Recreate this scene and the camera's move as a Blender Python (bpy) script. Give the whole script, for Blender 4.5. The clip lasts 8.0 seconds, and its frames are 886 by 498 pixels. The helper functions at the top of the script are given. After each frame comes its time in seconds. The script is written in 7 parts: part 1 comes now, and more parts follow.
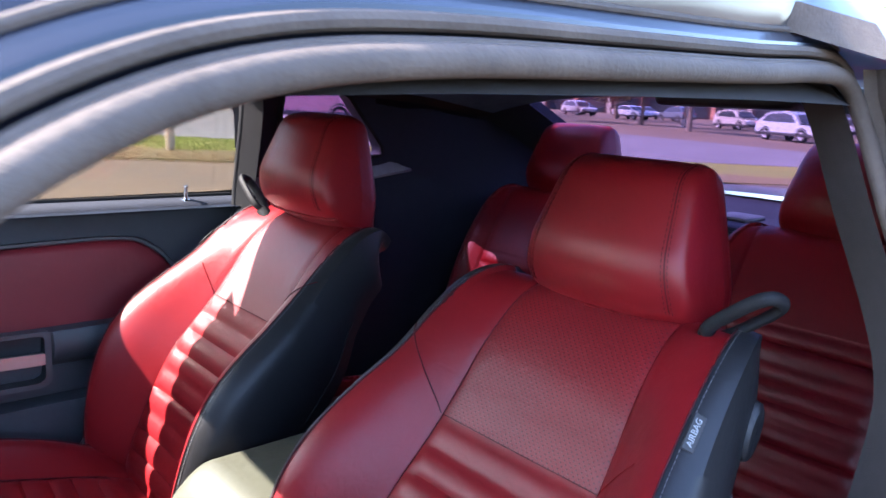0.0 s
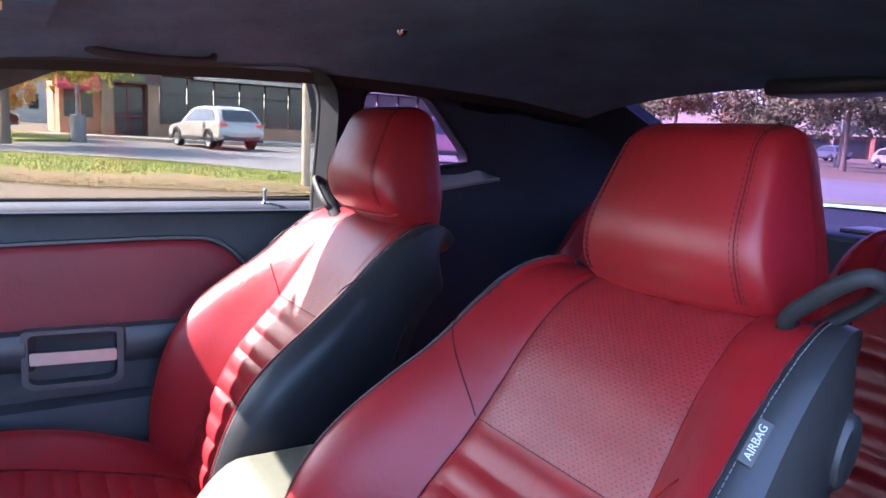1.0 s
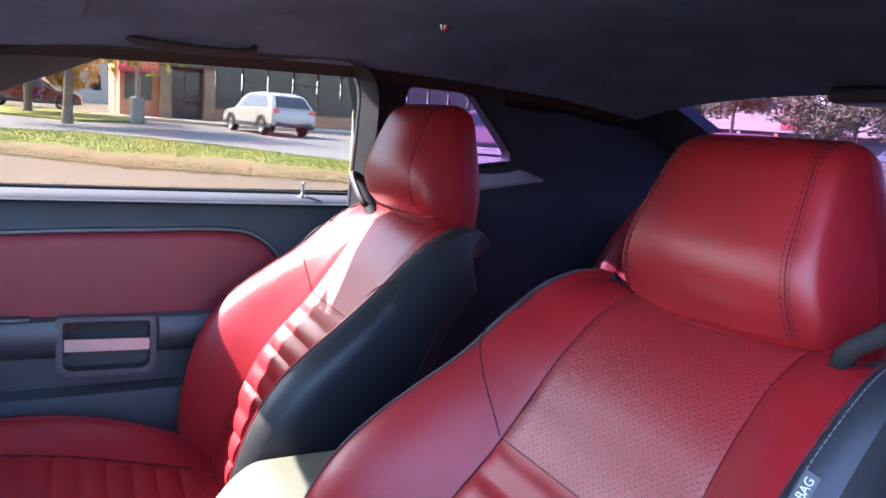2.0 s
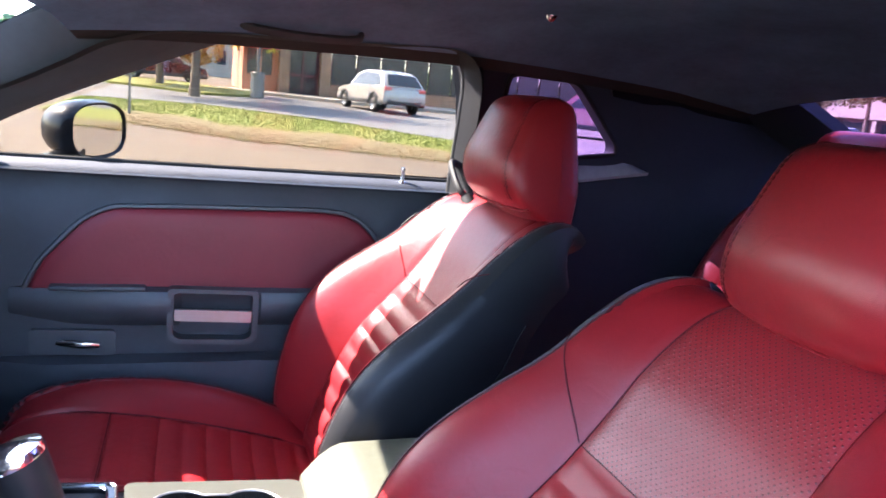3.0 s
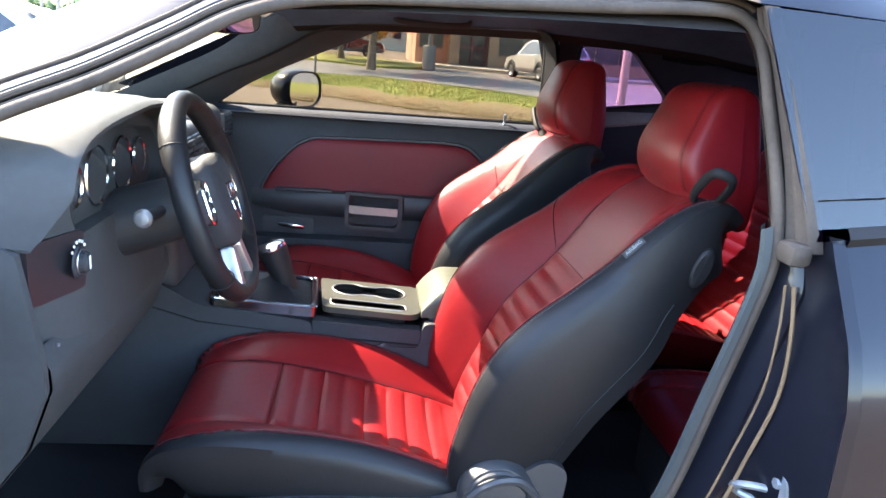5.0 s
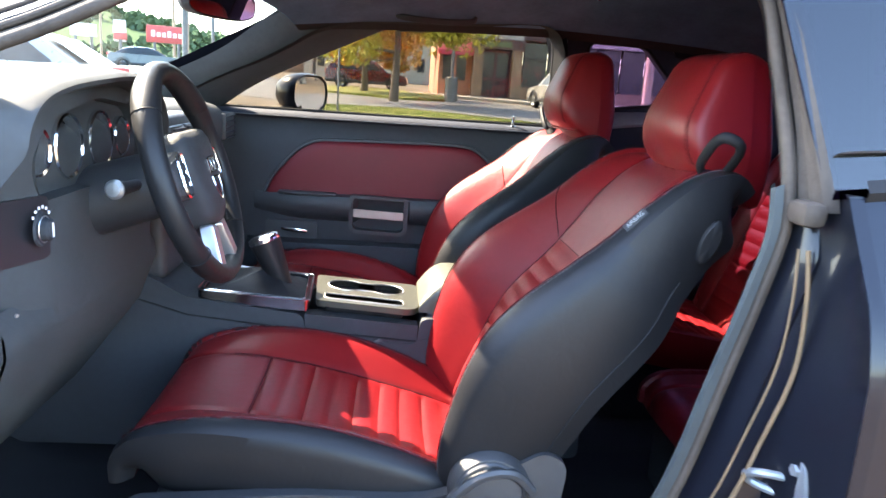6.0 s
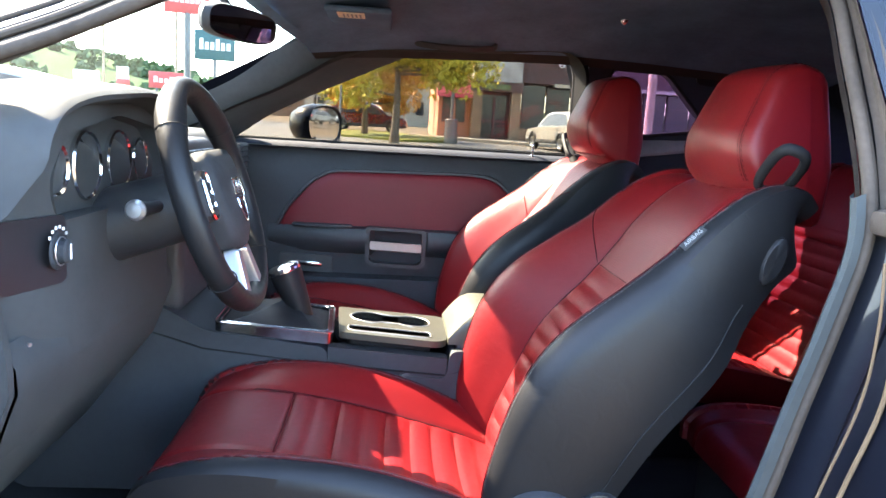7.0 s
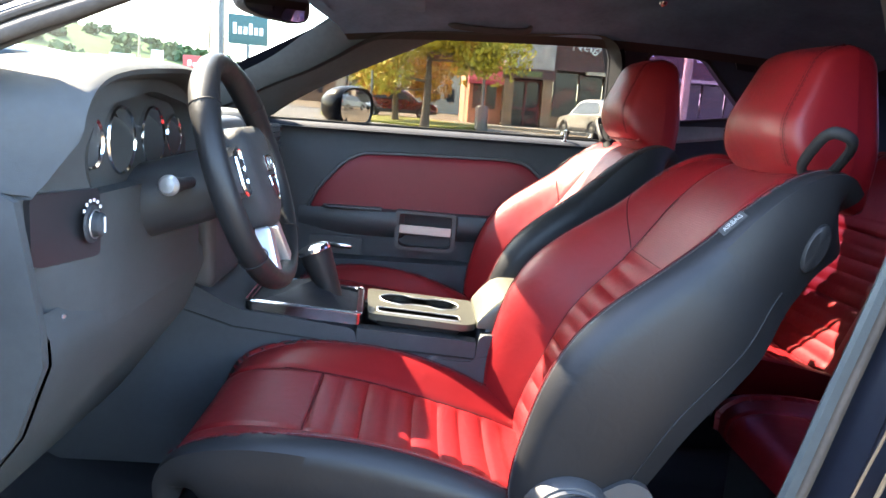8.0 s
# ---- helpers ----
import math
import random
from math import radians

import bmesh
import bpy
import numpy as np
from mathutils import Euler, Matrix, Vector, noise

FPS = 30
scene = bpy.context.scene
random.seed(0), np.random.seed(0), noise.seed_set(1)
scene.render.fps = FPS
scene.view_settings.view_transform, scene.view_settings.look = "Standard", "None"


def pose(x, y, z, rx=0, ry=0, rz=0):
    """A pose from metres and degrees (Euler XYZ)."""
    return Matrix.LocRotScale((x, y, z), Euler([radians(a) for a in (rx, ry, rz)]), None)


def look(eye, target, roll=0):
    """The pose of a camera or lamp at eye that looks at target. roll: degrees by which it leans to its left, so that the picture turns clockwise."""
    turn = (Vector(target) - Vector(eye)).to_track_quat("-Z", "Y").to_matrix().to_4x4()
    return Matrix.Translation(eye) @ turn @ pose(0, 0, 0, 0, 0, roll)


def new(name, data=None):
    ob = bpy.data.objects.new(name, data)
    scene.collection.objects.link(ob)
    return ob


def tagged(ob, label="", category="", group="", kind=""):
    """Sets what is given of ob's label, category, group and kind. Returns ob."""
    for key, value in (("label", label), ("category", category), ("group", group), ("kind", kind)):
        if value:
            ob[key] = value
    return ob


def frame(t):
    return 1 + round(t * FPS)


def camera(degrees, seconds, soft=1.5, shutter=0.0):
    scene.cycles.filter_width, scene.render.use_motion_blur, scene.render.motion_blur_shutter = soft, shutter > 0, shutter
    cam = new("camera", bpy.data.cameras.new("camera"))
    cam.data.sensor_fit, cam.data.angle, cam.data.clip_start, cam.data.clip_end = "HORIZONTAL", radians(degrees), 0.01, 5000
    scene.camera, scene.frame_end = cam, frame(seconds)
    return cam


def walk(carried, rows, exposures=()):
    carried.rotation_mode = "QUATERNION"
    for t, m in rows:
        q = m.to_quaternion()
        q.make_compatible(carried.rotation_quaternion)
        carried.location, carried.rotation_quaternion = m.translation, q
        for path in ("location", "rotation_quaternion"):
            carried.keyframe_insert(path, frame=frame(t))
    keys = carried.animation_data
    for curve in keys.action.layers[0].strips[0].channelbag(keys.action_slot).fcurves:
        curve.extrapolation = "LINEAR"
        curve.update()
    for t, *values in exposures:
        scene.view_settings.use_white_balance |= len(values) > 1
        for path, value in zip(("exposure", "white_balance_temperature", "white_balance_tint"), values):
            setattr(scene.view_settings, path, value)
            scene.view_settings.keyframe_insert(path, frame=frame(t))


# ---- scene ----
# ---------------- camera and walk
cam = camera(62.4, 8.0, soft=1.5, shutter=0.3)
PATH = [
    (0, (-0.96, 0.509, 1.321), (0.503, -0.798, 0.931), 3.1),
    (0.5, (-0.968, 0.372, 1.268), (0.665, -0.741, 0.958), 2.8),
    (1, (-0.957, 0.345, 1.229), (0.733, -0.683, 0.931), 2.6),
    (1.2, (-0.958, 0.348, 1.232), (0.735, -0.666, 0.926), 2.9),
    (2.5, (-0.911, 0.285, 1.256), (0.883, -0.525, 0.902), 5.2),
    (3, (-0.926, 0.288, 1.267), (0.918, -0.373, 0.863), 5.8),
    (3.5, (-1.11, 0.252, 1.257), (0.774, -0.238, 0.797), 5.7),
    (4, (-1.447, 0.27, 1.276), (0.449, -0.097, 0.754), 5.3),
    (4.5, (-1.721, 0.309, 1.294), (0.182, 0.031, 0.748), 5.0),
    (5.8, (-1.733, 0.18, 1.2), (0.206, 0.023, 0.738), 4.0),
    (6, (-1.685, 0.197, 1.174), (0.261, 0.041, 0.737), 4.0),
    (6.5, (-1.615, 0.247, 1.137), (0.347, 0.085, 0.786), 3.6),
    (7, (-1.611, 0.254, 1.126), (0.356, 0.102, 0.8), 3.5),
    (7.5, (-1.61, 0.258, 1.119), (0.359, 0.132, 0.788), 3.7),
    (8, (-1.6, 0.258, 1.114), (0.364, 0.18, 0.749), 4.2),
]
walk(cam, [(t, look(eye, target, roll)) for t, eye, target, roll in PATH],
     [(0, 4.2, 5600, 18), (0.5, 4.5, 5550, 18), (1.2, 4.75, 5450, 20), (3, 4.85, 5650, 17), (4.2, 4.25, 6300, 12), (5.8, 4.45, 6400, 10), (8, 4.65, 6500, 8)])

# ---------------- world and sun
SUN_DIR = Vector((0.584, 0.899, 1.0)).normalized()      # towards the sun
world = bpy.data.worlds.new("sky")
scene.world = world
world.use_nodes = True
wn = world.node_tree
sky = wn.nodes.new("ShaderNodeTexSky")
sky.sky_type = 'NISHITA'
sky.sun_disc = False
sky.sun_elevation = math.asin(SUN_DIR.z)
sky.sun_rotation = math.atan2(SUN_DIR.x, SUN_DIR.y)
sky.dust_density = 1.8
wn.nodes["Background"].inputs[1].default_value = 0.15
wn.links.new(sky.outputs[0], wn.nodes["Background"].inputs[0])
sun = new("sun", bpy.data.lights.new("sun", 'SUN'))
sun.data.energy = 3.2
sun.data.angle = radians(0.53)
sun.data.color = (1.0, 0.86, 0.66)
sun.matrix_world = look(SUN_DIR * 50, (0, 0, 0))


# ---------------- materials
def mat_new(name):
    m = bpy.data.materials.new(name)
    m.use_nodes = True
    nt = m.node_tree
    return m, nt, nt.nodes["Principled BSDF"]


def nd(nt, kind, **kw):
    n = nt.nodes.new(kind)
    for k, v in kw.items():
        n.inputs[k.replace("_", " ")].default_value = v
    return n


def basic(name, col, rough=0.5, metal=0.0, var=0.25, scale=8.0, bump=0.0, bscale=400.0, spec=0.5,
          col2=None, coat=0.0, rvar=0.1, kind="noise", sheen=0.0):
    """Base colour with variation at two scales, roughness variation and a fine bump."""
    m, nt, b = mat_new(name)
    tc = nt.nodes.new("ShaderNodeTexCoord")
    n1 = nd(nt, "ShaderNodeTexNoise", Scale=scale, Detail=5.0)
    n2 = nd(nt, "ShaderNodeTexNoise", Scale=scale * 9, Detail=4.0)
    add = nt.nodes.new("ShaderNodeMath")
    add.operation = 'MULTIPLY_ADD'
    add.inputs[1].default_value = 0.4
    ramp = nt.nodes.new("ShaderNodeMapRange")
    ramp.inputs[1].default_value, ramp.inputs[2].default_value = 0.4, 1.0
    mix = nt.nodes.new("ShaderNodeMix")
    mix.data_type = 'RGBA'
    lo = [c * (1 - var) for c in col] if col2 is None else list(col2)
    hi = [min(1, c * (1 + var)) for c in col] if col2 is None else list(col)
    mix.inputs[6].default_value = (*lo, 1)
    mix.inputs[7].default_value = (*hi, 1)
    for n in (n1, n2):
        nt.links.new(tc.outputs["Object"], n.inputs["Vector"])
    nt.links.new(n2.outputs[0], add.inputs[0])
    nt.links.new(n1.outputs[0], add.inputs[2])
    nt.links.new(add.outputs[0], ramp.inputs[0])
    nt.links.new(ramp.outputs[0], mix.inputs[0])
    nt.links.new(mix.outputs[2], b.inputs["Base Color"])
    rr = nt.nodes.new("ShaderNodeMapRange")
    rr.inputs[3].default_value, rr.inputs[4].default_value = max(0, rough - rvar), min(1, rough + rvar)
    nt.links.new(n1.outputs[0], rr.inputs[0])
    nt.links.new(rr.outputs[0], b.inputs["Roughness"])
    b.inputs["Metallic"].default_value = metal
    b.inputs["Specular IOR Level"].default_value = spec
    b.inputs["Coat Weight"].default_value = coat
    b.inputs["Coat Roughness"].default_value = 0.03
    b.inputs["Sheen Weight"].default_value = sheen
    if bump:
        if kind == "grain":
            t = nd(nt, "ShaderNodeTexVoronoi", Scale=bscale)
            t.feature = 'DISTANCE_TO_EDGE'
        else:
            t = nd(nt, "ShaderNodeTexNoise", Scale=bscale, Detail=3.0)
        nt.links.new(tc.outputs["Object"], t.inputs["Vector"])
        bp = nt.nodes.new("ShaderNodeBump")
        bp.inputs["Strength"].default_value = bump
        bp.inputs["Distance"].default_value = 0.002
        nt.links.new(t.outputs[0], bp.inputs["Height"])
        nt.links.new(bp.outputs[0], b.inputs["Normal"])
    return m


def leather(name, col, perforated=False, rough=0.42, worn=0.3, spec=0.42, coat=0.07):
    """Smooth dyed leather: broad tone drift, fine pore grain, scuffs; optional punched holes laid out in the UV map (metres)."""
    m, nt, b = mat_new(name)
    tc = nt.nodes.new("ShaderNodeTexCoord")
    L = nt.links.new
    n1 = nd(nt, "ShaderNodeTexNoise", Scale=7.0, Detail=4.0)
    n2 = nd(nt, "ShaderNodeTexNoise", Scale=60.0, Detail=6.0, Roughness=0.7)
    L(tc.outputs["Object"], n1.inputs["Vector"])
    L(tc.outputs["Object"], n2.inputs["Vector"])
    mix = nt.nodes.new("ShaderNodeMix")
    mix.data_type = 'RGBA'
    mix.inputs[6].default_value = (*[c * 0.72 for c in col], 1)
    mix.inputs[7].default_value = (*[min(1, c * 1.25) for c in col], 1)
    L(n1.outputs[0], mix.inputs[0])
    scuff = nt.nodes.new("ShaderNodeMapRange")
    scuff.inputs[1].default_value, scuff.inputs[2].default_value = 0.62, 0.78
    scuff.inputs[4].default_value = worn
    L(n2.outputs[0], scuff.inputs[0])
    mix2 = nt.nodes.new("ShaderNodeMix")
    mix2.data_type = 'RGBA'
    mix2.inputs[7].default_value = (*[min(1, c * 1.3 + 0.006) for c in col], 1)
    L(scuff.outputs[0], mix2.inputs[0])
    L(mix.outputs[2], mix2.inputs[6])
    out = mix2.outputs[2]
    rr = nt.nodes.new("ShaderNodeMapRange")
    rr.inputs[3].default_value, rr.inputs[4].default_value = rough - 0.07, rough + 0.1
    L(n2.outputs[0], rr.inputs[0])
    L(rr.outputs[0], b.inputs["Roughness"])
    vo = nd(nt, "ShaderNodeTexVoronoi", Scale=520.0)
    vo.feature = 'DISTANCE_TO_EDGE'
    wr = nd(nt, "ShaderNodeTexNoise", Scale=34.0, Detail=5.0, Distortion=1.2)
    L(tc.outputs["Object"], vo.inputs["Vector"])
    L(tc.outputs["Object"], wr.inputs["Vector"])
    bp = nt.nodes.new("ShaderNodeBump")
    bp.inputs["Strength"].default_value, bp.inputs["Distance"].default_value = 0.18, 0.0006
    L(vo.outputs[0], bp.inputs["Height"])
    bp2 = nt.nodes.new("ShaderNodeBump")
    bp2.inputs["Strength"].default_value, bp2.inputs["Distance"].default_value = 0.20, 0.003
    L(wr.outputs[0], bp2.inputs["Height"])
    L(bp.outputs[0], bp2.inputs["Normal"])
    nrm = bp2.outputs[0]
    if perforated:
        sc = nt.nodes.new("ShaderNodeMapping")
        sc.inputs["Rotation"].default_value = (0, 0, radians(45))
        sc.inputs["Scale"].default_value = (1 / 0.0062, 1 / 0.0062, 1)
        L(tc.outputs["UV"], sc.inputs["Vector"])
        fr = nt.nodes.new("ShaderNodeVectorMath")
        fr.operation = 'FRACTION'
        L(sc.outputs[0], fr.inputs[0])
        sub = nt.nodes.new("ShaderNodeVectorMath")
        sub.operation = 'SUBTRACT'
        sub.inputs[1].default_value = (0.5, 0.5, 0)
        L(fr.outputs[0], sub.inputs[0])
        ln = nt.nodes.new("ShaderNodeVectorMath")
        ln.operation = 'LENGTH'
        L(sub.outputs[0], ln.inputs[0])
        hole = nt.nodes.new("ShaderNodeMapRange")
        hole.inputs[1].default_value, hole.inputs[2].default_value = 0.14, 0.23
        L(ln.outputs["Value"], hole.inputs[0])
        mix3 = nt.nodes.new("ShaderNodeMix")
        mix3.data_type = 'RGBA'
        mix3.inputs[6].default_value = (*[c * 0.3 for c in col], 1)
        L(hole.outputs[0], mix3.inputs[0])
        L(out, mix3.inputs[7])
        out = mix3.outputs[2]
        bp3 = nt.nodes.new("ShaderNodeBump")
        bp3.inputs["Strength"].default_value, bp3.inputs["Distance"].default_value = 0.45, 0.0006
        L(hole.outputs[0], bp3.inputs["Height"])
        L(nrm, bp3.inputs["Normal"])
        nrm = bp3.outputs[0]
    L(out, b.inputs["Base Color"])
    L(nrm, b.inputs["Normal"])
    b.inputs["Specular IOR Level"].default_value = spec
    b.inputs["Coat Weight"].default_value = coat
    b.inputs["Coat Roughness"].default_value = 0.36
    return m


def glass(name, tint, gloss=0.06, rough=0.0):
    """A thin pane: tinted see-through with a Fresnel reflection."""
    m = bpy.data.materials.new(name)
    m.use_nodes = True
    nt = m.node_tree
    nt.nodes.remove(nt.nodes["Principled BSDF"])
    tr = nt.nodes.new("ShaderNodeBsdfTransparent")
    tr.inputs[0].default_value = (*tint, 1)
    gl = nt.nodes.new("ShaderNodeBsdfGlossy")
    gl.inputs["Roughness"].default_value = 0.02
    lw = nt.nodes.new("ShaderNodeLayerWeight")
    pw = nt.nodes.new("ShaderNodeMath")
    pw.operation = 'POWER'
    pw.inputs[1].default_value = 4.5
    fr = nt.nodes.new("ShaderNodeMath")
    fr.operation = 'MULTIPLY_ADD'
    fr.inputs[1].default_value, fr.inputs[2].default_value = 0.55, gloss
    nt.links.new(lw.outputs["Facing"], pw.inputs[0])
    nt.links.new(pw.outputs[0], fr.inputs[0])
    mx = nt.nodes.new("ShaderNodeMixShader")
    nt.links.new(fr.outputs[0], mx.inputs[0])
    nt.links.new(tr.outputs[0], mx.inputs[1])
    nt.links.new(gl.outputs[0], mx.inputs[2])
    nt.links.new(mx.outputs[0], nt.nodes["Material Output"].inputs[0])
    return m


RED = (0.130, 0.0045, 0.0065)
M_RED = leather("red_leather", RED, rough=0.38, spec=0.25, coat=0.0)
M_REDP = leather("red_leather_perforated", RED, perforated=True, rough=0.38, spec=0.52, coat=0.0)
M_REDV = leather("red_door_vinyl", (0.105, 0.006, 0.010), rough=0.52, worn=0.1, spec=0.3, coat=0.0)
M_DKCHROME = basic("dark_chrome", (0.24, 0.24, 0.25), 0.14, 1.0, var=0.1, rvar=0.05)
M_REDD = basic("dark_red_seam", (0.045, 0.004, 0.006), 0.85, spec=0.2)
M_BLKL = leather("black_leather", (0.010, 0.010, 0.011), rough=0.42, worn=0.15, spec=0.22, coat=0.0)
M_BOOT = leather("black_boot_leather", (0.010, 0.010, 0.012), rough=0.55, worn=0.1, spec=0.3, coat=0.0)
M_THREAD = basic("grey_thread", (0.10, 0.095, 0.10), 0.85, spec=0.2)
M_PLAS = basic("black_plastic", (0.024, 0.025, 0.028), 0.5, bump=0.25, bscale=900.0)
M_PLASD = basic("charcoal_trim", (0.025, 0.027, 0.031), 0.58, bump=0.35, bscale=1200.0, kind="grain", spec=0.28)
M_PLASS = basic("soft_dash_skin", (0.040, 0.042, 0.043), 0.72, bump=0.5, bscale=700.0, kind="grain", spec=0.25)
M_LINER = basic("charcoal_headliner_cloth", (0.082, 0.130, 0.195), 0.95, bump=0.3, bscale=900.0, spec=0.08)
M_REAR = basic("dark_rear_trim", (0.013, 0.016, 0.026), 0.75, bump=0.3, bscale=1000.0, spec=0.25)
M_SILLG = basic("pale_grey_trim", (0.16, 0.15, 0.17), 0.55, bump=0.2, bscale=900.0)
M_TANLINE = basic("tan_jamb_line", (0.13, 0.090, 0.052), 0.65, var=0.2, scale=20, spec=0.2)
M_CARPET = basic("black_carpet", (0.008, 0.008, 0.010), 0.97, bump=0.9, bscale=600.0, sheen=0.05, spec=0.1)
M_CHROME = basic("chrome", (0.75, 0.76, 0.78), 0.12, 1.0, var=0.05, rvar=0.05)
M_SATIN = basic("satin_silver", (0.55, 0.55, 0.56), 0.32, 0.9, var=0.08, bump=0.05)
M_BEZEL = basic("warm_satin_bezel", (0.062, 0.061, 0.048), 0.38, 0.55, var=0.1, bump=0.08, bscale=900.0)
M_LID = leather("armrest_vinyl", (0.046, 0.047, 0.034), rough=0.42, worn=0.1)
M_RUBBER = basic("weathered_rubber", (0.050, 0.041, 0.034), 0.8, spec=0.15, bump=0.3, bscale=300.0, var=0.35, scale=14)
M_LIP = basic("grey_vinyl_lip", (0.026, 0.032, 0.034), 0.55, bump=0.3, bscale=500.0, spec=0.25)
M_EDGE = basic("brown_grey_binding", (0.024, 0.021, 0.020), 0.85, spec=0.1, bump=0.3, bscale=600.0)
M_SATIND = basic("brushed_aluminum", (0.26, 0.25, 0.24), 0.38, 0.9, var=0.1, bump=0.05)
M_RUBBK = basic("black_rubber", (0.010, 0.010, 0.011), 0.65, bump=0.2, spec=0.15)
M_PAINT = basic("black_car_paint", (0.005, 0.006, 0.010), 0.30, 0.0, var=0.15, spec=0.12, coat=0.35, rvar=0.04)
M_STEEL = basic("zinc_plated_steel", (0.24, 0.27, 0.30), 0.5, 0.7, var=0.12, scale=30)
M_MIRROR = basic("mirror_glass", (0.85, 0.86, 0.87), 0.02, 1.0, var=0.01, rvar=0.0)
M_GLASS = glass("clear_side_glass", (0.42, 0.41, 0.38), 0.02)
M_WSHIELD = glass("windscreen_glass", (0.47, 0.52, 0.50), 0.03)
M_TINT = glass("purple_tinted_glass", (0.145, 0.10, 0.19), 0.05)
M_TINTQ = glass("purple_tinted_quarter_glass", (0.40, 0.31, 0.44), 0.03)
M_GAUGE = basic("gauge_face", (0.012, 0.012, 0.014), 0.4)
M_WHITE = basic("white_print", (0.75, 0.75, 0.74), 0.6, var=0.05)
M_LABEL = basic("paper_label", (0.62, 0.55, 0.38), 0.7, var=0.15, scale=20)
M_TAG = basic("black_woven_tag", (0.012, 0.012, 0.013), 0.75)
M_TAGTXT = basic("grey_woven_letters", (0.22, 0.22, 0.22), 0.8, var=0.05)
M_BELT = basic("seat_belt_webbing", (0.018, 0.018, 0.020), 0.7, bump=0.6, bscale=1500.0)


# ---------------- mesh helpers
def part(name, bm, material, parent=None, label="", sharp=38, smooth=True):
    """One mesh object from a bmesh given in world metres, under parent (a thing standing unturned at its place)."""
    off = parent.matrix_world.translation.copy() if parent else Vector()
    p = parent.parent if parent else None
    if parent and parent.parent:
        off = parent.parent.location + parent.location
    elif parent:
        off = parent.location.copy()
    bmesh.ops.translate(bm, verts=bm.verts, vec=-off)
    me = bpy.data.meshes.new(name)
    bm.to_mesh(me)
    bm.free()
    me.materials.append(material)
    if smooth:
        me.polygons.foreach_set("use_smooth", [True] * len(me.polygons))
        me.set_sharp_from_angle(angle=radians(sharp))
    ob = new(name, me)
    if parent:
        ob.parent = parent
    if label:
        ob["label"] = label
    return ob


def thing(name, loc, label, category, group="", kind=""):
    ob = new(name)
    ob.location = loc
    ob.empty_display_size = 0.05
    return tagged(ob, label, category, group, kind)


def box(bm, x0, x1, y0, y1, z0, z1, bevel=0.0, seg=2, m=None):
    vs = [bm.verts.new((x, y, z)) for x in (x0, x1) for y in (y0, y1) for z in (z0, z1)]
    if m is not None:
        for v in vs:
            v.co = m @ v.co
    q = [(0, 1, 3, 2), (4, 6, 7, 5), (0, 4, 5, 1), (2, 3, 7, 6), (0, 2, 6, 4), (1, 5, 7, 3)]
    fs = [bm.faces.new([vs[i] for i in f]) for f in q]
    if bevel:
        es = list({e for f in fs for e in f.edges})
        bmesh.ops.bevel(bm, geom=es, offset=bevel, segments=seg, profile=0.5, affect='EDGES', clamp_overlap=True)
    return bm


def grid(bm, rows, closed=False, uvs=None):
    """Quads over rows of points; closed joins each row's ends."""
    vv = [[bm.verts.new(p) for p in r] for r in rows]
    lay = bm.loops.layers.uv.verify() if uvs else None
    n = len(rows[0])
    for i in range(len(rows) - 1):
        for j in range(n if closed else n - 1):
            k = (j + 1) % n
            try:
                f = bm.faces.new((vv[i][j], vv[i][k], vv[i + 1][k], vv[i + 1][j]))
            except ValueError:
                continue
            if uvs:
                for lp, (a, b) in zip(f.loops, ((i, j), (i, k), (i + 1, k), (i + 1, j))):
                    lp[lay].uv = uvs[a][b]
    return vv


def tube(bm, pts, r, n=8, closed=False, caps=True, flat=1.0, ref=None):
    """A round bar along points; r a number or one a point; flat squeezes the second axis."""
    pts = [Vector(p) for p in pts]
    N = len(pts)
    rows = []
    prev = None
    for i, p in enumerate(pts):
        a = pts[(i - 1) % N] if closed or i else p
        b = pts[(i + 1) % N] if closed or i < N - 1 else p
        t = (b - a).normalized()
        if prev is None:
            u = Vector(ref) if ref else (Vector((0, 0, 1)) if abs(t.z) < 0.9 else Vector((1, 0, 0)))
        else:
            u = prev
        u = (u - t * u.dot(t)).normalized()
        prev = u
        w = t.cross(u)
        rad = float(r[i]) if isinstance(r, (list, tuple)) else float(r)
        rows.append([p + rad * (math.cos(2 * math.pi * k / n) * u + flat * math.sin(2 * math.pi * k / n) * w) for k in range(n)])
    if closed:
        rows.append(rows[0])
    vv = grid(bm, rows, closed=True)
    if caps and not closed:
        bm.faces.new(vv[0])
        bm.faces.new(vv[-1])
    if closed:
        bmesh.ops.remove_doubles(bm, verts=bm.verts, dist=1e-6)


def lathe(bm, prof, c, ax=(0, 0, 1), n=24, cap=False):
    """Turn (radius, height) pairs round an axis through c."""
    ax = Vector(ax).normalized()
    prof = [(float(r), float(h)) for r, h in prof]
    u = ax.orthogonal().normalized()
    w = ax.cross(u)
    c = Vector(c)
    rows = [[c + ax * h + r * (math.cos(2 * math.pi * k / n) * u + math.sin(2 * math.pi * k / n) * w) for k in range(n)] for r, h in prof]
    vv = grid(bm, rows, closed=True)
    if cap:
        bm.faces.new(vv[0])
        bm.faces.new(vv[-1])
    return vv


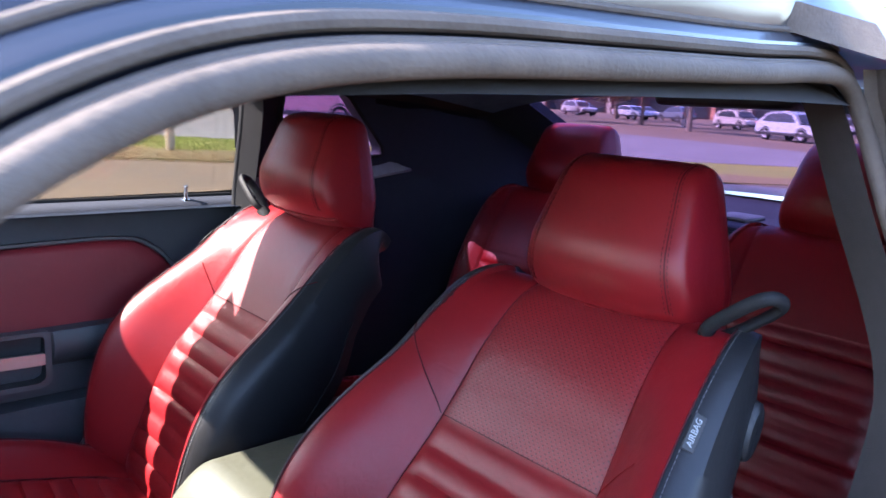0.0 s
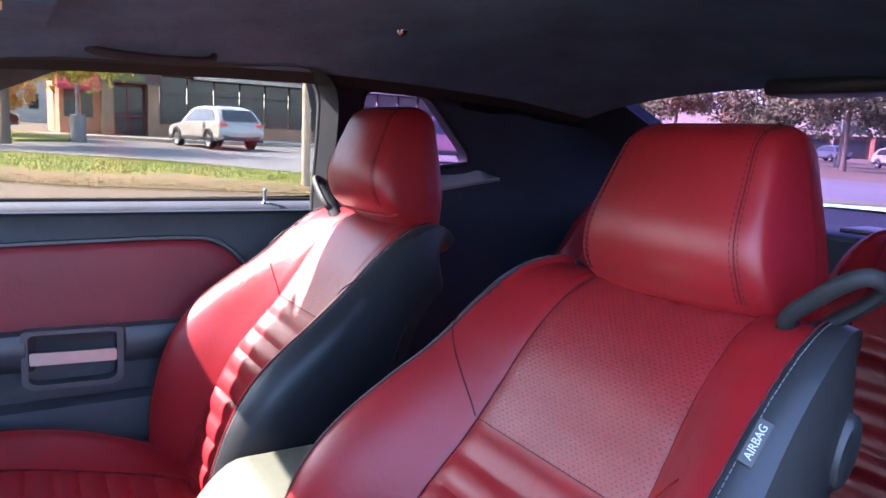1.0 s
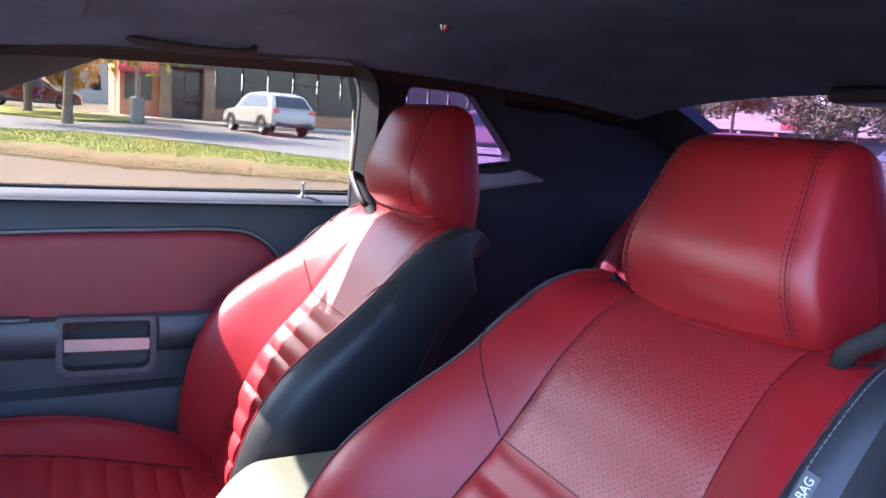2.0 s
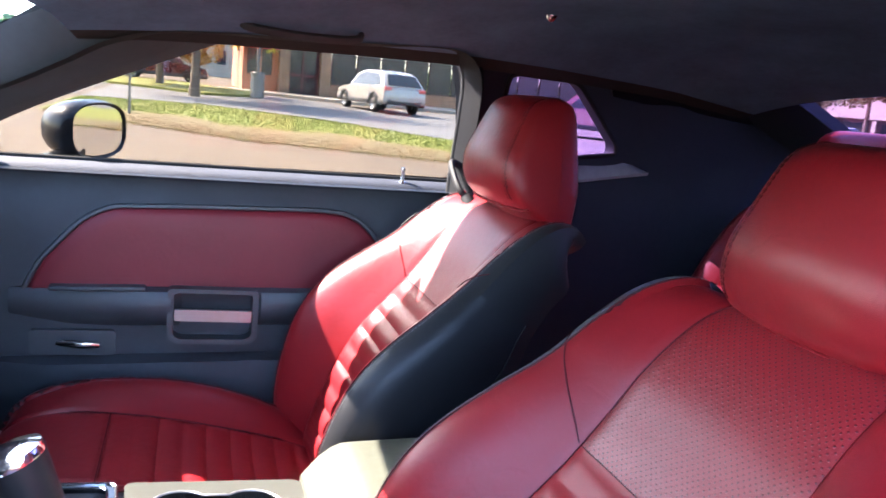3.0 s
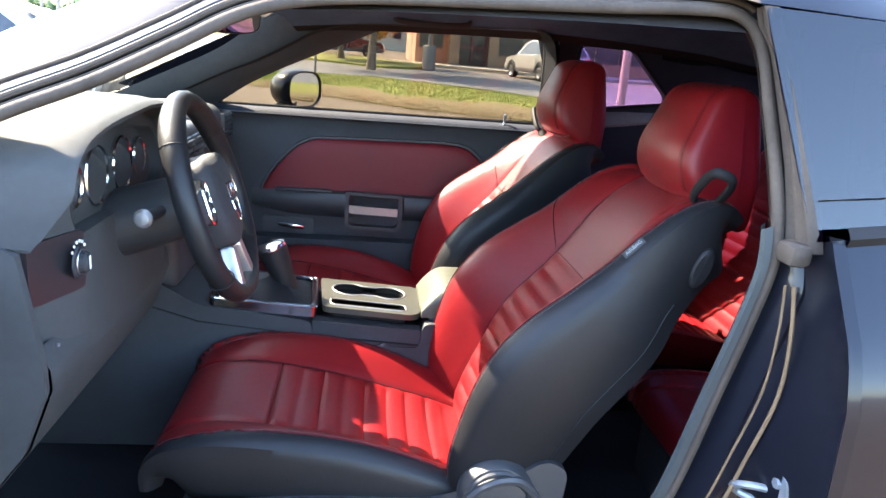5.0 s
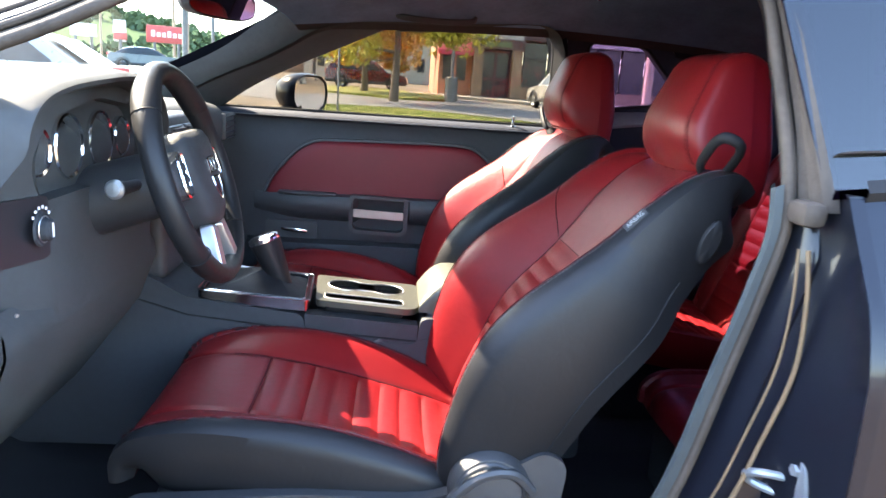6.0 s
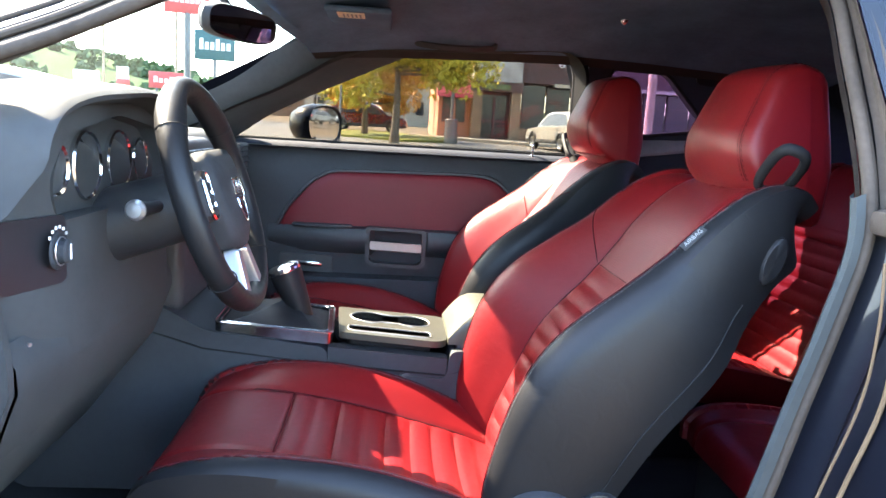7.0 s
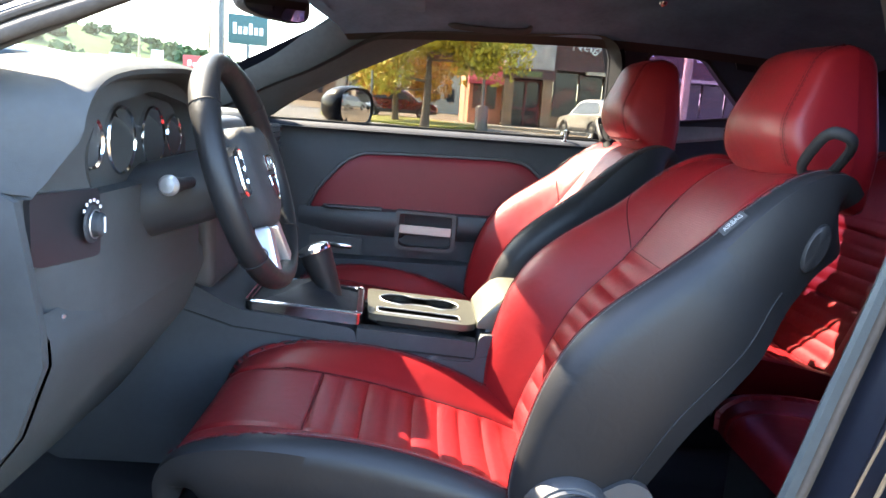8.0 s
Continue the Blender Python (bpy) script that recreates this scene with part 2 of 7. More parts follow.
def crom(tab, s, closed=False):
    """Catmull-Rom through the rows of tab, s from 0 to 1."""
    n = len(tab) - 1
    x = min(max(s, 0), 1) * n
    i = min(int(x), n - 1)
    f = x - i
    p = [np.array(tab[min(max(k, 0), n)], float) for k in (i - 1, i, i + 1, i + 2)]
    return 0.5 * (2 * p[1] + (p[2] - p[0]) * f + (2 * p[0] - 5 * p[1] + 4 * p[2] - p[3]) * f ** 2 + (3 * p[1] - p[0] - 3 * p[2] + p[3]) * f ** 3)


def smooth_path(pts, k=6, closed=False):
    if closed:
        n = len(pts)
        out = []
        for i in range(n):
            p = [np.array(pts[(i + d) % n], float) for d in (-1, 0, 1, 2)]
            for j in range(k):
                f = j / k
                out.append(Vector(0.5 * (2 * p[1] + (p[2] - p[0]) * f + (2 * p[0] - 5 * p[1] + 4 * p[2] - p[3]) * f ** 2 + (3 * p[1] - p[0] - 3 * p[2] + p[3]) * f ** 3)))
        return out
    m = (len(pts) - 1) * k
    return [Vector(crom(pts, i / m)) for i in range(m + 1)]


def plate(bm, outer, holes, fx, thick, cell=0.0):
    """A sheet over an outline in (y, z) with holes; fx(y, z) gives x; thick runs along x."""
    flat = bmesh.new()
    es = []
    for loop in [outer] + list(holes):
        vs = [flat.verts.new((0, y, z)) for y, z in loop]
        es += [flat.edges.new((vs[i], vs[(i + 1) % len(vs)])) for i in range(len(vs))]
    bmesh.ops.triangle_fill(flat, use_beauty=True, use_dissolve=False, edges=es)
    if cell:
        for _ in range(3):
            long = [e for e in flat.edges if e.calc_length() > cell]
            if long:
                bmesh.ops.subdivide_edges(flat, edges=long, cuts=1)
                bmesh.ops.triangulate(flat, faces=flat.faces)
    flat.verts.ensure_lookup_table()
    a = [bm.verts.new((fx(v.co.y, v.co.z), v.co.y, v.co.z)) for v in flat.verts]
    b = [bm.verts.new((fx(v.co.y, v.co.z) + thick, v.co.y, v.co.z)) for v in flat.verts]
    for f in flat.faces:
        ix = [v.index for v in f.verts]
        bm.faces.new([a[i] for i in ix])
        bm.faces.new([b[i] for i in reversed(ix)])
    for e in flat.edges:
        if len(e.link_faces) == 1:
            i, j = e.verts[0].index, e.verts[1].index
            bm.faces.new((a[i], a[j], b[j], b[i]))
    flat.free()
    bmesh.ops.recalc_face_normals(bm, faces=bm.faces)
    return bm


def rounded(poly, r, k=4):
    """Round the corners of an outline of pairs."""
    out = []
    n = len(poly)
    for i in range(n):
        p, a, b = Vector(poly[i]), Vector(poly[i - 1]), Vector(poly[(i + 1) % n])
        d1, d2 = (a - p), (b - p)
        q = min(r, d1.length * 0.45, d2.length * 0.45)
        s, e = p + d1.normalized() * q, p + d2.normalized() * q
        for j in range(k + 1):
            f = j / k
            out.append(tuple((1 - f) ** 2 * s + 2 * f * (1 - f) * p + f * f * e))
    return out


def dashes(bm, pts, pitch=0.007, length=0.0045, r=0.0005, lift=(0, 0, 0)):
    """Thread stitches: short bars along a line of points."""
    pts = [Vector(p) + Vector(lift) for p in pts]
    acc, nxt = 0.0, 0.0
    for a, b in zip(pts, pts[1:]):
        d = (b - a).length
        if d < 1e-7:
            continue
        t = (b - a) / d
        while nxt <= acc + d:
            p = a + t * (nxt - acc)
            q = p + t * length
            u = t.orthogonal().normalized() * r
            w = t.cross(u)
            vs = [bm.verts.new(p + u), bm.verts.new(p + w), bm.verts.new(p - u), bm.verts.new(p - w),
                  bm.verts.new(q + u), bm.verts.new(q + w), bm.verts.new(q - u), bm.verts.new(q - w)]
            for i in range(4):
                bm.faces.new((vs[i], vs[(i + 1) % 4], vs[4 + (i + 1) % 4], vs[4 + i]))
            nxt += pitch
        acc += d


def letters(name, text, size, m, material, parent, depth=0.0006):
    """Lettering as a mesh, in Blender's own font; m places its middle."""
    cu = bpy.data.curves.new(name, 'FONT')
    cu.body, cu.size, cu.extrude = text, size, depth
    cu.align_x, cu.align_y = 'CENTER', 'CENTER'
    tmp = bpy.data.objects.new(name, cu)
    scene.collection.objects.link(tmp)
    me = bpy.data.meshes.new_from_object(tmp.evaluated_get(bpy.context.evaluated_depsgraph_get()))
    bpy.data.objects.remove(tmp)
    bm = bmesh.new()
    bm.from_mesh(me)
    bpy.data.meshes.remove(me)
    bmesh.ops.transform(bm, matrix=m, verts=bm.verts)
    return part(name, bm, material, parent, smooth=False)
# ---------------- front seats
FLOOR = 0.30


def pad(knots, seam, x0, flip=1, split=0.5, pleats=10, pleat_h=0.0065, lower_pleats=True, rows=110, edge_drop=0.7, red_to=0.74, flare=0.0, crest=0.74, upright=True):
    """An upholstered pad. knots: rows of (y, z, bolster height, half width, thickness) along its middle line.
    Returns a function of (x, s) giving a point on the front skin, and the parts' bmeshes by name."""
    # arc length table
    fine = [crom(knots, i / 400) for i in range(401)]
    acc = [0.0]
    for a, b in zip(fine, fine[1:]):
        acc.append(acc[-1] + math.hypot(b[0] - a[0], b[1] - a[1]))
    total = acc[-1]

    def at(s):
        k = np.interp(s * total, acc, np.linspace(0, 1, 401))
        p = crom(knots, k)
        q0, q1 = crom(knots, max(0, k - 0.01)), crom(knots, min(1, k + 0.01))
        t = np.array([q1[0] - q0[0], q1[1] - q0[1]])
        t /= np.linalg.norm(t) + 1e-9
        n = np.array([t[1], -t[0]]) if upright else np.array([-t[1], t[0]])
        if upright and n[0] < 0 and s < 0.9:
            n = -n
        return p, n

    cache = {}
    seam0 = seam
    def seam_at(s):
        return seam0 * (1 + flare * (split - s)) if upright else seam0

    def skin(x, s, raw=False):
        key = round(s, 6)
        if key not in cache:
            cache[key] = at(s)
        p, n = cache[key]
        W = p[3]
        a = min(abs(x), W)
        f = 0.0
        seam = seam_at(s)
        if a < seam:
            f = 0.010 * (a / seam) ** 2 * min(1, p[2] / 0.05)
            if not raw:
                on = (s < split) if lower_pleats else (s > split)
                if on:
                    ph = (s / split if lower_pleats else (s - split) / (1 - split)) * pleats
                    e = min(1, (seam - a) / 0.012)
                    f += pleat_h * (abs(math.sin(math.pi * ph)) ** 0.32 - 0.85) * e
        else:
            q = (a - seam) / max(1e-6, W - seam)
            top = crest
            if q < top:
                f = 0.010 * min(1, p[2] / 0.05) + (p[2] - 0.010) * math.sin(math.pi / 2 * q / top) ** 1.25
            else:
                f = p[2] * (edge_drop + (1 - edge_drop) * math.cos((q - top) / (1 - top) * math.pi / 2) ** 0.8)
        groove = 0.004 * math.exp(-((a - seam) / 0.0035) ** 2)
        f -= groove
        y, z = p[0] + n[0] * f, p[1] + n[1] * f
        return Vector((x0 + x, y, z))

    def back(x, s, depth):
        p, n = cache.setdefault(round(s, 6), at(s))
        return Vector((x0 + x, p[0] - n[0] * depth, p[1] - n[1] * depth))

    ss = [i / rows for i in range(rows + 1)]
    out = {}

    def sheet(name, xs_of, srange):
        bm = bmesh.new()
        sel = [s for s in ss if srange[0] - 1e-6 <= s <= srange[1] + 1e-6]
        rws, uvs = [], []
        for s in sel:
            W = at(s)[0][3]
            xs = xs_of(W, seam_at(s))
            rws.append([skin(x, s) for x in xs])
            uvs.append([(x, s * total) for x in xs])
        grid(bm, rws, uvs=uvs)
        out[name] = bm

    cen = lambda W, sm: [sm * (i / 12) for i in range(-12, 13)]
    sp = round(split * rows) / rows
    sheet("low", cen, (0, sp))
    sheet("up", cen, (sp, 1))
    for side, nm in ((1, "bolster_a"), (-1, "bolster_b")):
        sheet(nm, lambda W, sm, side=side: [side * (sm + (W - sm) * red_to * i / 12) for i in range(13)], (0, 1))
    for side, nm in ((1, "side_a"), (-1, "side_b")):
        bm = bmesh.new()
        rws = []
        for s in ss:
            p, n = at(s)
            W, d, t = p[3], p[2] * edge_drop, p[4]
            sm = seam_at(s)
            r = [skin(side * (sm + (W - sm) * (red_to + (1 - red_to) * i / 5)), s) for i in range(5)]
            for i in range(9):
                f = i / 8
                bulge = 0.010 * math.sin(math.pi * f)
                r.append(back(side * (W + bulge - 0.02 * f), s, -d + (d + t) * f))
            rws.append(r)
        grid(bm, rws)
        out[nm] = bm
    bm = bmesh.new()
    rws = []
    for s in ss[::3] + ([ss[-1]] if rows % 3 else []):
        p, n = at(s)
        W, t = p[3] - 0.02, p[4]
        rws.append([back(W * (i / 8), s, t + 0.006 * (1 - (i / 8) ** 2)) for i in range(-8, 9)])
    grid(bm, rws)
    out["back"] = bm
    # closing lip over the far end
    bm = bmesh.new()
    p, n = at(1.0)
    W = p[3]
    xs = [W * i / 12 for i in range(-12, 13)]
    grid(bm, [[skin(x, 1.0) for x in xs], [back(x * 0.95, 1.0, p[4] * 0.5) - Vector((0, 0, -0.004)) for x in xs], [back(x * 0.92, 1.0, p[4]) for x in xs]])
    out["lip"] = bm
    return skin, at, out


BACK = [(0.035, 0.47, 0.03, 0.235, 0.05), (0.025, 0.54, 0.072, 0.254, 0.08), (-0.008, 0.635, 0.098, 0.272, 0.10), (-0.062, 0.755, 0.108, 0.284, 0.11),
        (-0.147, 0.858, 0.086, 0.274, 0.11), (-0.195, 0.925, 0.061, 0.257, 0.098), (-0.235, 0.985, 0.042, 0.247, 0.100), (-0.278, 1.032, 0.028, 0.238, 0.105),
        (-0.318, 1.058, 0.015, 0.226, 0.085), (-0.352, 1.060, 0.008, 0.214, 0.065), (-0.380, 1.040, 0.004, 0.20, 0.035)]
CUSH = [(0.02, 0.495, 0.03, 0.235, 0.05), (0.10, 0.522, 0.040, 0.245, 0.07), (0.19, 0.545, 0.052, 0.252, 0.085), (0.28, 0.568, 0.054, 0.255, 0.095),
        (0.37, 0.586, 0.048, 0.255, 0.10), (0.46, 0.600, 0.036, 0.252, 0.10), (0.53, 0.602, 0.022, 0.246, 0.095), (0.585, 0.588, 0.012, 0.236, 0.08),
        (0.615, 0.555, 0.006, 0.226, 0.05), (0.618, 0.515, 0.004, 0.22, 0.03)]
def even(poly, n):
    """n points at even steps round a closed outline."""
    pts = [Vector(p) for p in poly] + [Vector(poly[0])]
    acc = [0.0]
    for a, b in zip(pts, pts[1:]):
        acc.append(acc[-1] + (b - a).length)
    ts = [acc[-1] * k / n for k in range(n)]
    return [(float(np.interp(t, acc, [p[0] for p in pts])), float(np.interp(t, acc, [p[1] for p in pts]))) for t in ts]


# side outline of a headrest, from the front of its lower edge over the top to the back
HEAD = even(rounded([(-0.262, 1.066), (-0.246, 1.130), (-0.298, 1.250), (-0.352, 1.262), (-0.402, 1.250), (-0.416, 1.100), (-0.405, 0.990), (-0.350, 1.016)], 0.034, 6), 44)


def headrest_point(a, e):
    """a: place round the outline, 0 to 1; e: -1 to 1 across. A rounded block, narrower to the top and the back."""
    p = crom(HEAD + [HEAD[0]], a)
    cy, cz = -0.342, 1.12
    a = abs(e)
    k = float(np.interp(a, [0, 0.5, 0.74, 0.80, 0.85, 0.89, 0.92, 0.95, 1.0], [1.0, 1.0, 0.992, 0.98, 0.955, 0.915, 0.86, 0.70, 0.02]))
    w = float(np.interp(a, [0, 0.74, 0.80, 0.85, 0.89, 0.92, 0.95, 1.0], [0, 0.86, 0.925, 0.965, 0.985, 0.994, 1.0, 1.012]))
    z = cz + (p[1] - cz) * k
    y = cy + (p[0] - cy) * k
    W = 0.139 - 0.19 * max(0, z - 1.09) - 0.10 * max(0, -0.34 - y)
    return math.copysign(W * w, e), y - 0.026 * w ** 2.5 * (1 if p[0] > cy else 0), z


def front_seat(cx, out, label, hy=0.0, hz=0.0):
    """out: +1 or -1, the side nearer the door."""
    seat = thing("front_seat", (cx, 0.25, FLOOR), label, "car seat", "front seats")
    skin, at, ps = pad(BACK, 0.137, cx, split=0.60, pleats=10, pleat_h=0.009, flare=0.35)
    sm_at = lambda s: 0.137 * (1 + 0.35 * (0.60 - s))
    EDGE = 0.74
    backrest = part("backrest", ps["low"], M_RED, seat)
    backrest["label"] = "pleated lower red leather insert"
    part("perforated_insert", ps["up"], M_REDP, seat, "perforated red leather insert")
    part("bolster", ps["bolster_a"], M_RED, seat)
    part("bolster", ps["bolster_b"], M_RED, seat)
    part("side_panel", ps["side_a"], M_BLKL, seat, "black leather side panel")
    part("side_panel", ps["side_b"], M_BLKL, seat, "black leather side panel")
    part("back_panel", ps["back"], M_BLKL, seat, "black leather back panel")
    part("shoulder", ps["lip"], M_RED, seat)
    # seams: insert edges, cross seam and stitched edge on each bolster, division above the pleats
    for sd in (1, -1):
        bm = bmesh.new()
        tube(bm, [skin(sd * sm_at(s / 60), s / 60) + Vector((0, 0.0008, 0.0004)) for s in range(8, 57)], 0.0009 if sd != out else 0.0005, 5)
        part("insert_seam", bm, M_REDD if sd != out else M_RED, seat, "dark red piped seam" if sd != out else "")
        bm = bmesh.new()
        w0 = sm_at(0.6)
        reach = 0.100 if sd != out else 0.045
        tube(bm, [skin(sd * (w0 + 0.002 + reach * k / 14), 0.60 + 0.135 * (reach / 0.1) * (k / 14) ** 0.9) + Vector((0, 0.0006, 0.0006)) for k in range(15)], 0.0011, 5)
        part("cross_seam", bm, M_REDD if sd != out else M_RED, seat)
        edge, edge2 = [], []
        for s in range(8, 116):
            p, n = at(s / 120)
            w0 = sm_at(s / 120)
            edge.append(skin(sd * (w0 + (p[3] - w0) * EDGE), s / 120) + Vector((sd * 0.0005, 0.0012, 0.0008)))
            edge2.append(skin(sd * (w0 + (p[3] - w0) * (EDGE + 0.05)), s / 120) + Vector((sd * 0.0008, 0.0008, 0.0008)))
        bm = bmesh.new()
        tube(bm, edge, 0.0010, 5)
        part("edge_seam", bm, M_REDD, seat)
        st = bmesh.new()
        dashes(st, edge2)
        part("stitching", st, M_THREAD, seat, "grey thread stitching")
    bm = bmesh.new()
    tube(bm, [skin(-0.136 + 0.272 * k / 20, 0.60) + Vector((0, 0.0004, 0.0002)) for k in range(21)], 0.0008, 5)
    part("division_seam", bm, M_REDD, seat)
    for sd in (1, -1):
        bm = bmesh.new()
        pts = []
        for k in range(10, 84):
            p, n = at(k / 120)
            d, t = p[2] * 0.7, p[4]
            deep = t * 0.70
            f = (d + deep) / (d + t)
            pts.append(Vector((cx + sd * (p[3] + 0.010 * math.sin(math.pi * f) - 0.02 * f + 0.0008), p[0] - n[0] * deep, p[1] - n[1] * deep)))
        tube(bm, pts, 0.0014, 6)
        part("side_piping", bm, M_RUBBK, seat, "black piping along the back shell")
    # headrest
    bm = bmesh.new()
    rows = []
    for j in range(33):
        phi = (j - 16) / 16
        phi = math.copysign(1 - (1 - abs(phi)) ** 1.4, phi)
        rows.append([Vector((cx, hy, hz)) + Vector(headrest_point(k / 48, phi)) for k in range(48)])
    vv = grid(bm, rows, closed=True)
    bm.faces.new(vv[0])
    bm.faces.new(vv[-1])
    head = part("headrest", bm, M_RED, seat, sharp=75)
    for sd in (1, -1):
        st = bmesh.new()
        sm = bmesh.new()
        for off in (0.68, 0.73):
            pts = []
            for k in range(3, 45):
                x, y, z = headrest_point(k / 72, off)
                d = (Vector((0, y, z)) - Vector((0, -0.342, 1.12))).normalized() * 0.0008
                pts.append(Vector((cx + sd * x, y + hy, z + hz)) + d)
            dashes(st, pts, 0.008, 0.005)
        mid = []
        for k in range(3, 45):
            x, y, z = headrest_point(k / 72, 0.705)
            mid.append(Vector((cx + sd * x, y + hy, z + hz)))
        tube(sm, mid, 0.0008, 5)
        part("stitching", st, M_REDD, head, "dark twin-needle stitching")
        part("seam", sm, M_REDD, head)
    # lower lip of the headrest cover
    bm = bmesh.new()
    tube(bm, [Vector((cx, hy, hz)) + Vector(headrest_point(0.004 + 0.002 * math.sin(k * 1.7), 0.86 * k / 14)) + Vector((0, 0.0015, -0.001)) for k in range(-14, 15)], 0.0028, 6)
    part("cover_hem", bm, M_RED, head, "folded hem of the headrest cover")
    # belt guide loop on the door side shoulder
    bm = bmesh.new()
    o = out
    c0, u0, v0 = Vector((cx + o * 0.208, -0.314 + 0.6 * max(0.0, hy + 0.03), 1.092)), Vector((o * 0.78, 0.03, 0.625)), Vector((-o * 0.28, 0.89, 0.36))
    loop = []
    for k in range(40):
        a = 2 * math.pi * k / 40
        loop.append(c0 + u0 * (0.050 * math.copysign(abs(math.cos(a)) ** 0.6, math.cos(a))) + v0 * (0.021 * math.copysign(abs(math.sin(a)) ** 0.7, math.sin(a))))
    tube(bm, loop, 0.0085, 10, closed=True, flat=0.8)
    tube(bm, [c0 - u0 * 0.050, c0 - u0 * 0.074 + Vector((0, -0.008, -0.010)), c0 - u0 * 0.096 + Vector((0, -0.018, -0.026))], [0.014, 0.017, 0.018], 10)
    part("belt_guide", bm, M_RUBBK, seat, "black plastic belt guide loop")
    # cushion
    skc, atc, pc = pad(CUSH, 0.135, cx, split=0.62, pleats=9, pleat_h=0.010, upright=False, edge_drop=0.62)
    part("cushion", pc["low"], M_RED, seat, "pleated red leather cushion insert")
    part("cushion_front", pc["up"], M_RED, seat)
    part("cushion_bolster", pc["bolster_a"], M_RED, seat)
    part("cushion_bolster", pc["bolster_b"], M_RED, seat)
    part("cushion_side", pc["side_a"], M_BLKL, seat, "black leather cushion side")
    part("cushion_side", pc["side_b"], M_BLKL, seat, "black leather cushion side")
    part("cushion_lip", pc["lip"], M_RED, seat)
    pc["back"].free()
    for sd in (1, -1):
        bm = bmesh.new()
        st = bmesh.new()
        tube(bm, [skc(sd * 0.135, s / 60) + Vector((0, 0, 0.0014)) for s in range(6, 45)], 0.0016, 5)
        e = []
        for s in range(6, 108):
            p, n = atc(s / 120)
            e.append(skc(sd * (0.135 + (p[3] - 0.135) * 0.68), s / 120) + Vector((0, 0, 0.001)))
        dashes(st, e)
        e = []
        for s in range(6, 108):
            p, n = atc(s / 120)
            e.append(skc(sd * (0.135 + (p[3] - 0.135) * 0.74), s / 120) + Vector((0, 0, 0.001)))
        b2 = bmesh.new()
        tube(b2, e, 0.0014, 5)
        part("cushion_edge_seam", b2, M_REDD, seat)
        part("cushion_seam", bm, M_REDD, seat)
        part("cushion_stitching", st, M_THREAD, seat, "grey thread stitching")
    bm = bmesh.new()
    tube(bm, [skc(-0.134 + 0.268 * k / 20, 0.62) + Vector((0, 0, 0.0015)) for k in range(21)], 0.0013, 5)
    part("cushion_division_seam", bm, M_REDD, seat)
    # side shields, recliner cover, base
    for sd in (1, -1):
        bm = bmesh.new()
        pl = rounded([(0.60, 0.43), (0.585, 0.515), (0.30, 0.535), (0.12, 0.53), (0.04, 0.555), (-0.07, 0.62), (-0.11, 0.60), (-0.10, 0.50), (0.02, 0.42), (0.3, 0.40)], 0.03)
        xx = cx + sd * 0.262
        plate(bm, pl, [], lambda y, z: xx - 0.012, 0.024)
        part("side_shield", bm, M_PLAS, seat, "black plastic seat side shield")
    for sd in (1, -1):
        bm = bmesh.new()
        lathe(bm, [(0.001, 0.030), (0.040, 0.030), (0.058, 0.026), (0.066, 0.012), (0.066, -0.004)], (cx + sd * 0.262, 0.014, 0.553), (sd, 0, 0), 32)
        lathe(bm, [(0.050, 0.031), (0.053, 0.034), (0.056, 0.030)], (cx + sd * 0.262, 0.014, 0.553), (sd, 0, 0), 32)
        part("recliner_cover", bm, M_PLAS, seat, "round black recliner cover")
    bm = bmesh.new()
    tube(bm, smooth_path([(cx + out * 0.285, 0.100, 0.498), (cx + out * 0.292, 0.072, 0.548), (cx + out * 0.294, 0.032, 0.585), (cx + out * 0.292, -0.018, 0.591), (cx + out * 0.286, -0.053, 0.558)], 6), 0.009, 8)
    part("recliner_lever", bm, M_PLAS, seat, "curved black recliner lever")
    bm = bmesh.new()
    box(bm, cx - 0.22, cx + 0.22, 0.02, 0.56, 0.36, 0.50, 0.03)
    for sd in (1, -1):
        box(bm, cx + sd * 0.20 - 0.02, cx + sd * 0.20 + 0.02, -0.05, 0.58, FLOOR, 0.365, 0.005)
    part("seat_base", bm, M_PLAS, seat, "black seat base on floor rails")
    # moulded knob on the backrest side
    bm = bmesh.new()
    lathe(bm, [(0.001, 0.006), (0.022, 0.006), (0.026, 0.003), (0.028, -0.006)], (cx + out * 0.241, -0.300, 0.965), (out, 0, 0), 28)
    for v in bm.verts:
        v.co.y = -0.300 + (v.co.y + 0.300) * 0.62 - 0.35 * (v.co.z - 0.965)
        v.co.z = 0.965 + (v.co.z - 0.965) * 1.3
    part("fold_lever", bm, M_BLKL, seat, "black oval seat fold lever")
    # airbag tag on the door side bolster
    p, n = at(0.735)
    we = sm_at(0.735) + (p[3] - sm_at(0.735)) * 0.84
    c = skin(out * we, 0.735)
    tg = [skin(out * (sm_at(s) + (at(s)[0][3] - sm_at(s)) * 0.84), s) for s in (0.715, 0.755)]
    up = (tg[1] - tg[0]).normalized()
    fwd = Vector((0, n[0], n[1]))
    face = (Vector((out * 0.62, 0, 0)) + fwd * 0.78).normalized()
    face = (face - up * face.dot(up)).normalized()
    side = up.cross(face)
    cen = c + face * 0.002
    m = Matrix((( *up, 0), (*(face.cross(up)), 0), (*face, 0), (0, 0, 0, 1))).transposed()
    m.translation = cen
    bm = bmesh.new()
    box(bm, -0.022, 0.022, -0.007, 0.007, -0.0012, 0.0012, 0.001, 1, m)
    tag = part("airbag_tag", bm, M_TAG, seat, "black woven airbag tag with pale letters")
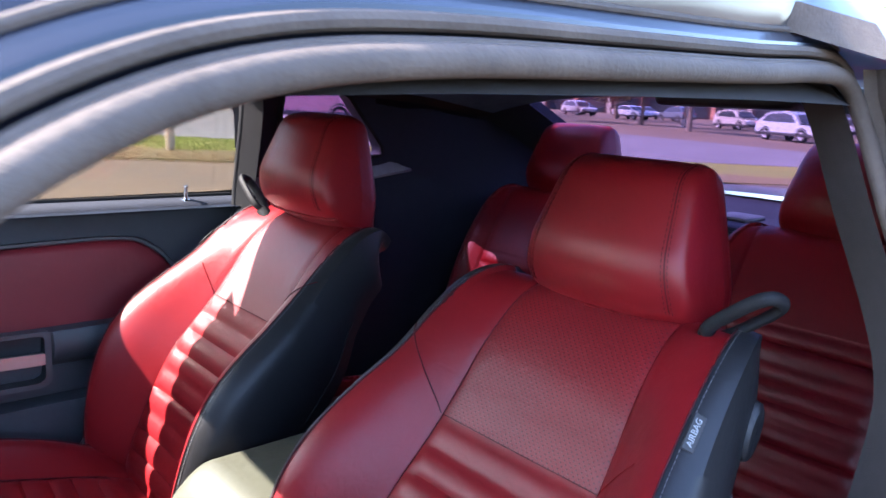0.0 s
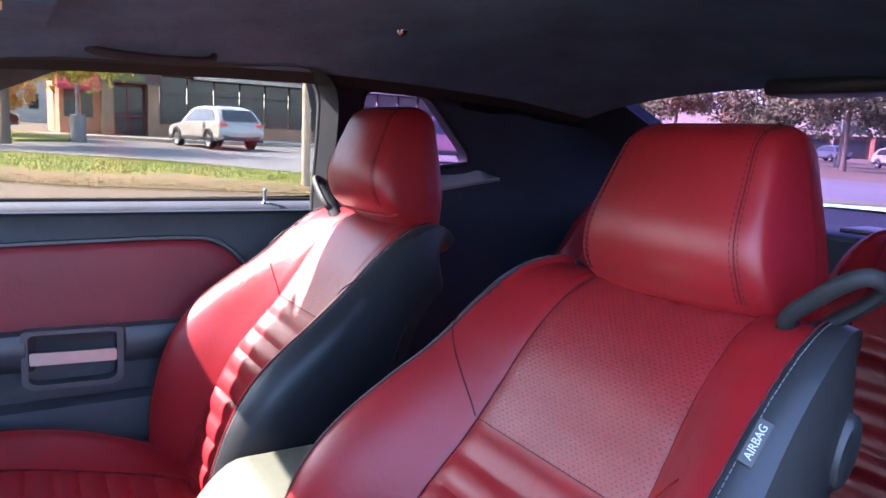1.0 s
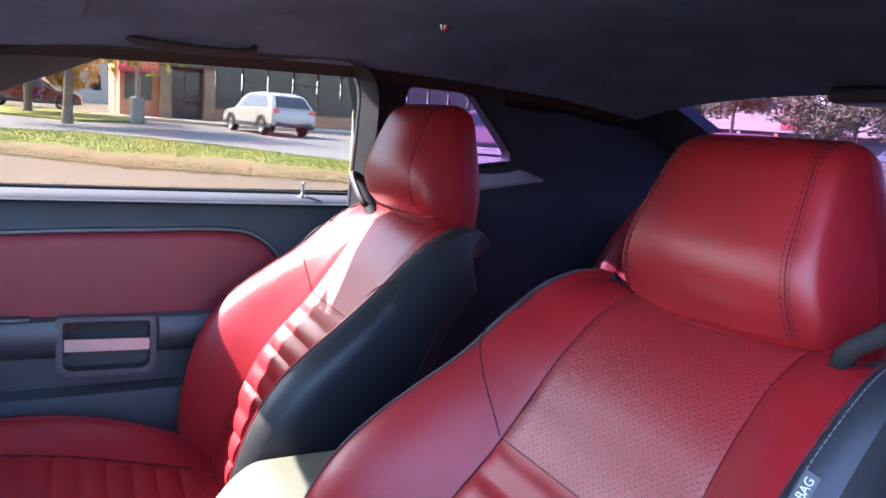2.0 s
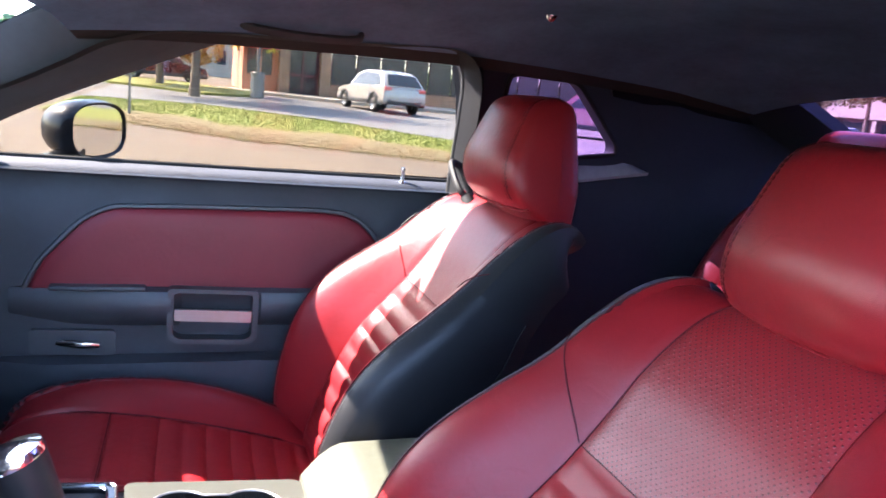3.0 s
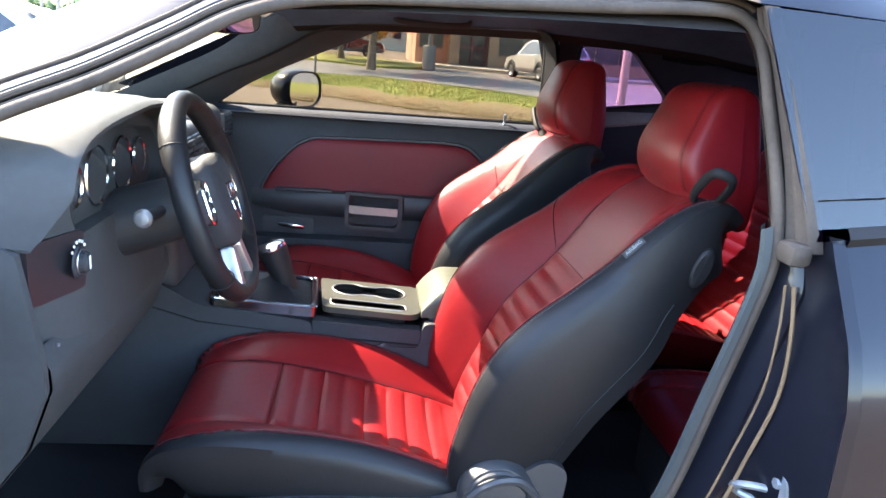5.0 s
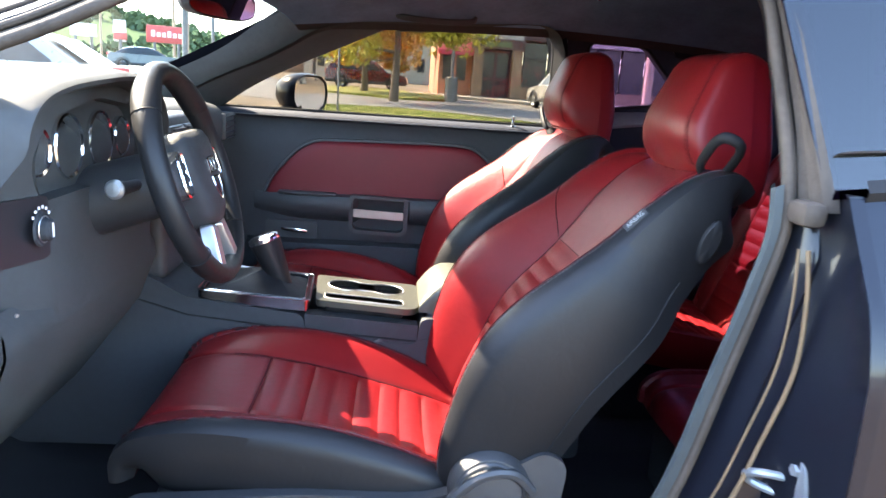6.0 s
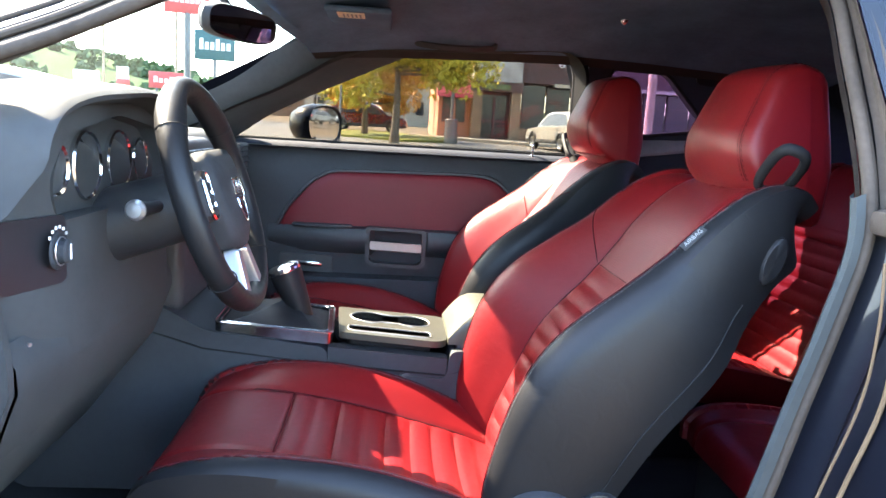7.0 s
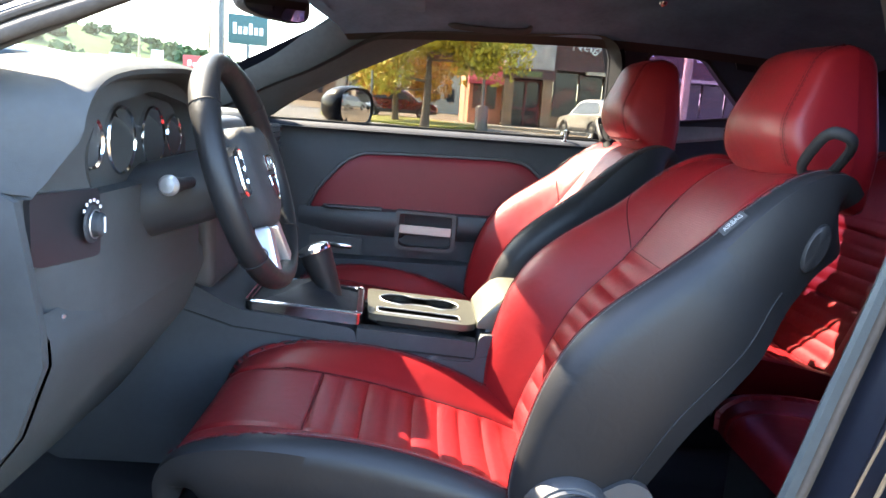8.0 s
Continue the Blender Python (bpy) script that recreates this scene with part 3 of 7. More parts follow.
    letters("lettering", "AIRBAG", 0.0098, m @ Matrix.Translation((0, 0, 0.0016)), M_TAGTXT, tag, 0.0003)
    return seat


seat_driver = front_seat(-0.37, -1, "red and black leather driver seat with a pleated insert, worn bolster", -0.026, 0.002)
seat_passenger = front_seat(0.395, 1, "red and black leather passenger seat, half in sunlight", 0.018, 0.028)


# ---------------- rear seats
def rear_seat(cx, label):
    seat = thing("bucket_seat", (cx, -0.70, FLOOR), label, "car seat", "rear seats")
    rb = [(-0.46, 0.50, 0.01, 0.23, 0.06), (-0.50, 0.60, 0.022, 0.235, 0.08), (-0.56, 0.75, 0.03, 0.24, 0.09), (-0.62, 0.90, 0.03, 0.238, 0.09),
          (-0.68, 1.02, 0.022, 0.225, 0.08), (-0.715, 1.075, 0.012, 0.20, 0.06), (-0.745, 1.09, 0.006, 0.17, 0.04)]
    rb = [(y - 0.38, z, b, w, t) for y, z, b, w, t in rb]
    sk, at, ps = pad(rb, 0.165, cx, split=0.66, pleats=11, pleat_h=0.008, edge_drop=0.8)
    part("backrest", ps["low"], M_RED, seat, "pleated red leather backrest")
    part("upper_panel", ps["up"], M_RED, seat)
    for a in ("bolster_a", "bolster_b", "side_a", "side_b"):
        part("bolster" if a[0] == "b" else "side_panel", ps[a], M_RED, seat)
    part("back_panel", ps["back"], M_PLASD, seat)
    part("shoulder", ps["lip"], M_RED, seat)
    bm = bmesh.new()
    rows = []
    for j in range(33):
        phi = (j - 16) / 16
        phi = math.copysign(1 - (1 - abs(phi)) ** 1.4, phi)
        rows.append([Vector((cx, -0.84, 0.025)) + Vector(headrest_point(k / 40, phi)) for k in range(40)])
    vv = grid(bm, rows, closed=True)
    bm.faces.new(vv[0])
    bm.faces.new(vv[-1])
    part("headrest", bm, M_RED, seat, sharp=60)
    rc = [(-0.49, 0.50, 0.01, 0.235, 0.06), (-0.42, 0.515, 0.02, 0.24, 0.08), (-0.30, 0.535, 0.025, 0.245, 0.09), (-0.18, 0.555, 0.02, 0.245, 0.09), (-0.08, 0.56, 0.012, 0.24, 0.08),
          (-0.03, 0.54, 0.006, 0.235, 0.05), (-0.02, 0.50, 0.004, 0.23, 0.03)]
    rc = [(y - 0.38, z, b, w, t) for y, z, b, w, t in rc]
    sk, at, pc = pad(rc, 0.165, cx, split=0.62, pleats=10, pleat_h=0.007, upright=False, edge_drop=0.8)
    part("cushion", pc["low"], M_RED, seat, "pleated red leather cushion")
    part("cushion_front", pc["up"], M_RED, seat)
    for a in ("bolster_a", "bolster_b", "side_a", "side_b", "lip"):
        part("cushion_edge", pc[a], M_RED, seat)
    pc["back"].free()
    bm = bmesh.new()
    box(bm, cx - 0.23, cx + 0.23, -0.86, -0.44, FLOOR, 0.47, 0.02)
    part("seat_base", bm, M_CARPET, seat)
    return seat


rear_seat(-0.38, "red leather rear seat behind the driver, in shade")
rear_seat(0.38, "red leather rear seat with a small sunlit patch")
# ---------------- steering wheel
def steering_wheel():
    root = thing("steering_wheel", (-0.405, 0.53, 0.993), "black leather steering wheel with silver spokes and a chrome emblem", "steering wheel")
    c = Vector((-0.408, 0.530, 0.996))
    X, U, N = Vector((1, 0, 0)), Vector((0, 0.314, 0.949)), Vector((0, -0.949, 0.314))
    P = lambda x, u, n: c + X * x + U * u + N * n
    m = Matrix(((*X, 0), (*U, 0), (*N, 0), (0, 0, 0, 1))).transposed()
    m.translation = c
    bm = bmesh.new()
    pts, rr = [], []
    for k in range(72):
        a = 2 * math.pi * k / 72
        pts.append(P(0.176 * math.cos(a), 0.176 * math.sin(a), 0))
        rr.append(0.0175 + 0.0025 * max(0, math.cos(4 * (a - math.pi / 4)) if math.sin(a) > 0 else 0))
    N_ = len(pts)
    rows = []
    for i, p in enumerate(pts):
        d = (p - c).normalized()
        rows.append([p + rr[i] * (math.cos(2 * math.pi * k / 12) * d + 1.15 * math.sin(2 * math.pi * k / 12) * N) for k in range(12)])
    rows.append(rows[0])
    grid(bm, rows, closed=True)
    bmesh.ops.remove_doubles(bm, verts=bm.verts, dist=1e-6)
    rim = part("rim", bm, M_BLKL, root, "black leather rim")
    st = bmesh.new()
    dashes(st, [P(0.1595 * math.cos(2 * math.pi * k / 90), 0.1595 * math.sin(2 * math.pi * k / 90), -0.004) for k in range(91)], 0.006, 0.004)
    part("stitching", st, M_THREAD, rim)
    for a in (38, 142, 222, 318):
        sm = bmesh.new()
        a = radians(a)
        d = X * math.cos(a) + U * math.sin(a)
        p = c + d * 0.176
        tube(sm, [p + 0.0193 * (math.cos(2 * math.pi * k / 16) * d + 1.15 * math.sin(2 * math.pi * k / 16) * N) for k in range(16)], 0.0012, 5, closed=True)
        part("rim_joint", sm, M_RUBBK, rim)
    # airbag pad
    bm = bmesh.new()
    rows = []
    ol = rounded([(-0.082, 0.052), (-0.066, 0.074), (0.066, 0.074), (0.082, 0.052), (0.080, -0.02), (0.052, -0.075), (0.02, -0.092), (-0.02, -0.092), (-0.052, -0.075), (-0.080, -0.02)], 0.03)
    for sc, h in ((1.0, -0.04), (1.0, 0.0), (0.985, 0.012), (0.94, 0.020), (0.8, 0.026), (0.5, 0.031), (0.1, 0.033)):
        rows.append([P(x * sc, u * sc, h) for x, u in ol])
    vv = grid(bm, rows, closed=True)
    bm.faces.new(vv[-1])
    pad_ = part("airbag_pad", bm, M_PLASD, root, "charcoal airbag pad")
    # emblem: plain chrome bars over a shield outline
    bm = bmesh.new()
    box(bm, -0.020, 0.020, 0.018, 0.023, 0.031, 0.0345, 0.001, 1, m)
    box(bm, -0.020, -0.015, -0.004, 0.023, 0.031, 0.0345, 0.001, 1, m)
    box(bm, 0.015, 0.020, -0.004, 0.023, 0.031, 0.0345, 0.001, 1, m)
    box(bm, -0.0025, 0.0025, -0.004, 0.023, 0.031, 0.0345, 0.001, 1, m)
    box(bm, -0.020, 0.020, -0.004, 0.000, 0.031, 0.0345, 0.001, 1, m)
    sh = [(-0.018, -0.012), (0.018, -0.012), (0.020, -0.026), (0.010, -0.044), (0, -0.050), (-0.010, -0.044), (-0.020, -0.026)]
    tube(bm, [P(x, u, 0.033) for x, u in sh], 0.0018, 6, closed=True)
    tube(bm, [P(-0.012, -0.018, 0.034), P(-0.004, -0.034, 0.034), P(0, -0.040, 0.034), P(0.004, -0.034, 0.034), P(0.012, -0.018, 0.034)], 0.0018, 6)
    part("emblem", bm, M_CHROME, pad_, "chrome emblem of bars and a shield")
    for sd in (1, -1):
        bm = bmesh.new()
        ol = rounded([(sd * 0.070, 0.050), (sd * 0.160, 0.030), (sd * 0.160, -0.020), (sd * 0.074, -0.034)], 0.014)
        rows = [[P(x, u, h) for x, u in ol] for h in (-0.022, 0.004)] + [[P(sd * 0.112 + (x - sd * 0.112) * 0.9, u * 0.85, 0.010) for x, u in ol]]
        vv = grid(bm, rows, closed=True)
        bm.faces.new(vv[-1])
        sp = part("spoke", bm, M_PLAS, root, "black side spoke with buttons")
        bm = bmesh.new()
        ring = rounded([(sd * 0.082, 0.046), (sd * 0.112, 0.036), (sd * 0.116, -0.016), (sd * 0.104, -0.030), (sd * 0.086, -0.028)], 0.012)
        tube(bm, [P(x, u, 0.013) for x, u in ring], 0.0032, 6, closed=True)
        part("button_bezel", bm, M_CHROME, sp, "satin silver button surround")
        for k in range(3):
            bm = bmesh.new()
            box(bm, sd * 0.098 - 0.009, sd * 0.098 + 0.009, 0.020 - 0.019 * k - 0.007, 0.020 - 0.019 * k + 0.007, 0.010, 0.017, 0.002, 2, m)
            part("button", bm, M_PLASD, sp)
        bm = bmesh.new()
        a, b = (sd * 0.026, -0.088), (sd * 0.052, -0.165)
        dx, du = b[0] - a[0], b[1] - a[1]
        L = math.hypot(dx, du)
        px, pu = -du / L * 0.013, dx / L * 0.013
        quad = rounded([(a[0] + px, a[1] + pu), (b[0] + px, b[1] + pu), (b[0] - px, b[1] - pu), (a[0] - px, a[1] - pu)], 0.006)
        rows = [[P(x, u, h) for x, u in quad] for h in (-0.010, 0.008)] + [[P((a[0] + b[0]) / 2 + (x - (a[0] + b[0]) / 2) * 0.9, (a[1] + b[1]) / 2 + (u - (a[1] + b[1]) / 2) * 0.92, 0.013) for x, u in quad]]
        vv = grid(bm, rows, closed=True)
        bm.faces.new(vv[-1])
        part("lower_spoke", bm, M_SATIN, root, "satin silver lower spoke")
    bm = bmesh.new()
    tube(bm, [P(0, 0, -0.02), P(0, 0, -0.24)], [0.055, 0.062], 20, flat=1.2)
    part("column_shroud", bm, M_PLAS, root, "black steering column shroud")
    bm = bmesh.new()
    tube(bm, [P(-0.05, 0.01, -0.075), P(-0.10, 0.012, -0.08), P(-0.135, 0.015, -0.085)], [0.009, 0.010, 0.015], 12)
    part("indicator_stalk", bm, M_PLAS, root, "black indicator stalk with a grey end")
    bm = bmesh.new()
    lathe(bm, [(0.0005, 0.006), (0.011, 0.005), (0.0155, 0.0), (0.0155, -0.004)], P(-0.136, 0.015, -0.085), P(-0.2, 0.02, -0.09) - P(-0.136, 0.015, -0.085), 20)
    part("stalk_cap", bm, M_SATIN, root)


steering_wheel()


# ---------------- dashboard
def dashboard():
    root = thing("dashboard", (0, 0.95, FLOOR), "charcoal moulded dashboard with four round gauges and air vents", "dashboard")
    prof = [(1.22, 1.035), (1.10, 1.062), (0.98, 1.080), (0.86, 1.090), (0.75, 1.086), (0.712, 1.068), (0.700, 1.03), (0.705, 0.97), (0.71, 0.90), (0.71, 0.84), (0.72, 0.80), (0.75, 0.74), (0.81, 0.64), (0.90, 0.52), (0.98, 0.44), (1.22, 0.40)]
    bm = bmesh.new()
    rows = []
    for i in range(41):
        x = -0.765 + 1.53 * i / 40
        e = abs(x) / 0.765
        back = 0.04 * e ** 6
        rows.append([Vector((x, y + back + (0.10 * max(0, e - 0.55) if z > 0.9 and y > 1.0 else 0), z - 0.03 * e ** 4)) for y, z in [tuple(crom(prof, k / 60)) for k in range(61)]])
    vv = grid(bm, rows)
    bm.faces.new(vv[0])
    bm.faces.new(vv[-1])
    part("dash_top", bm, M_PLASS, root, "grained charcoal dash body")
    # binnacle: face plate with the cluster opening, hood over it
    arc = [(-0.764, 0.985), (-0.762, 1.045), (-0.748, 1.085), (-0.705, 1.118), (-0.62, 1.136), (-0.48, 1.146), (-0.38, 1.149), (-0.29, 1.140), (-0.225, 1.112), (-0.190, 1.065), (-0.178, 1.00)]
    line = [tuple(crom(arc, k / 50)) for k in range(51)]
    bm = bmesh.new()
    rows = []
    for y, dz, k in ((0.682, -0.016, 0.97), (0.652, -0.010, 0.985), (0.638, -0.004, 1.0), (0.636, 0.003, 1.0), (0.644, 0.009, 1.0), (0.68, 0.014, 1.0), (0.76, 0.016, 0.995), (0.84, 0.006, 0.985), (0.93, -0.022, 0.97), (1.03, -0.068, 0.95)):
        rows.append([Vector((-0.43 + (x + 0.43) * k, y + 0.06 * max(0, (1.06 - z) / 0.08) * (1 if x < -0.6 else 0.3), z + dz * (1 if z > 1.0 else 0.3))) for x, z in line])
    grid(bm, rows)
    part("instrument_hood", bm, M_PLASS, root, "arched grained instrument hood")
    bm = bmesh.new()
    outl = [(x * 0.97 - 0.013, z - 0.014) for x, z in line] + [(-0.178, 0.80), (-0.35, 0.785), (-0.60, 0.785), (-0.755, 0.80)]
    hole = rounded([(-0.640, 0.975), (-0.655, 1.03), (-0.61, 1.088), (-0.42, 1.116), (-0.25, 1.096), (-0.195, 1.04), (-0.200, 0.975)], 0.03)
    tmp = bmesh.new()
    plate(tmp, outl, [hole], lambda x, z: 0.0, 0.02, cell=0.15)
    for v in tmp.verts:
        v.co = Vector((v.co.y, 0.680 + v.co.x + 0.05 * max(0.0, (-0.60 - v.co.y) / 0.16) ** 2, v.co.z))
    part("binnacle_face", tmp, M_PLASS, root, "black binnacle face")
    bm.free()
    bm = bmesh.new()
    GA = ((-0.592, 0.034), (-0.490, 0.048), (-0.362, 0.048), (-0.262, 0.034))
    GY, GZ = 0.708, 1.040
    inner = [(-0.42 + (x + 0.42) * 0.985, 1.03 + (z - 1.03) * 0.975) for x, z in hole]
    plate(bm, inner, [[(gx + gr * math.cos(2 * math.pi * k / 36), GZ + gr * math.sin(2 * math.pi * k / 36)) for k in range(36)] for gx, gr in GA], lambda x, z: 0.0, 0.004)
    for v in bm.verts:
        v.co = Vector((v.co.y, GY + v.co.x, v.co.z))
    part("gauge_panel", bm, M_PLASS, root, "dark gauge panel")
    bm = bmesh.new()
    grid(bm, [[Vector((x, 0.681, z)) for x, z in hole], [Vector((x, GY, z)) for x, z in inner]], closed=True)
    part("cluster_reveal", bm, M_PLASS, root)
    for gx, gr in GA:
        c = (gx, GY, GZ)
        ax = (0, -1, 0)
        bm = bmesh.new()
        lathe(bm, [(gr + 0.003, 0.0), (gr + 0.0035, 0.006), (gr + 0.0015, 0.009), (gr - 0.0015, 0.006), (gr - 0.003, -0.012)], c, ax, 44)
        g = part("gauge", bm, M_CHROME, root, "round gauge with a thin chrome ring")
        bm = bmesh.new()
        lathe(bm, [(gr - 0.003, -0.0118), (gr - 0.005, -0.026), (0.0005, -0.027)], c, ax, 32)
        part("dial", bm, M_GAUGE, g)
        bm = bmesh.new()
        for k in range(13):
            a = radians(225 - 270 * k / 12)
            d = Vector((math.cos(a), 0, math.sin(a)))
            p = Vector(c) + Vector((0, 0.0255, 0))
            tube(bm, [p + d * (gr - 0.014), p + d * (gr - 0.008)], 0.0006, 4)
        tagged(part("tick_mark", bm, M_WHITE, g), kind="stuff")
    # light switch on the outer fascia
    bm = bmesh.new()
    pl = rounded([(-0.735, 0.895), (-0.735, 0.985), (-0.625, 0.985), (-0.625, 0.895)], 0.012)
    face_y = lambda x: 0.676 + 0.05 * max(0.0, (-0.60 - x) / 0.16) ** 2
    vv = grid(bm, [[Vector((x, face_y(x) + d, z)) for x, z in pl] for d in (0.02, 0.0)], closed=True)
    bm.faces.new(vv[-1])
    part("switch_panel", bm, M_GAUGE, root, "black switch panel")
    sx, sy, sz = -0.650, 0.677, 0.940
    bm = bmesh.new()
    lathe(bm, [(0.0005, 0.016), (0.012, 0.016), (0.0155, 0.013), (0.0165, 0.004), (0.023, 0.003), (0.025, 0.0)], (sx, sy, sz), (0, -1, 0), 28)
    sw = part("light_switch", bm, M_PLASD, root, "round headlamp switch")
    bm = bmesh.new()
    box(bm, sx - 0.0015, sx + 0.0015, sy - 0.0175, sy - 0.0155, sz - 0.010, sz + 0.010)
    part("pointer", bm, M_WHITE, sw)
    bm = bmesh.new()
    lathe(bm, [(0.0175, 0.005), (0.0185, 0.006), (0.0195, 0.005)], (sx, sy, sz), (0, -1, 0), 28)
    part("switch_ring", bm, M_SATIN, sw)
    bm = bmesh.new()
    for k in range(6):
        a = radians(40 + 20 * k)
        box(bm, sx + 0.031 * math.cos(a) - 0.0016, sx + 0.031 * math.cos(a) + 0.0016, sy - 0.002, sy, sz + 0.031 * math.sin(a) - 0.002, sz + 0.031 * math.sin(a) + 0.002)
    tagged(part("switch_mark", bm, M_WHITE, sw), kind="stuff")
    # knee panel below the column
    bm = bmesh.new()
    rows = []
    for x in np.linspace(-0.755, -0.145, 9):
        rows.append([Vector((x, y, z)) for y, z in ((0.70, 0.84), (0.682, 0.815), (0.680, 0.785), (0.715, 0.69), (0.79, 0.59), (0.85, 0.51), (0.88, 0.48), (0.95, 0.48))])
    grid(bm, rows)
    part("knee_panel", bm, M_PLASS, root, "smooth charcoal knee panel")
    bm = bmesh.new()
    lathe(bm, [(0.0005, 0.010), (0.006, 0.009), (0.007, 0.0)], (-0.70, 0.700, 0.825), (0, -1, 0), 14)
    part("release_knob", bm, M_SATIN, root)
    # centre stack
    bm = bmesh.new()
    box(bm, -0.122, 0.130, 0.665, 0.80, 0.72, 1.072, 0.02, 3)
    stack = part("center_fascia", bm, M_PLAS, root, "black center fascia")
    bm = bmesh.new()
    box(bm, -0.095, 0.105, 0.660, 0.675, 0.86, 0.955, 0.006, 2)
    part("radio_panel", bm, M_GAUGE, stack)
    # vents
    def vent(x0, x1, y, z0, z1):
        bm = bmesh.new()
        box(bm, x0, x1, y - 0.006, y + 0.05, z0, z1, 0.006, 2)
        v = part("air_vent", bm, M_PLAS, root, "black slatted air vent")
        for k in range(5):
            b2 = bmesh.new()
            z = z0 + (z1 - z0) * (k + 0.5) / 5
            box(b2, x0 + 0.008, x1 - 0.008, y - 0.012, y - 0.005, z - 0.0025, z + 0.002, 0.001, 1)
            part("slat", b2, M_PLASD, v)
    vent(-0.10, 0.00, 0.663, 0.975, 1.050)
    vent(0.01, 0.11, 0.663, 0.975, 1.050)
    vent(0.60, 0.72, 0.705, 0.965, 1.045)
    # end panel towards the door and the kick panel below it
    bm = bmesh.new()
    outl = [(0.684, 0.83), (0.683, 0.785), (0.718, 0.69), (0.793, 0.59), (0.853, 0.51), (0.90, 0.47), (0.93, 0.40), (0.93, 0.29), (1.22, 0.29), (1.15, 1.0), (0.82, 1.04), (0.71, 0.98)]
    plate(bm, outl, [], lambda y, z: -0.772, 0.014)
    part("end_panel", bm, M_PLASS, root, "charcoal dash end panel")
    # glove box line
    bm = bmesh.new()
    box(bm, 0.20, 0.66, 0.700, 0.78, 0.68, 0.88, 0.015, 2)
    part("glove_box", bm, M_PLASD, root, "closed charcoal glove box")


dashboard()


# ---------------- center console
def console():
    root = thing("center_console", (-0.01, 0.3, FLOOR), "charcoal center console with a silver cup holder panel", "console")
    bm = bmesh.new()
    pl = [(1.15, 0.35), (1.15, 0.80), (0.80, 0.76), (0.70, 0.735), (0.62, 0.690), (0.368, 0.662), (0.366, 0.615), (0.117, 0.605), (0.112, 0.665), (-0.24, 0.665), (-0.27, 0.60), (-0.27, 0.35)]
    plate(bm, rounded(pl, 0.02), [], lambda y, z: -0.137 - 0.022 * min(1, max(0, (0.66 - z) / 0.3)), 0.246 + 0.02)
    bmesh.ops.recalc_face_normals(bm, faces=bm.faces)
    part("console_body", bm, M_PLASD, root)
    for x0, w in ((-0.1372, 0.036), (0.072, 0.037)):
        bm = bmesh.new()
        plate(bm, [(0.366, 0.664), (0.366, 0.60), (0.117, 0.59), (0.117, 0.648)], [], lambda y, z: x0, w)
        part("console_rail", bm, M_PLASD, root)
    for x in (-0.1385, 0.131):
        bm = bmesh.new()
        tube(bm, [(x, 0.78, 0.70), (x, 0.62, 0.652), (x, 0.37, 0.628), (x, 0.12, 0.612), (x, 0.06, 0.63), (x, 0.03, 0.66)], 0.002, 5)
        part("panel_gap", bm, M_RUBBK, root)
    # bezel round the cup holders: x across, y along, slope from front to back
    zt = lambda y: 0.668 + (y - 0.12) * 0.065
    def slab(outer, holes, dz0, dz1):
        b = bmesh.new()
        fl = bmesh.new()
        es = []
        for loop in [outer] + holes:
            vs = [fl.verts.new((x, y, 0)) for x, y in loop]
            es += [fl.edges.new((vs[i], vs[(i + 1) % len(vs)])) for i in range(len(vs))]
        bmesh.ops.triangle_fill(fl, use_beauty=True, edges=es)
        fl.verts.ensure_lookup_table()
        a = [b.verts.new((v.co.x, v.co.y, zt(v.co.y) + dz1)) for v in fl.verts]
        c = [b.verts.new((v.co.x, v.co.y, zt(v.co.y) + dz0)) for v in fl.verts]
        for f in fl.faces:
            ix = [v.index for v in f.verts]
            b.faces.new([a[i] for i in ix])
            b.faces.new([c[i] for i in reversed(ix)])
        for e in fl.edges:
            if len(e.link_faces) == 1:
                i, j = e.verts[0].index, e.verts[1].index
                b.faces.new((a[i], a[j], c[j], c[i]))
        fl.free()
        bmesh.ops.recalc_face_normals(b, faces=b.faces)
        return b
    circ = lambda cx, cy, r, n=28: [(cx + r * math.cos(2 * math.pi * k / n), cy + r * math.sin(2 * math.pi * k / n)) for k in range(n)]
    ol = rounded([(-0.118, 0.345), (0.092, 0.362), (0.094, 0.118), (0.06, 0.105), (-0.10, 0.118), (-0.120, 0.140)], 0.014)
    slot = rounded([(-0.098, 0.328), (-0.058, 0.330), (-0.058, 0.152), (-0.098, 0.150)], 0.012)
    # the two cups run together through a waist
    two = []
    c1, c2, r = (0.022, 0.286), (0.022, 0.192), 0.043
    for k in range(25):
        a = radians(-42 + 264 * k / 24)
        two.append((c1[0] + r * math.cos(a), c1[1] + r * math.sin(a)))
    for k in range(25):
        a = radians(138 + 264 * k / 24)
        two.append((c2[0] + r * math.cos(a), c2[1] + r * math.sin(a)))
    bez = part("cup_holder_panel", slab(ol, [slot, two], -0.004, 0.010), M_BEZEL, root, "satin warm grey cup holder panel")
    bm = bmesh.new()
    grid(bm, [[Vector((x, y, zt(y) + d)) for x, y in two] for d in (0.008, -0.012, -0.03)], closed=True)
    vv = [bm.verts.new((x, y, zt(y) - 0.0297)) for x, y in two]
    grid(bm, [[Vector((x, y, zt(y) + d)) for x, y in slot] for d in (0.008, -0.02)], closed=True)
    bm.faces.new(vv)
    bm.faces.new([bm.verts.new((x, y, zt(y) - 0.0197)) for x, y in slot])
    part("cup_well", bm, M_RUBBK, bez, "black rubber cup wells")
    bm = bmesh.new()
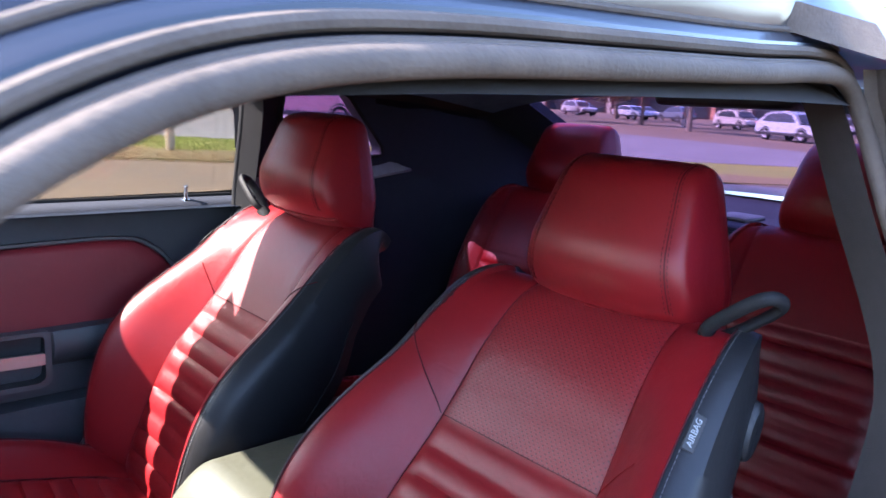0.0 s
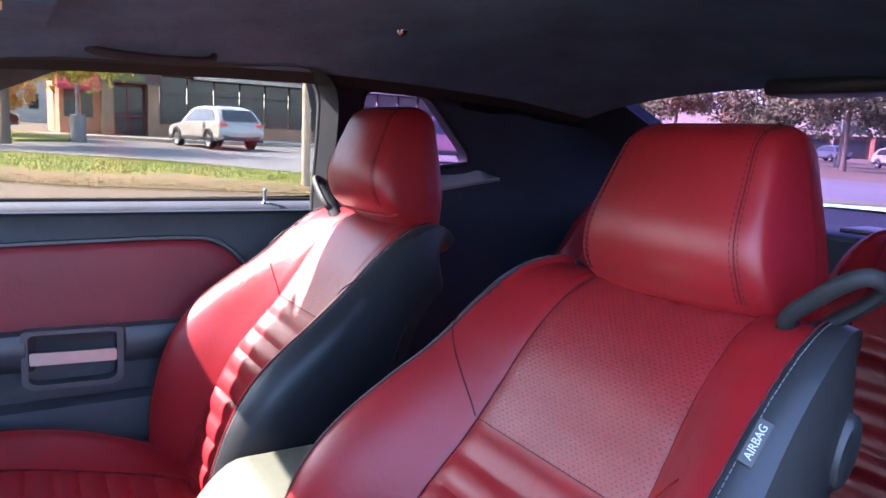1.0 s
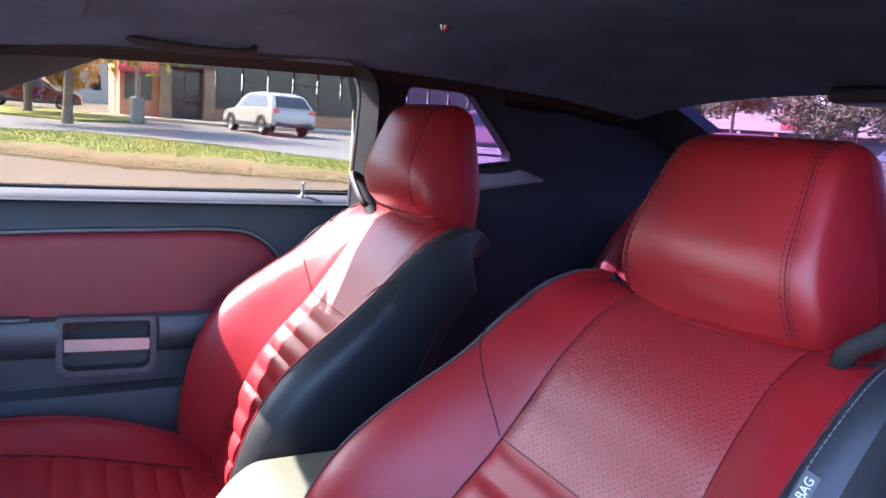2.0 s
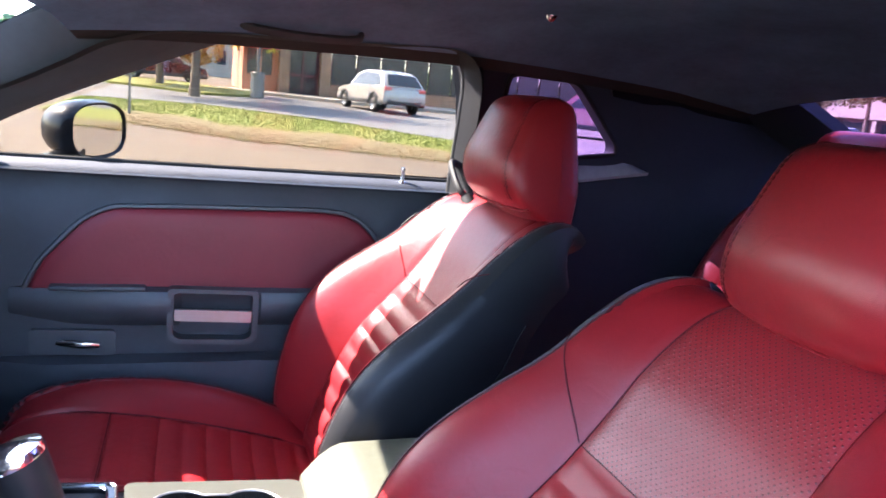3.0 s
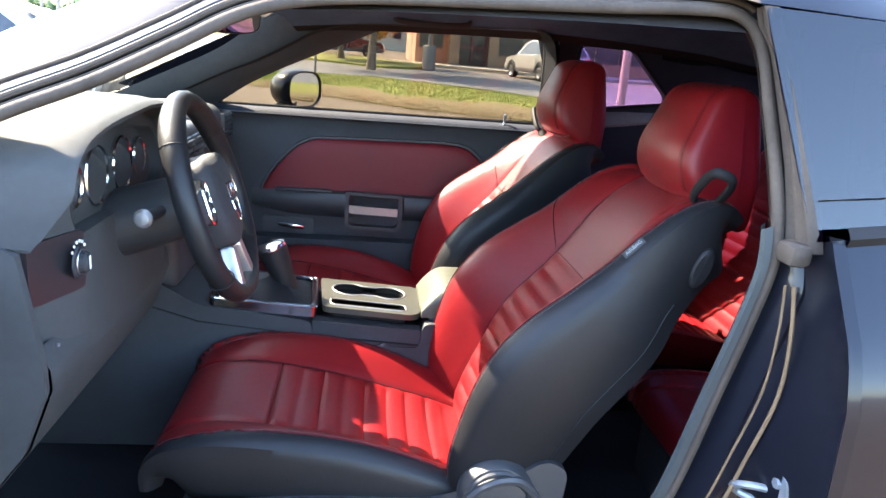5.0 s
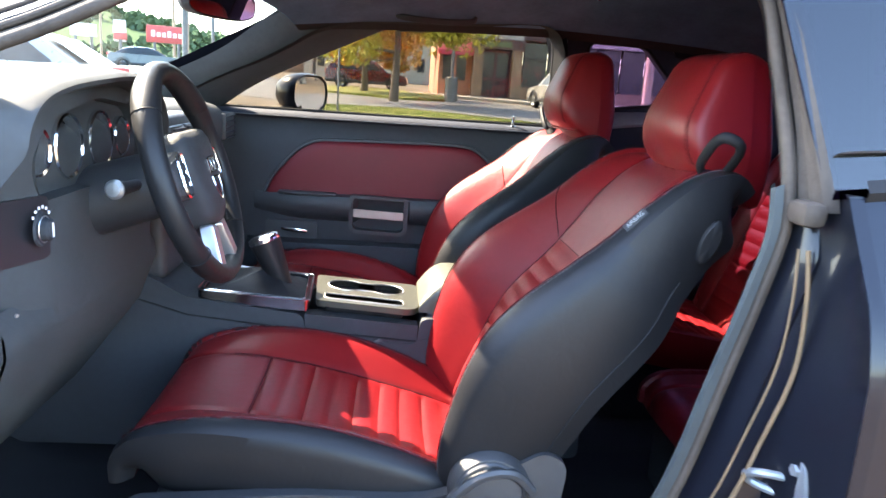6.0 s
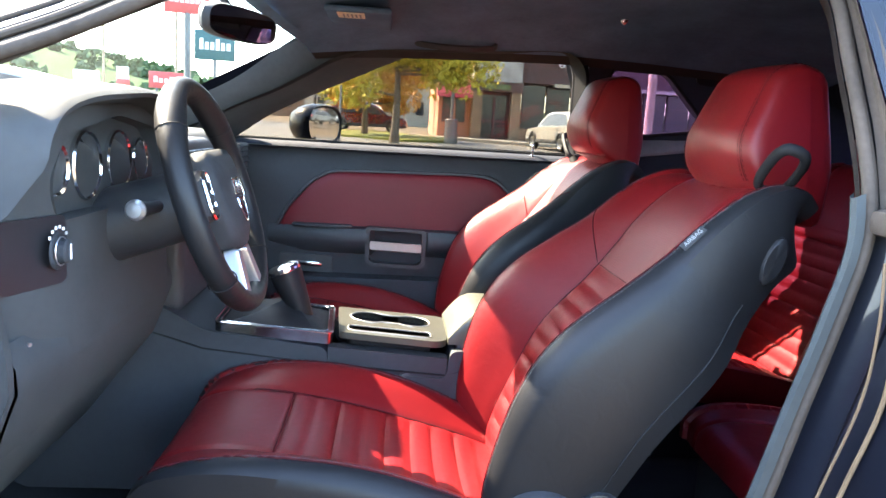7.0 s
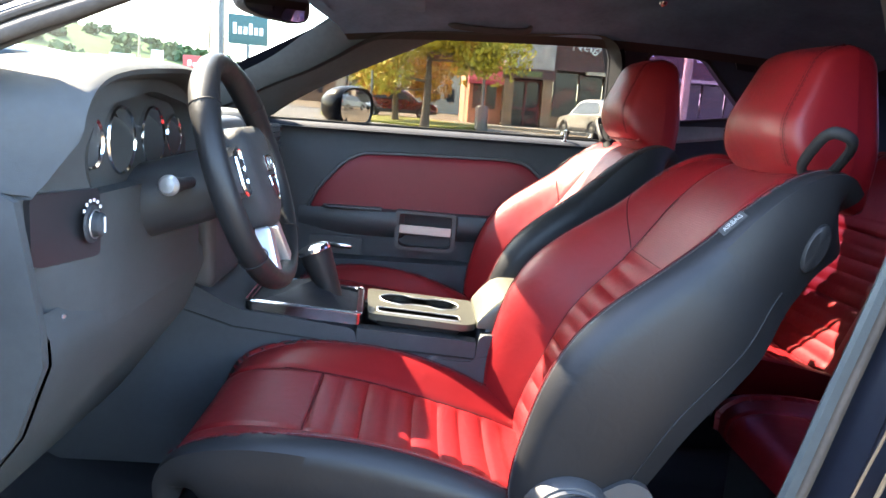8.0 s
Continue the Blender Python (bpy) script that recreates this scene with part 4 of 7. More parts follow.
    tube(bm, [(x, y, zt(y) + 0.0105) for x, y in two], 0.0018, 6, closed=True)
    tube(bm, [(x, y, zt(y) + 0.0105) for x, y in slot], 0.0018, 6, closed=True)
    part("well_rim", bm, M_SATIN, bez)
    # shifter surround, boot and lever
    fr = rounded([(-0.128, 0.358), (-0.130, 0.60), (0.095, 0.605), (0.095, 0.372)], 0.015)
    hole = rounded([(-0.117, 0.369), (-0.119, 0.590), (0.085, 0.595), (0.085, 0.383)], 0.015)
    sur = part("shifter_surround", slab(fr, [hole], -0.016, 0.007), M_DKCHROME, root, "dark chrome shifter surround")
    for loop, rad in ((fr, 0.0024), (hole, 0.002)):
        bm = bmesh.new()
        tube(bm, [(x, y, zt(y) + 0.0075) for x, y in loop], rad, 6, closed=True)
        part("chrome_edge", bm, M_CHROME, sur)
    bm = bmesh.new()
    rows = []
    for k in range(9):
        f = k / 8
        sc = (1 - f) ** 1.3 * 0.86 + 0.14
        cy, cx2 = 0.49 - 0.03 * f, -0.014
        wob = lambda i: 1 + 0.06 * math.sin(i * 0.9 + k)
        rows.append([Vector((cx2 + (x + 0.014) * sc * (wob(i) if 0 < k < 8 else 1), cy + (y - 0.49) * sc * (wob(i) if 0 < k < 8 else 1), zt(y) - 0.001 + 0.036 * f ** 1.6 + 0.008 * math.sin(math.pi * f))) for i, (x, y) in enumerate(hole)])
    grid(bm, rows, closed=True)
    part("shifter_boot", bm, M_BOOT, root, "black leather shifter boot")
    bm = bmesh.new()
    ax = Vector((0, 0.42, 1)).normalized()
    base = Vector((-0.016, 0.446, 0.727))
    prof = [(0.016, -0.075), (0.021, -0.045), (0.026, -0.01), (0.031, 0.03), (0.0345, 0.058), (0.036, 0.076)]
    lathe(bm, prof, base, ax, 20)
    lv = part("shift_lever", bm, M_BLKL, root, "black leather shift lever")
    bm = bmesh.new()
    lathe(bm, [(0.0363, 0.074), (0.0370, 0.079), (0.0355, 0.086), (0.024, 0.091), (0.0005, 0.092)], base, ax, 24)
    part("shift_knob_cap", bm, M_CHROME, lv, "chrome knob cap")
    # armrest lid
    bm = bmesh.new()
    rows = []
    for k in range(25):
        y = 0.115 - 0.335 * k / 24
        e = min(1, (k + 0.4) / 5)
        top = 0.676 + 0.072 * math.sin(math.pi / 2 * e) ** 0.8
        r = []
        for j in range(21):
            a = math.pi * j / 20
            r.append(Vector((-0.008 - 0.105 * math.copysign(abs(math.cos(a)) ** 0.35, math.cos(a)), y, 0.672 + (top - 0.672) * abs(math.sin(a)) ** 0.35)))
        rows.append(r)
    vv = grid(bm, rows)
    bm.faces.new(vv[0])
    bm.faces.new(vv[-1])
    lid = part("armrest_lid", bm, M_LID, root, "olive-toned padded armrest lid", sharp=60)
    st = bmesh.new()
    dashes(st, [Vector((-0.1135, 0.09 - 0.28 * k / 40, 0.722)) for k in range(41)])
    part("stitching", st, M_THREAD, lid)
    bm = bmesh.new()
    box(bm, -0.110, 0.094, -0.22, 0.098, 0.655, 0.675, 0.006)
    part("lid_base", bm, M_PLAS, root)


console()
# ---------------- car body
body = thing("coupe", (0, 0, 0.0), "black two-door coupe parked with its driver door open", "car")


def side_x(z, y=0.0):
    """Half width of the painted side at height z."""
    t = np.interp(z, [0.20, 0.30, 0.45, 0.62, 0.78, 0.88, 0.95, 1.02, 1.07, 1.14], [0.87, 0.915, 0.94, 0.948, 0.952, 0.950, 0.930, 0.885, 0.852, 0.83])
    taper = 0.10 * max(0, (abs(y) - 1.6) / 1.0) ** 2
    return float(t) - taper


def belt(y):
    return float(np.interp(y, [-2.7, -2.2, -1.5, -0.95, -0.5, -0.33, 1.0, 1.5, 2.2, 2.45], [1.02, 1.05, 1.06, 1.12, 1.085, 1.066, 1.055, 0.985, 0.93, 0.86]))


def low_edge(y):
    z = 0.22
    for c in (1.42, -1.53):
        d = abs(y - c)
        if d < 0.38:
            z = max(z, 0.33 + math.sqrt(0.38 ** 2 - d * d))
    return z


def side_skin(s, y0, y1, top=None):
    bm = bmesh.new()
    n = max(2, int((y1 - y0) / 0.04))
    rows = []
    for i in range(n + 1):
        y = y0 + (y1 - y0) * i / n
        lo, hi = low_edge(y), belt(y) if top is None else top
        rows.append([Vector((s * side_x(lo + (hi - lo) * k / 18, y), y, lo + (hi - lo) * k / 18)) for k in range(19)])
    grid(bm, rows)
    return bm


for s in (1, -1):
    part("front_fender", side_skin(s, 0.985, 2.42), M_PAINT, body)
    part("quarter_panel", side_skin(s, -2.70, -0.372), M_PAINT, body, "glossy black quarter panel")
    bm = bmesh.new()
    rows = []
    for i in range(28):
        y = -0.40 + 1.42 * i / 27
        rows.append([Vector((s * x, y, z)) for x, z in ((0.87, 0.20), (0.915, 0.24), (0.93, 0.30), (0.90, 0.345), (0.80, 0.36), (0.74, 0.385), (0.70, 0.38), (0.68, 0.30))])
    grid(bm, rows)
    part("sill", bm, M_PAINT, body, "black painted door sill")
    bm = bmesh.new()
    box(bm, s * 0.735 - 0.04, s * 0.735 + 0.04, -0.22, 0.90, 0.380, 0.392, 0.004)
    part("sill_plate", bm, M_PLAS, body)

# hood, boot lid, front and rear ends, floor
bm = bmesh.new()
rows = []
for i in range(15):
    y = 1.16 + 1.22 * i / 14
    w = side_x(belt(y), y) + 0.002
    rows.append([Vector((w * k / 10, y, belt(y) + 0.045 * (1 - (k / 10) ** 2) - 0.004)) for k in range(-10, 11)])
grid(bm, rows)
part("hood", bm, M_PAINT, body, "long black hood")
bm = bmesh.new()
rows = []
for i in range(11):
    y = -1.72 - 0.96 * i / 10
    w = side_x(belt(y), y) + 0.002
    rows.append([Vector((w * k / 10, y, belt(y) + 0.03 * (1 - (k / 10) ** 2))) for k in range(-10, 11)])
grid(bm, rows)
part("boot_lid", bm, M_PAINT, body)
bm = bmesh.new()
grid(bm, [[Vector((0.86 * k / 8, y, z)) for k in range(-8, 9)] for y, z in ((1.09, 1.030), (1.17, 1.040), (1.22, 1.036))])
part("cowl", bm, M_PLAS, body, "black cowl below the windscreen")
for s in (1, -1):
    bm = bmesh.new()
    grid(bm, [[Vector((s * 0.76, 0.95, 1.035)), Vector((s * 0.865, 0.95, 1.056))], [Vector((s * 0.76, 1.20, 1.035)), Vector((s * 0.868, 1.20, 1.036))]])
    part("fender_top", bm, M_PAINT, body)
for nm, yy, d in (("front_bumper", 2.42, 0.12), ("rear_bumper", -2.70, -0.10)):
    bm = bmesh.new()
    rows = []
    top = belt(yy)
    for k in range(9):
        z = 0.22 + (top + 0.01 - 0.22) * k / 8
        rows.append([Vector((side_x(z, yy) * j / 10, yy + d * math.sin(math.pi * (k + 1) / 10) * (1 - 0.5 * abs(j / 10) ** 3), z)) for j in range(-10, 11)])
    grid(bm, rows)
    part(nm, bm, M_PAINT, body)
bm = bmesh.new()
box(bm, -0.80, 0.80, -2.4, 2.2, 0.235, 0.275)
part("underbody", bm, M_PLAS, body)
bm = bmesh.new()
rows = []
for i in range(30):
    y = -1.27 + 2.47 * i / 29
    z = FLOOR + 0.18 * max(0, (y - 0.80) / 0.4) ** 1.5
    rows.append([Vector((0.76 * k / 16, y, z + (0.0 if abs(k) > 2 else 0.03))) for k in range(-16, 17)])
grid(bm, rows)
part("floor_carpet", bm, M_CARPET, body, "black floor carpet")
for s in (1, -1):
    for yc in (1.42, -1.53):
        bm = bmesh.new()
        lathe(bm, [(0.245, -0.115), (0.30, -0.12), (0.335, -0.105), (0.345, -0.06), (0.345, 0.06), (0.335, 0.105), (0.30, 0.12), (0.245, 0.115)], (s * 0.83, yc, 0.345), (s, 0, 0), 36)
        w = part("wheel", bm, M_RUBBK, body, "black tyre on an alloy rim")
        bm = bmesh.new()
        lathe(bm, [(0.25, 0.115), (0.24, 0.09), (0.235, 0.03), (0.03, 0.06), (0.0005, 0.065)], (s * 0.83, yc, 0.345), (s, 0, 0), 36)
        for k in range(5):
            a = 2 * math.pi * k / 5
            d = Vector((0, math.cos(a), math.sin(a)))
            c = Vector((s * 0.91, yc, 0.345))
            tube(bm, [c + d * 0.02, c + d * 0.235], [0.035, 0.022], 8)
        part("rim", bm, M_SATIN, w)

# door aperture of the driver's side: the closed line of its seal
AP = [(-0.80, 0.96, 1.02), (-0.785, 0.80, 1.110), (-0.768, 0.700, 1.160), (-0.752, 0.606, 1.202), (-0.732, 0.510, 1.254), (-0.710, 0.435, 1.297), (-0.693, 0.36, 1.321), (-0.684, 0.26, 1.333), (-0.680, 0.10, 1.341), (-0.676, -0.07, 1.349),
      (-0.670, -0.20, 1.357), (-0.668, -0.262, 1.352), (-0.678, -0.290, 1.315), (-0.705, -0.300, 1.24), (-0.742, -0.308, 1.15), (-0.765, -0.312, 1.08), (-0.772, -0.312, 1.02), (-0.770, -0.298, 0.943), (-0.765, -0.270, 0.82), (-0.760, -0.217, 0.616), (-0.757, -0.13, 0.46),
      (-0.757, 0.05, 0.395), (-0.757, 0.40, 0.39), (-0.757, 0.75, 0.395), (-0.765, 0.93, 0.50), (-0.785, 0.99, 0.72), (-0.795, 1.0, 0.92)]
CEN = Vector((-0.75, 0.30, 0.90))


def offset_path(path, a, o):
    """Shift a closed path by a away from the middle of the opening and o outwards from the car."""
    n = len(path)
    res = []
    for i, p in enumerate(path):
        t = (path[(i + 1) % n] - path[i - 1]).normalized()
        s = 1 if p.x > 0 else -1
        tilt = 0.30 if p.z > 1.03 else 0.02
        outv = Vector((s, 0, tilt))
        outv = (outv - t * outv.dot(t)).normalized()
        away = t.cross(outv)
        cc = Vector((p.x, CEN.y, CEN.z))
        if away.dot(p - cc) < 0:
            away = -away
        res.append(p + away * a + outv * o)
    return res


def ribbon(bm, paths):
    """Join several closed paths into a band."""
    grid(bm, [list(col) for col in zip(*paths)] + [[p[0] for p in paths]])
    bmesh.ops.remove_doubles(bm, verts=bm.verts, dist=1e-6)


for s in (-1, 1):
    base = smooth_path([(x * -s, y, z) for x, y, z in AP], 6, closed=True)
    bm = bmesh.new()
    tube(bm, offset_path(base, 0.0085, 0.003), 0.0088, 10, closed=True)
    tube(bm, offset_path(base, 0.0175, 0.001), 0.0035, 8, closed=True)
    part("door_seal", bm, M_RUBBER if s < 0 else M_RUBBK, body, "weathered grey rubber door seal" if s < 0 else "black rubber door seal")
    bm = bmesh.new()
    # the roof side slopes away inwards as it rises; lower down the channel turns out to the painted jamb
    upper = [(0.020, -0.010), (0.025, -0.008), (0.030, 0.000), (0.036, 0.001), (0.043, -0.003), (0.050, -0.008)]
    lower = [(0.016, -0.012), (0.026, -0.004), (0.034, 0.008), (0.040, 0.022), (0.050, 0.030), (0.056, 0.028)]
    paths = []
    for (a, o), (c, d) in zip(upper, lower):
        hi, lo = offset_path(base, a, o), offset_path(base, c, d)
        paths.append([q.lerp(p, min(1, max(0, (w.z - 1.0) / 0.08))) for p, q, w in zip(hi, lo, base)])
    ribbon(bm, paths)
    part("door_channel", bm, M_PAINT, body, "black painted door channel")
    # outer drip moulding along the roof only
    for a, o, rad, nm in ((0.0285, 0.0, 0.0048, "channel_moulding"), (0.050, -0.007, 0.0030, "drip_moulding")):
        bm = bmesh.new()
        rail = sorted([p for p in offset_path(base, a, o) if p.z > 1.06 and p.y > -0.29 and not (p.y < -0.22 and p.z < 1.365)], key=lambda p: -p.y)
        tube(bm, rail, rad, 8)
        part(nm, bm, M_RUBBER, body, "weathered grey roof moulding")
    # inner lip that the trim meets
    bm = bmesh.new()
    ribbon(bm, [offset_path(base, a, o) for a, o in ((0.004, -0.008), (0.016, -0.030), (0.030, -0.055))])
    part("aperture_trim", bm, M_EDGE if s < 0 else M_RUBBK, body)

# roof skin: between the two rails, from windscreen header to rear window
def rail_at(y):
    z = float(np.interp(y, [-1.05, -0.8, -0.5, -0.26, -0.07, 0.10, 0.26, 0.36, 0.44, 0.52, 0.60], [1.352, 1.385, 1.402, 1.408, 1.405, 1.400, 1.394, 1.388, 1.381, 1.372, 1.362]))
    x = float(np.interp(y, [-1.05, -0.5, 0.0, 0.36, 0.52, 0.60], [0.585, 0.645, 0.658, 0.655, 0.640, 0.630]))
    return x, z


def header_y(k):
    return 0.52 - 0.09 * (k ** 2) + 0.02


def roof_rise(y):
    """The outer skin stands a little above the rail line, running out towards both ends."""
    return float(np.interp(y, [-1.05, -0.70, -0.35, 0.0, 0.30, 0.55], [0.0, 0.030, 0.042, 0.034, 0.018, 0.0]))


bm = bmesh.new()
rows = []
for i in range(33):
    f = i / 32
    r = []
    for j in range(-14, 15):
        k = j / 14
        y1 = 0.52 + 0.06 * (1 - k * k)
        y0 = -1.04 - 0.05 * (1 - k * k)
        y = y0 + (y1 - y0) * f
        x, z = rail_at(y)
        crown = 0.052 * (1 - abs(k) ** 3) * (1 if y < 0.25 else 1 - 0.25 * (y - 0.25) / 0.25) + roof_rise(y)
        r.append(Vector((x * k, y, z + crown)))
    rows.append(r)
grid(bm, rows)
part("roof_panel", bm, M_PAINT, body, "glossy black roof")
# strip of paint between drip moulding and roof skin
RAIL = {}
for s in (1, -1):
    base = smooth_path([(x * -s, y, z) for x, y, z in AP], 6, closed=True)
    line = [p for p in offset_path(base, 0.050, -0.008) if p.z > 1.06 and p.y > -0.222]
    line = sorted(line, key=lambda p: p.y)
    rows = []
    for p in line:
        if p.y < 0.52:
            x, z = rail_at(p.y)
            q = Vector((s * x, p.y, z + roof_rise(p.y)))
        else:
            f = min(1, (p.y - 0.52) / 0.5)
            q = Vector((s * (0.640 + 0.11 * f), p.y + 0.10 * f, 1.372 - 0.30 * f))
        rows.append([p, p.lerp(q, 0.5) + Vector((s * 0.004, 0, 0.003)), q])
    RAIL[s] = rows

# headliner
bm = bmesh.new()
rows = []
for i in range(37):
    f = i / 36
    r = []
    for j in range(-16, 17):
        k = j / 16
        y1 = 0.495 + 0.07 * (1 - k * k)
        y0 = -1.02 - 0.04 * (1 - k * k)
        y = y0 + (y1 - y0) * f
        x, z = rail_at(y)
        edge = 0.042 * abs(k) ** 3.5
        r.append(Vector(((x + 0.022) * k, y, z + 0.040 * (1 - k * k) - 0.026 - edge + 0.95 * roof_rise(y) * (1 - k ** 4))))
    rows.append(r)
grid(bm, [r[1:-1] for r in rows])
part("headliner", bm, M_LINER, body, "dark charcoal cloth headliner")
for a, b in ((0, 2), (-2, None)):
    bm = bmesh.new()
    grid(bm, [r[a:b] for r in rows])
    part("headliner_binding", bm, M_EDGE, body, "brown-grey bound edge of the headliner")

# A pillars: inner trim and outer skin
for s in (1, -1):
    secs = []
    inn, outp = [], []
    #        window edge          windscreen edge
    for w, g in (((0.735, 0.22, 1.338), (0.625, 0.545, 1.366)), ((0.765, 0.36, 1.275), (0.655, 0.62, 1.318)), ((0.795, 0.543, 1.190), (0.69, 0.74, 1.235)), ((0.82, 0.66, 1.128), (0.715, 0.90, 1.155)), ((0.845, 0.775, 1.050), (0.745, 1.13, 1.045)), ((0.86, 0.90, 0.98), (0.765, 1.30, 0.98))):
        W, Gd = Vector(w), Vector(g)
        if s < 0:
            ys_ = [q[1] for q in AP[:9]][::-1]
            W = Vector((-float(np.interp(W.y, ys_, [q[0] for q in AP[:9]][::-1])) - 0.03, W.y, float(np.interp(W.y, ys_, [q[2] for q in AP[:9]][::-1])) + 0.010))
        mid = (W + Gd) / 2
        inw = Vector((-0.55, -0.35, -0.25)) * 0.045
        ouw = Vector((0.3, 0.2, 0.5)) * 0.03
        rin = [W, W.lerp(Gd, 0.2) + inw * 0.75, mid + inw, W.lerp(Gd, 0.8) + inw * 0.75, Gd]
        rout = [Gd, Gd.lerp(W, 0.25) + ouw * 0.7, mid + ouw, Gd.lerp(W, 0.8) + ouw * 0.8, W + ouw * 0.3]
        inn.append([Vector((s * p.x, p.y, p.z)) for p in rin])
        outp.append([Vector((s * p.x, p.y, p.z)) for p in rout])
    dense = lambda rows: [[Vector(crom([r[j] for r in rows], i / 24)) for j in range(len(rows[0]))] for i in range(25)]
    bm = bmesh.new()
    grid(bm, dense(inn))
    part("a_pillar_trim", bm, M_PLASS, body, "charcoal windscreen pillar trim", sharp=70)
    bm = bmesh.new()
    grid(bm, dense(outp))
    part("a_pillar", bm, M_PAINT, body, sharp=70)

# header strip under the windscreen top
bm = bmesh.new()
rows = []
for j in range(-14, 15):
    k = j / 14
    y = 0.495 + 0.07 * (1 - k * k)
    x, z = rail_at(y)
    rows.append([Vector(((x + 0.02) * k, y - 0.02, z + 0.040 * (1 - k * k) - 0.034)), Vector(((x + 0.02) * k, y + 0.02, z + 0.040 * (1 - k * k) - 0.036)), Vector((x * k, y + 0.045, z + 0.045 * (1 - k * k) - 0.010))])
grid(bm, rows)
part("header_trim", bm, M_LINER, body)

# glass: windscreen, rear window, quarter windows
def pane(name, rows, mat, label):
    bm = bmesh.new()
    grid(bm, rows)
    ob = part(name, bm, mat, body, label)
    ob.visible_shadow = name != "windscreen"
    return ob


rows = []
for i in range(13):
    f = i / 12
    r = []
    for j in range(-12, 13):
        k = j / 12
        xt, zt_ = rail_at(0.56)
        top = Vector(((xt - 0.005) * k, 0.525 + 0.06 * (1 - k * k), zt_ + 0.045 * (1 - k * k) - 0.004))
        bot = Vector((0.755 * k, 1.12 + 0.16 * (1 - k * k), 1.035 + 0.012 * (1 - k * k)))
        p = top.lerp(bot, f)
        p.z += 0.02 * math.sin(math.pi * f)
        r.append(p)
    rows.append(r)
ws = pane("windscreen", rows, M_WSHIELD, "clear curved windscreen")
rows = []
for i in range(11):
    f = i / 10
    r = []
    for j in range(-12, 13):
        k = j / 12
        top = Vector((0.55 * k, -1.05 - 0.05 * (1 - k * k), 1.352 + 0.045 * (1 - k * k)))
        bot = Vector((0.60 * k, -1.70 - 0.06 * (1 - k * k), 1.075 + 0.02 * (1 - k * k)))
        r.append(top.lerp(bot, f))
    rows.append(r)
pane("rear_window", rows, M_TINT, "purple-tinted rear window")
QW = [(-0.415, 1.120), (-0.418, 1.340), (-0.600, 1.336), (-0.752, 1.192), (-0.760, 1.165)]


def trim_x(y, z):
    return float(np.interp(z, [0.3, 0.95, 1.10, 1.34, 1.42], [0.745, 0.762, 0.765, 0.700, 0.62])) - 0.06 * max(0, (-0.8 - y) / 0.6)


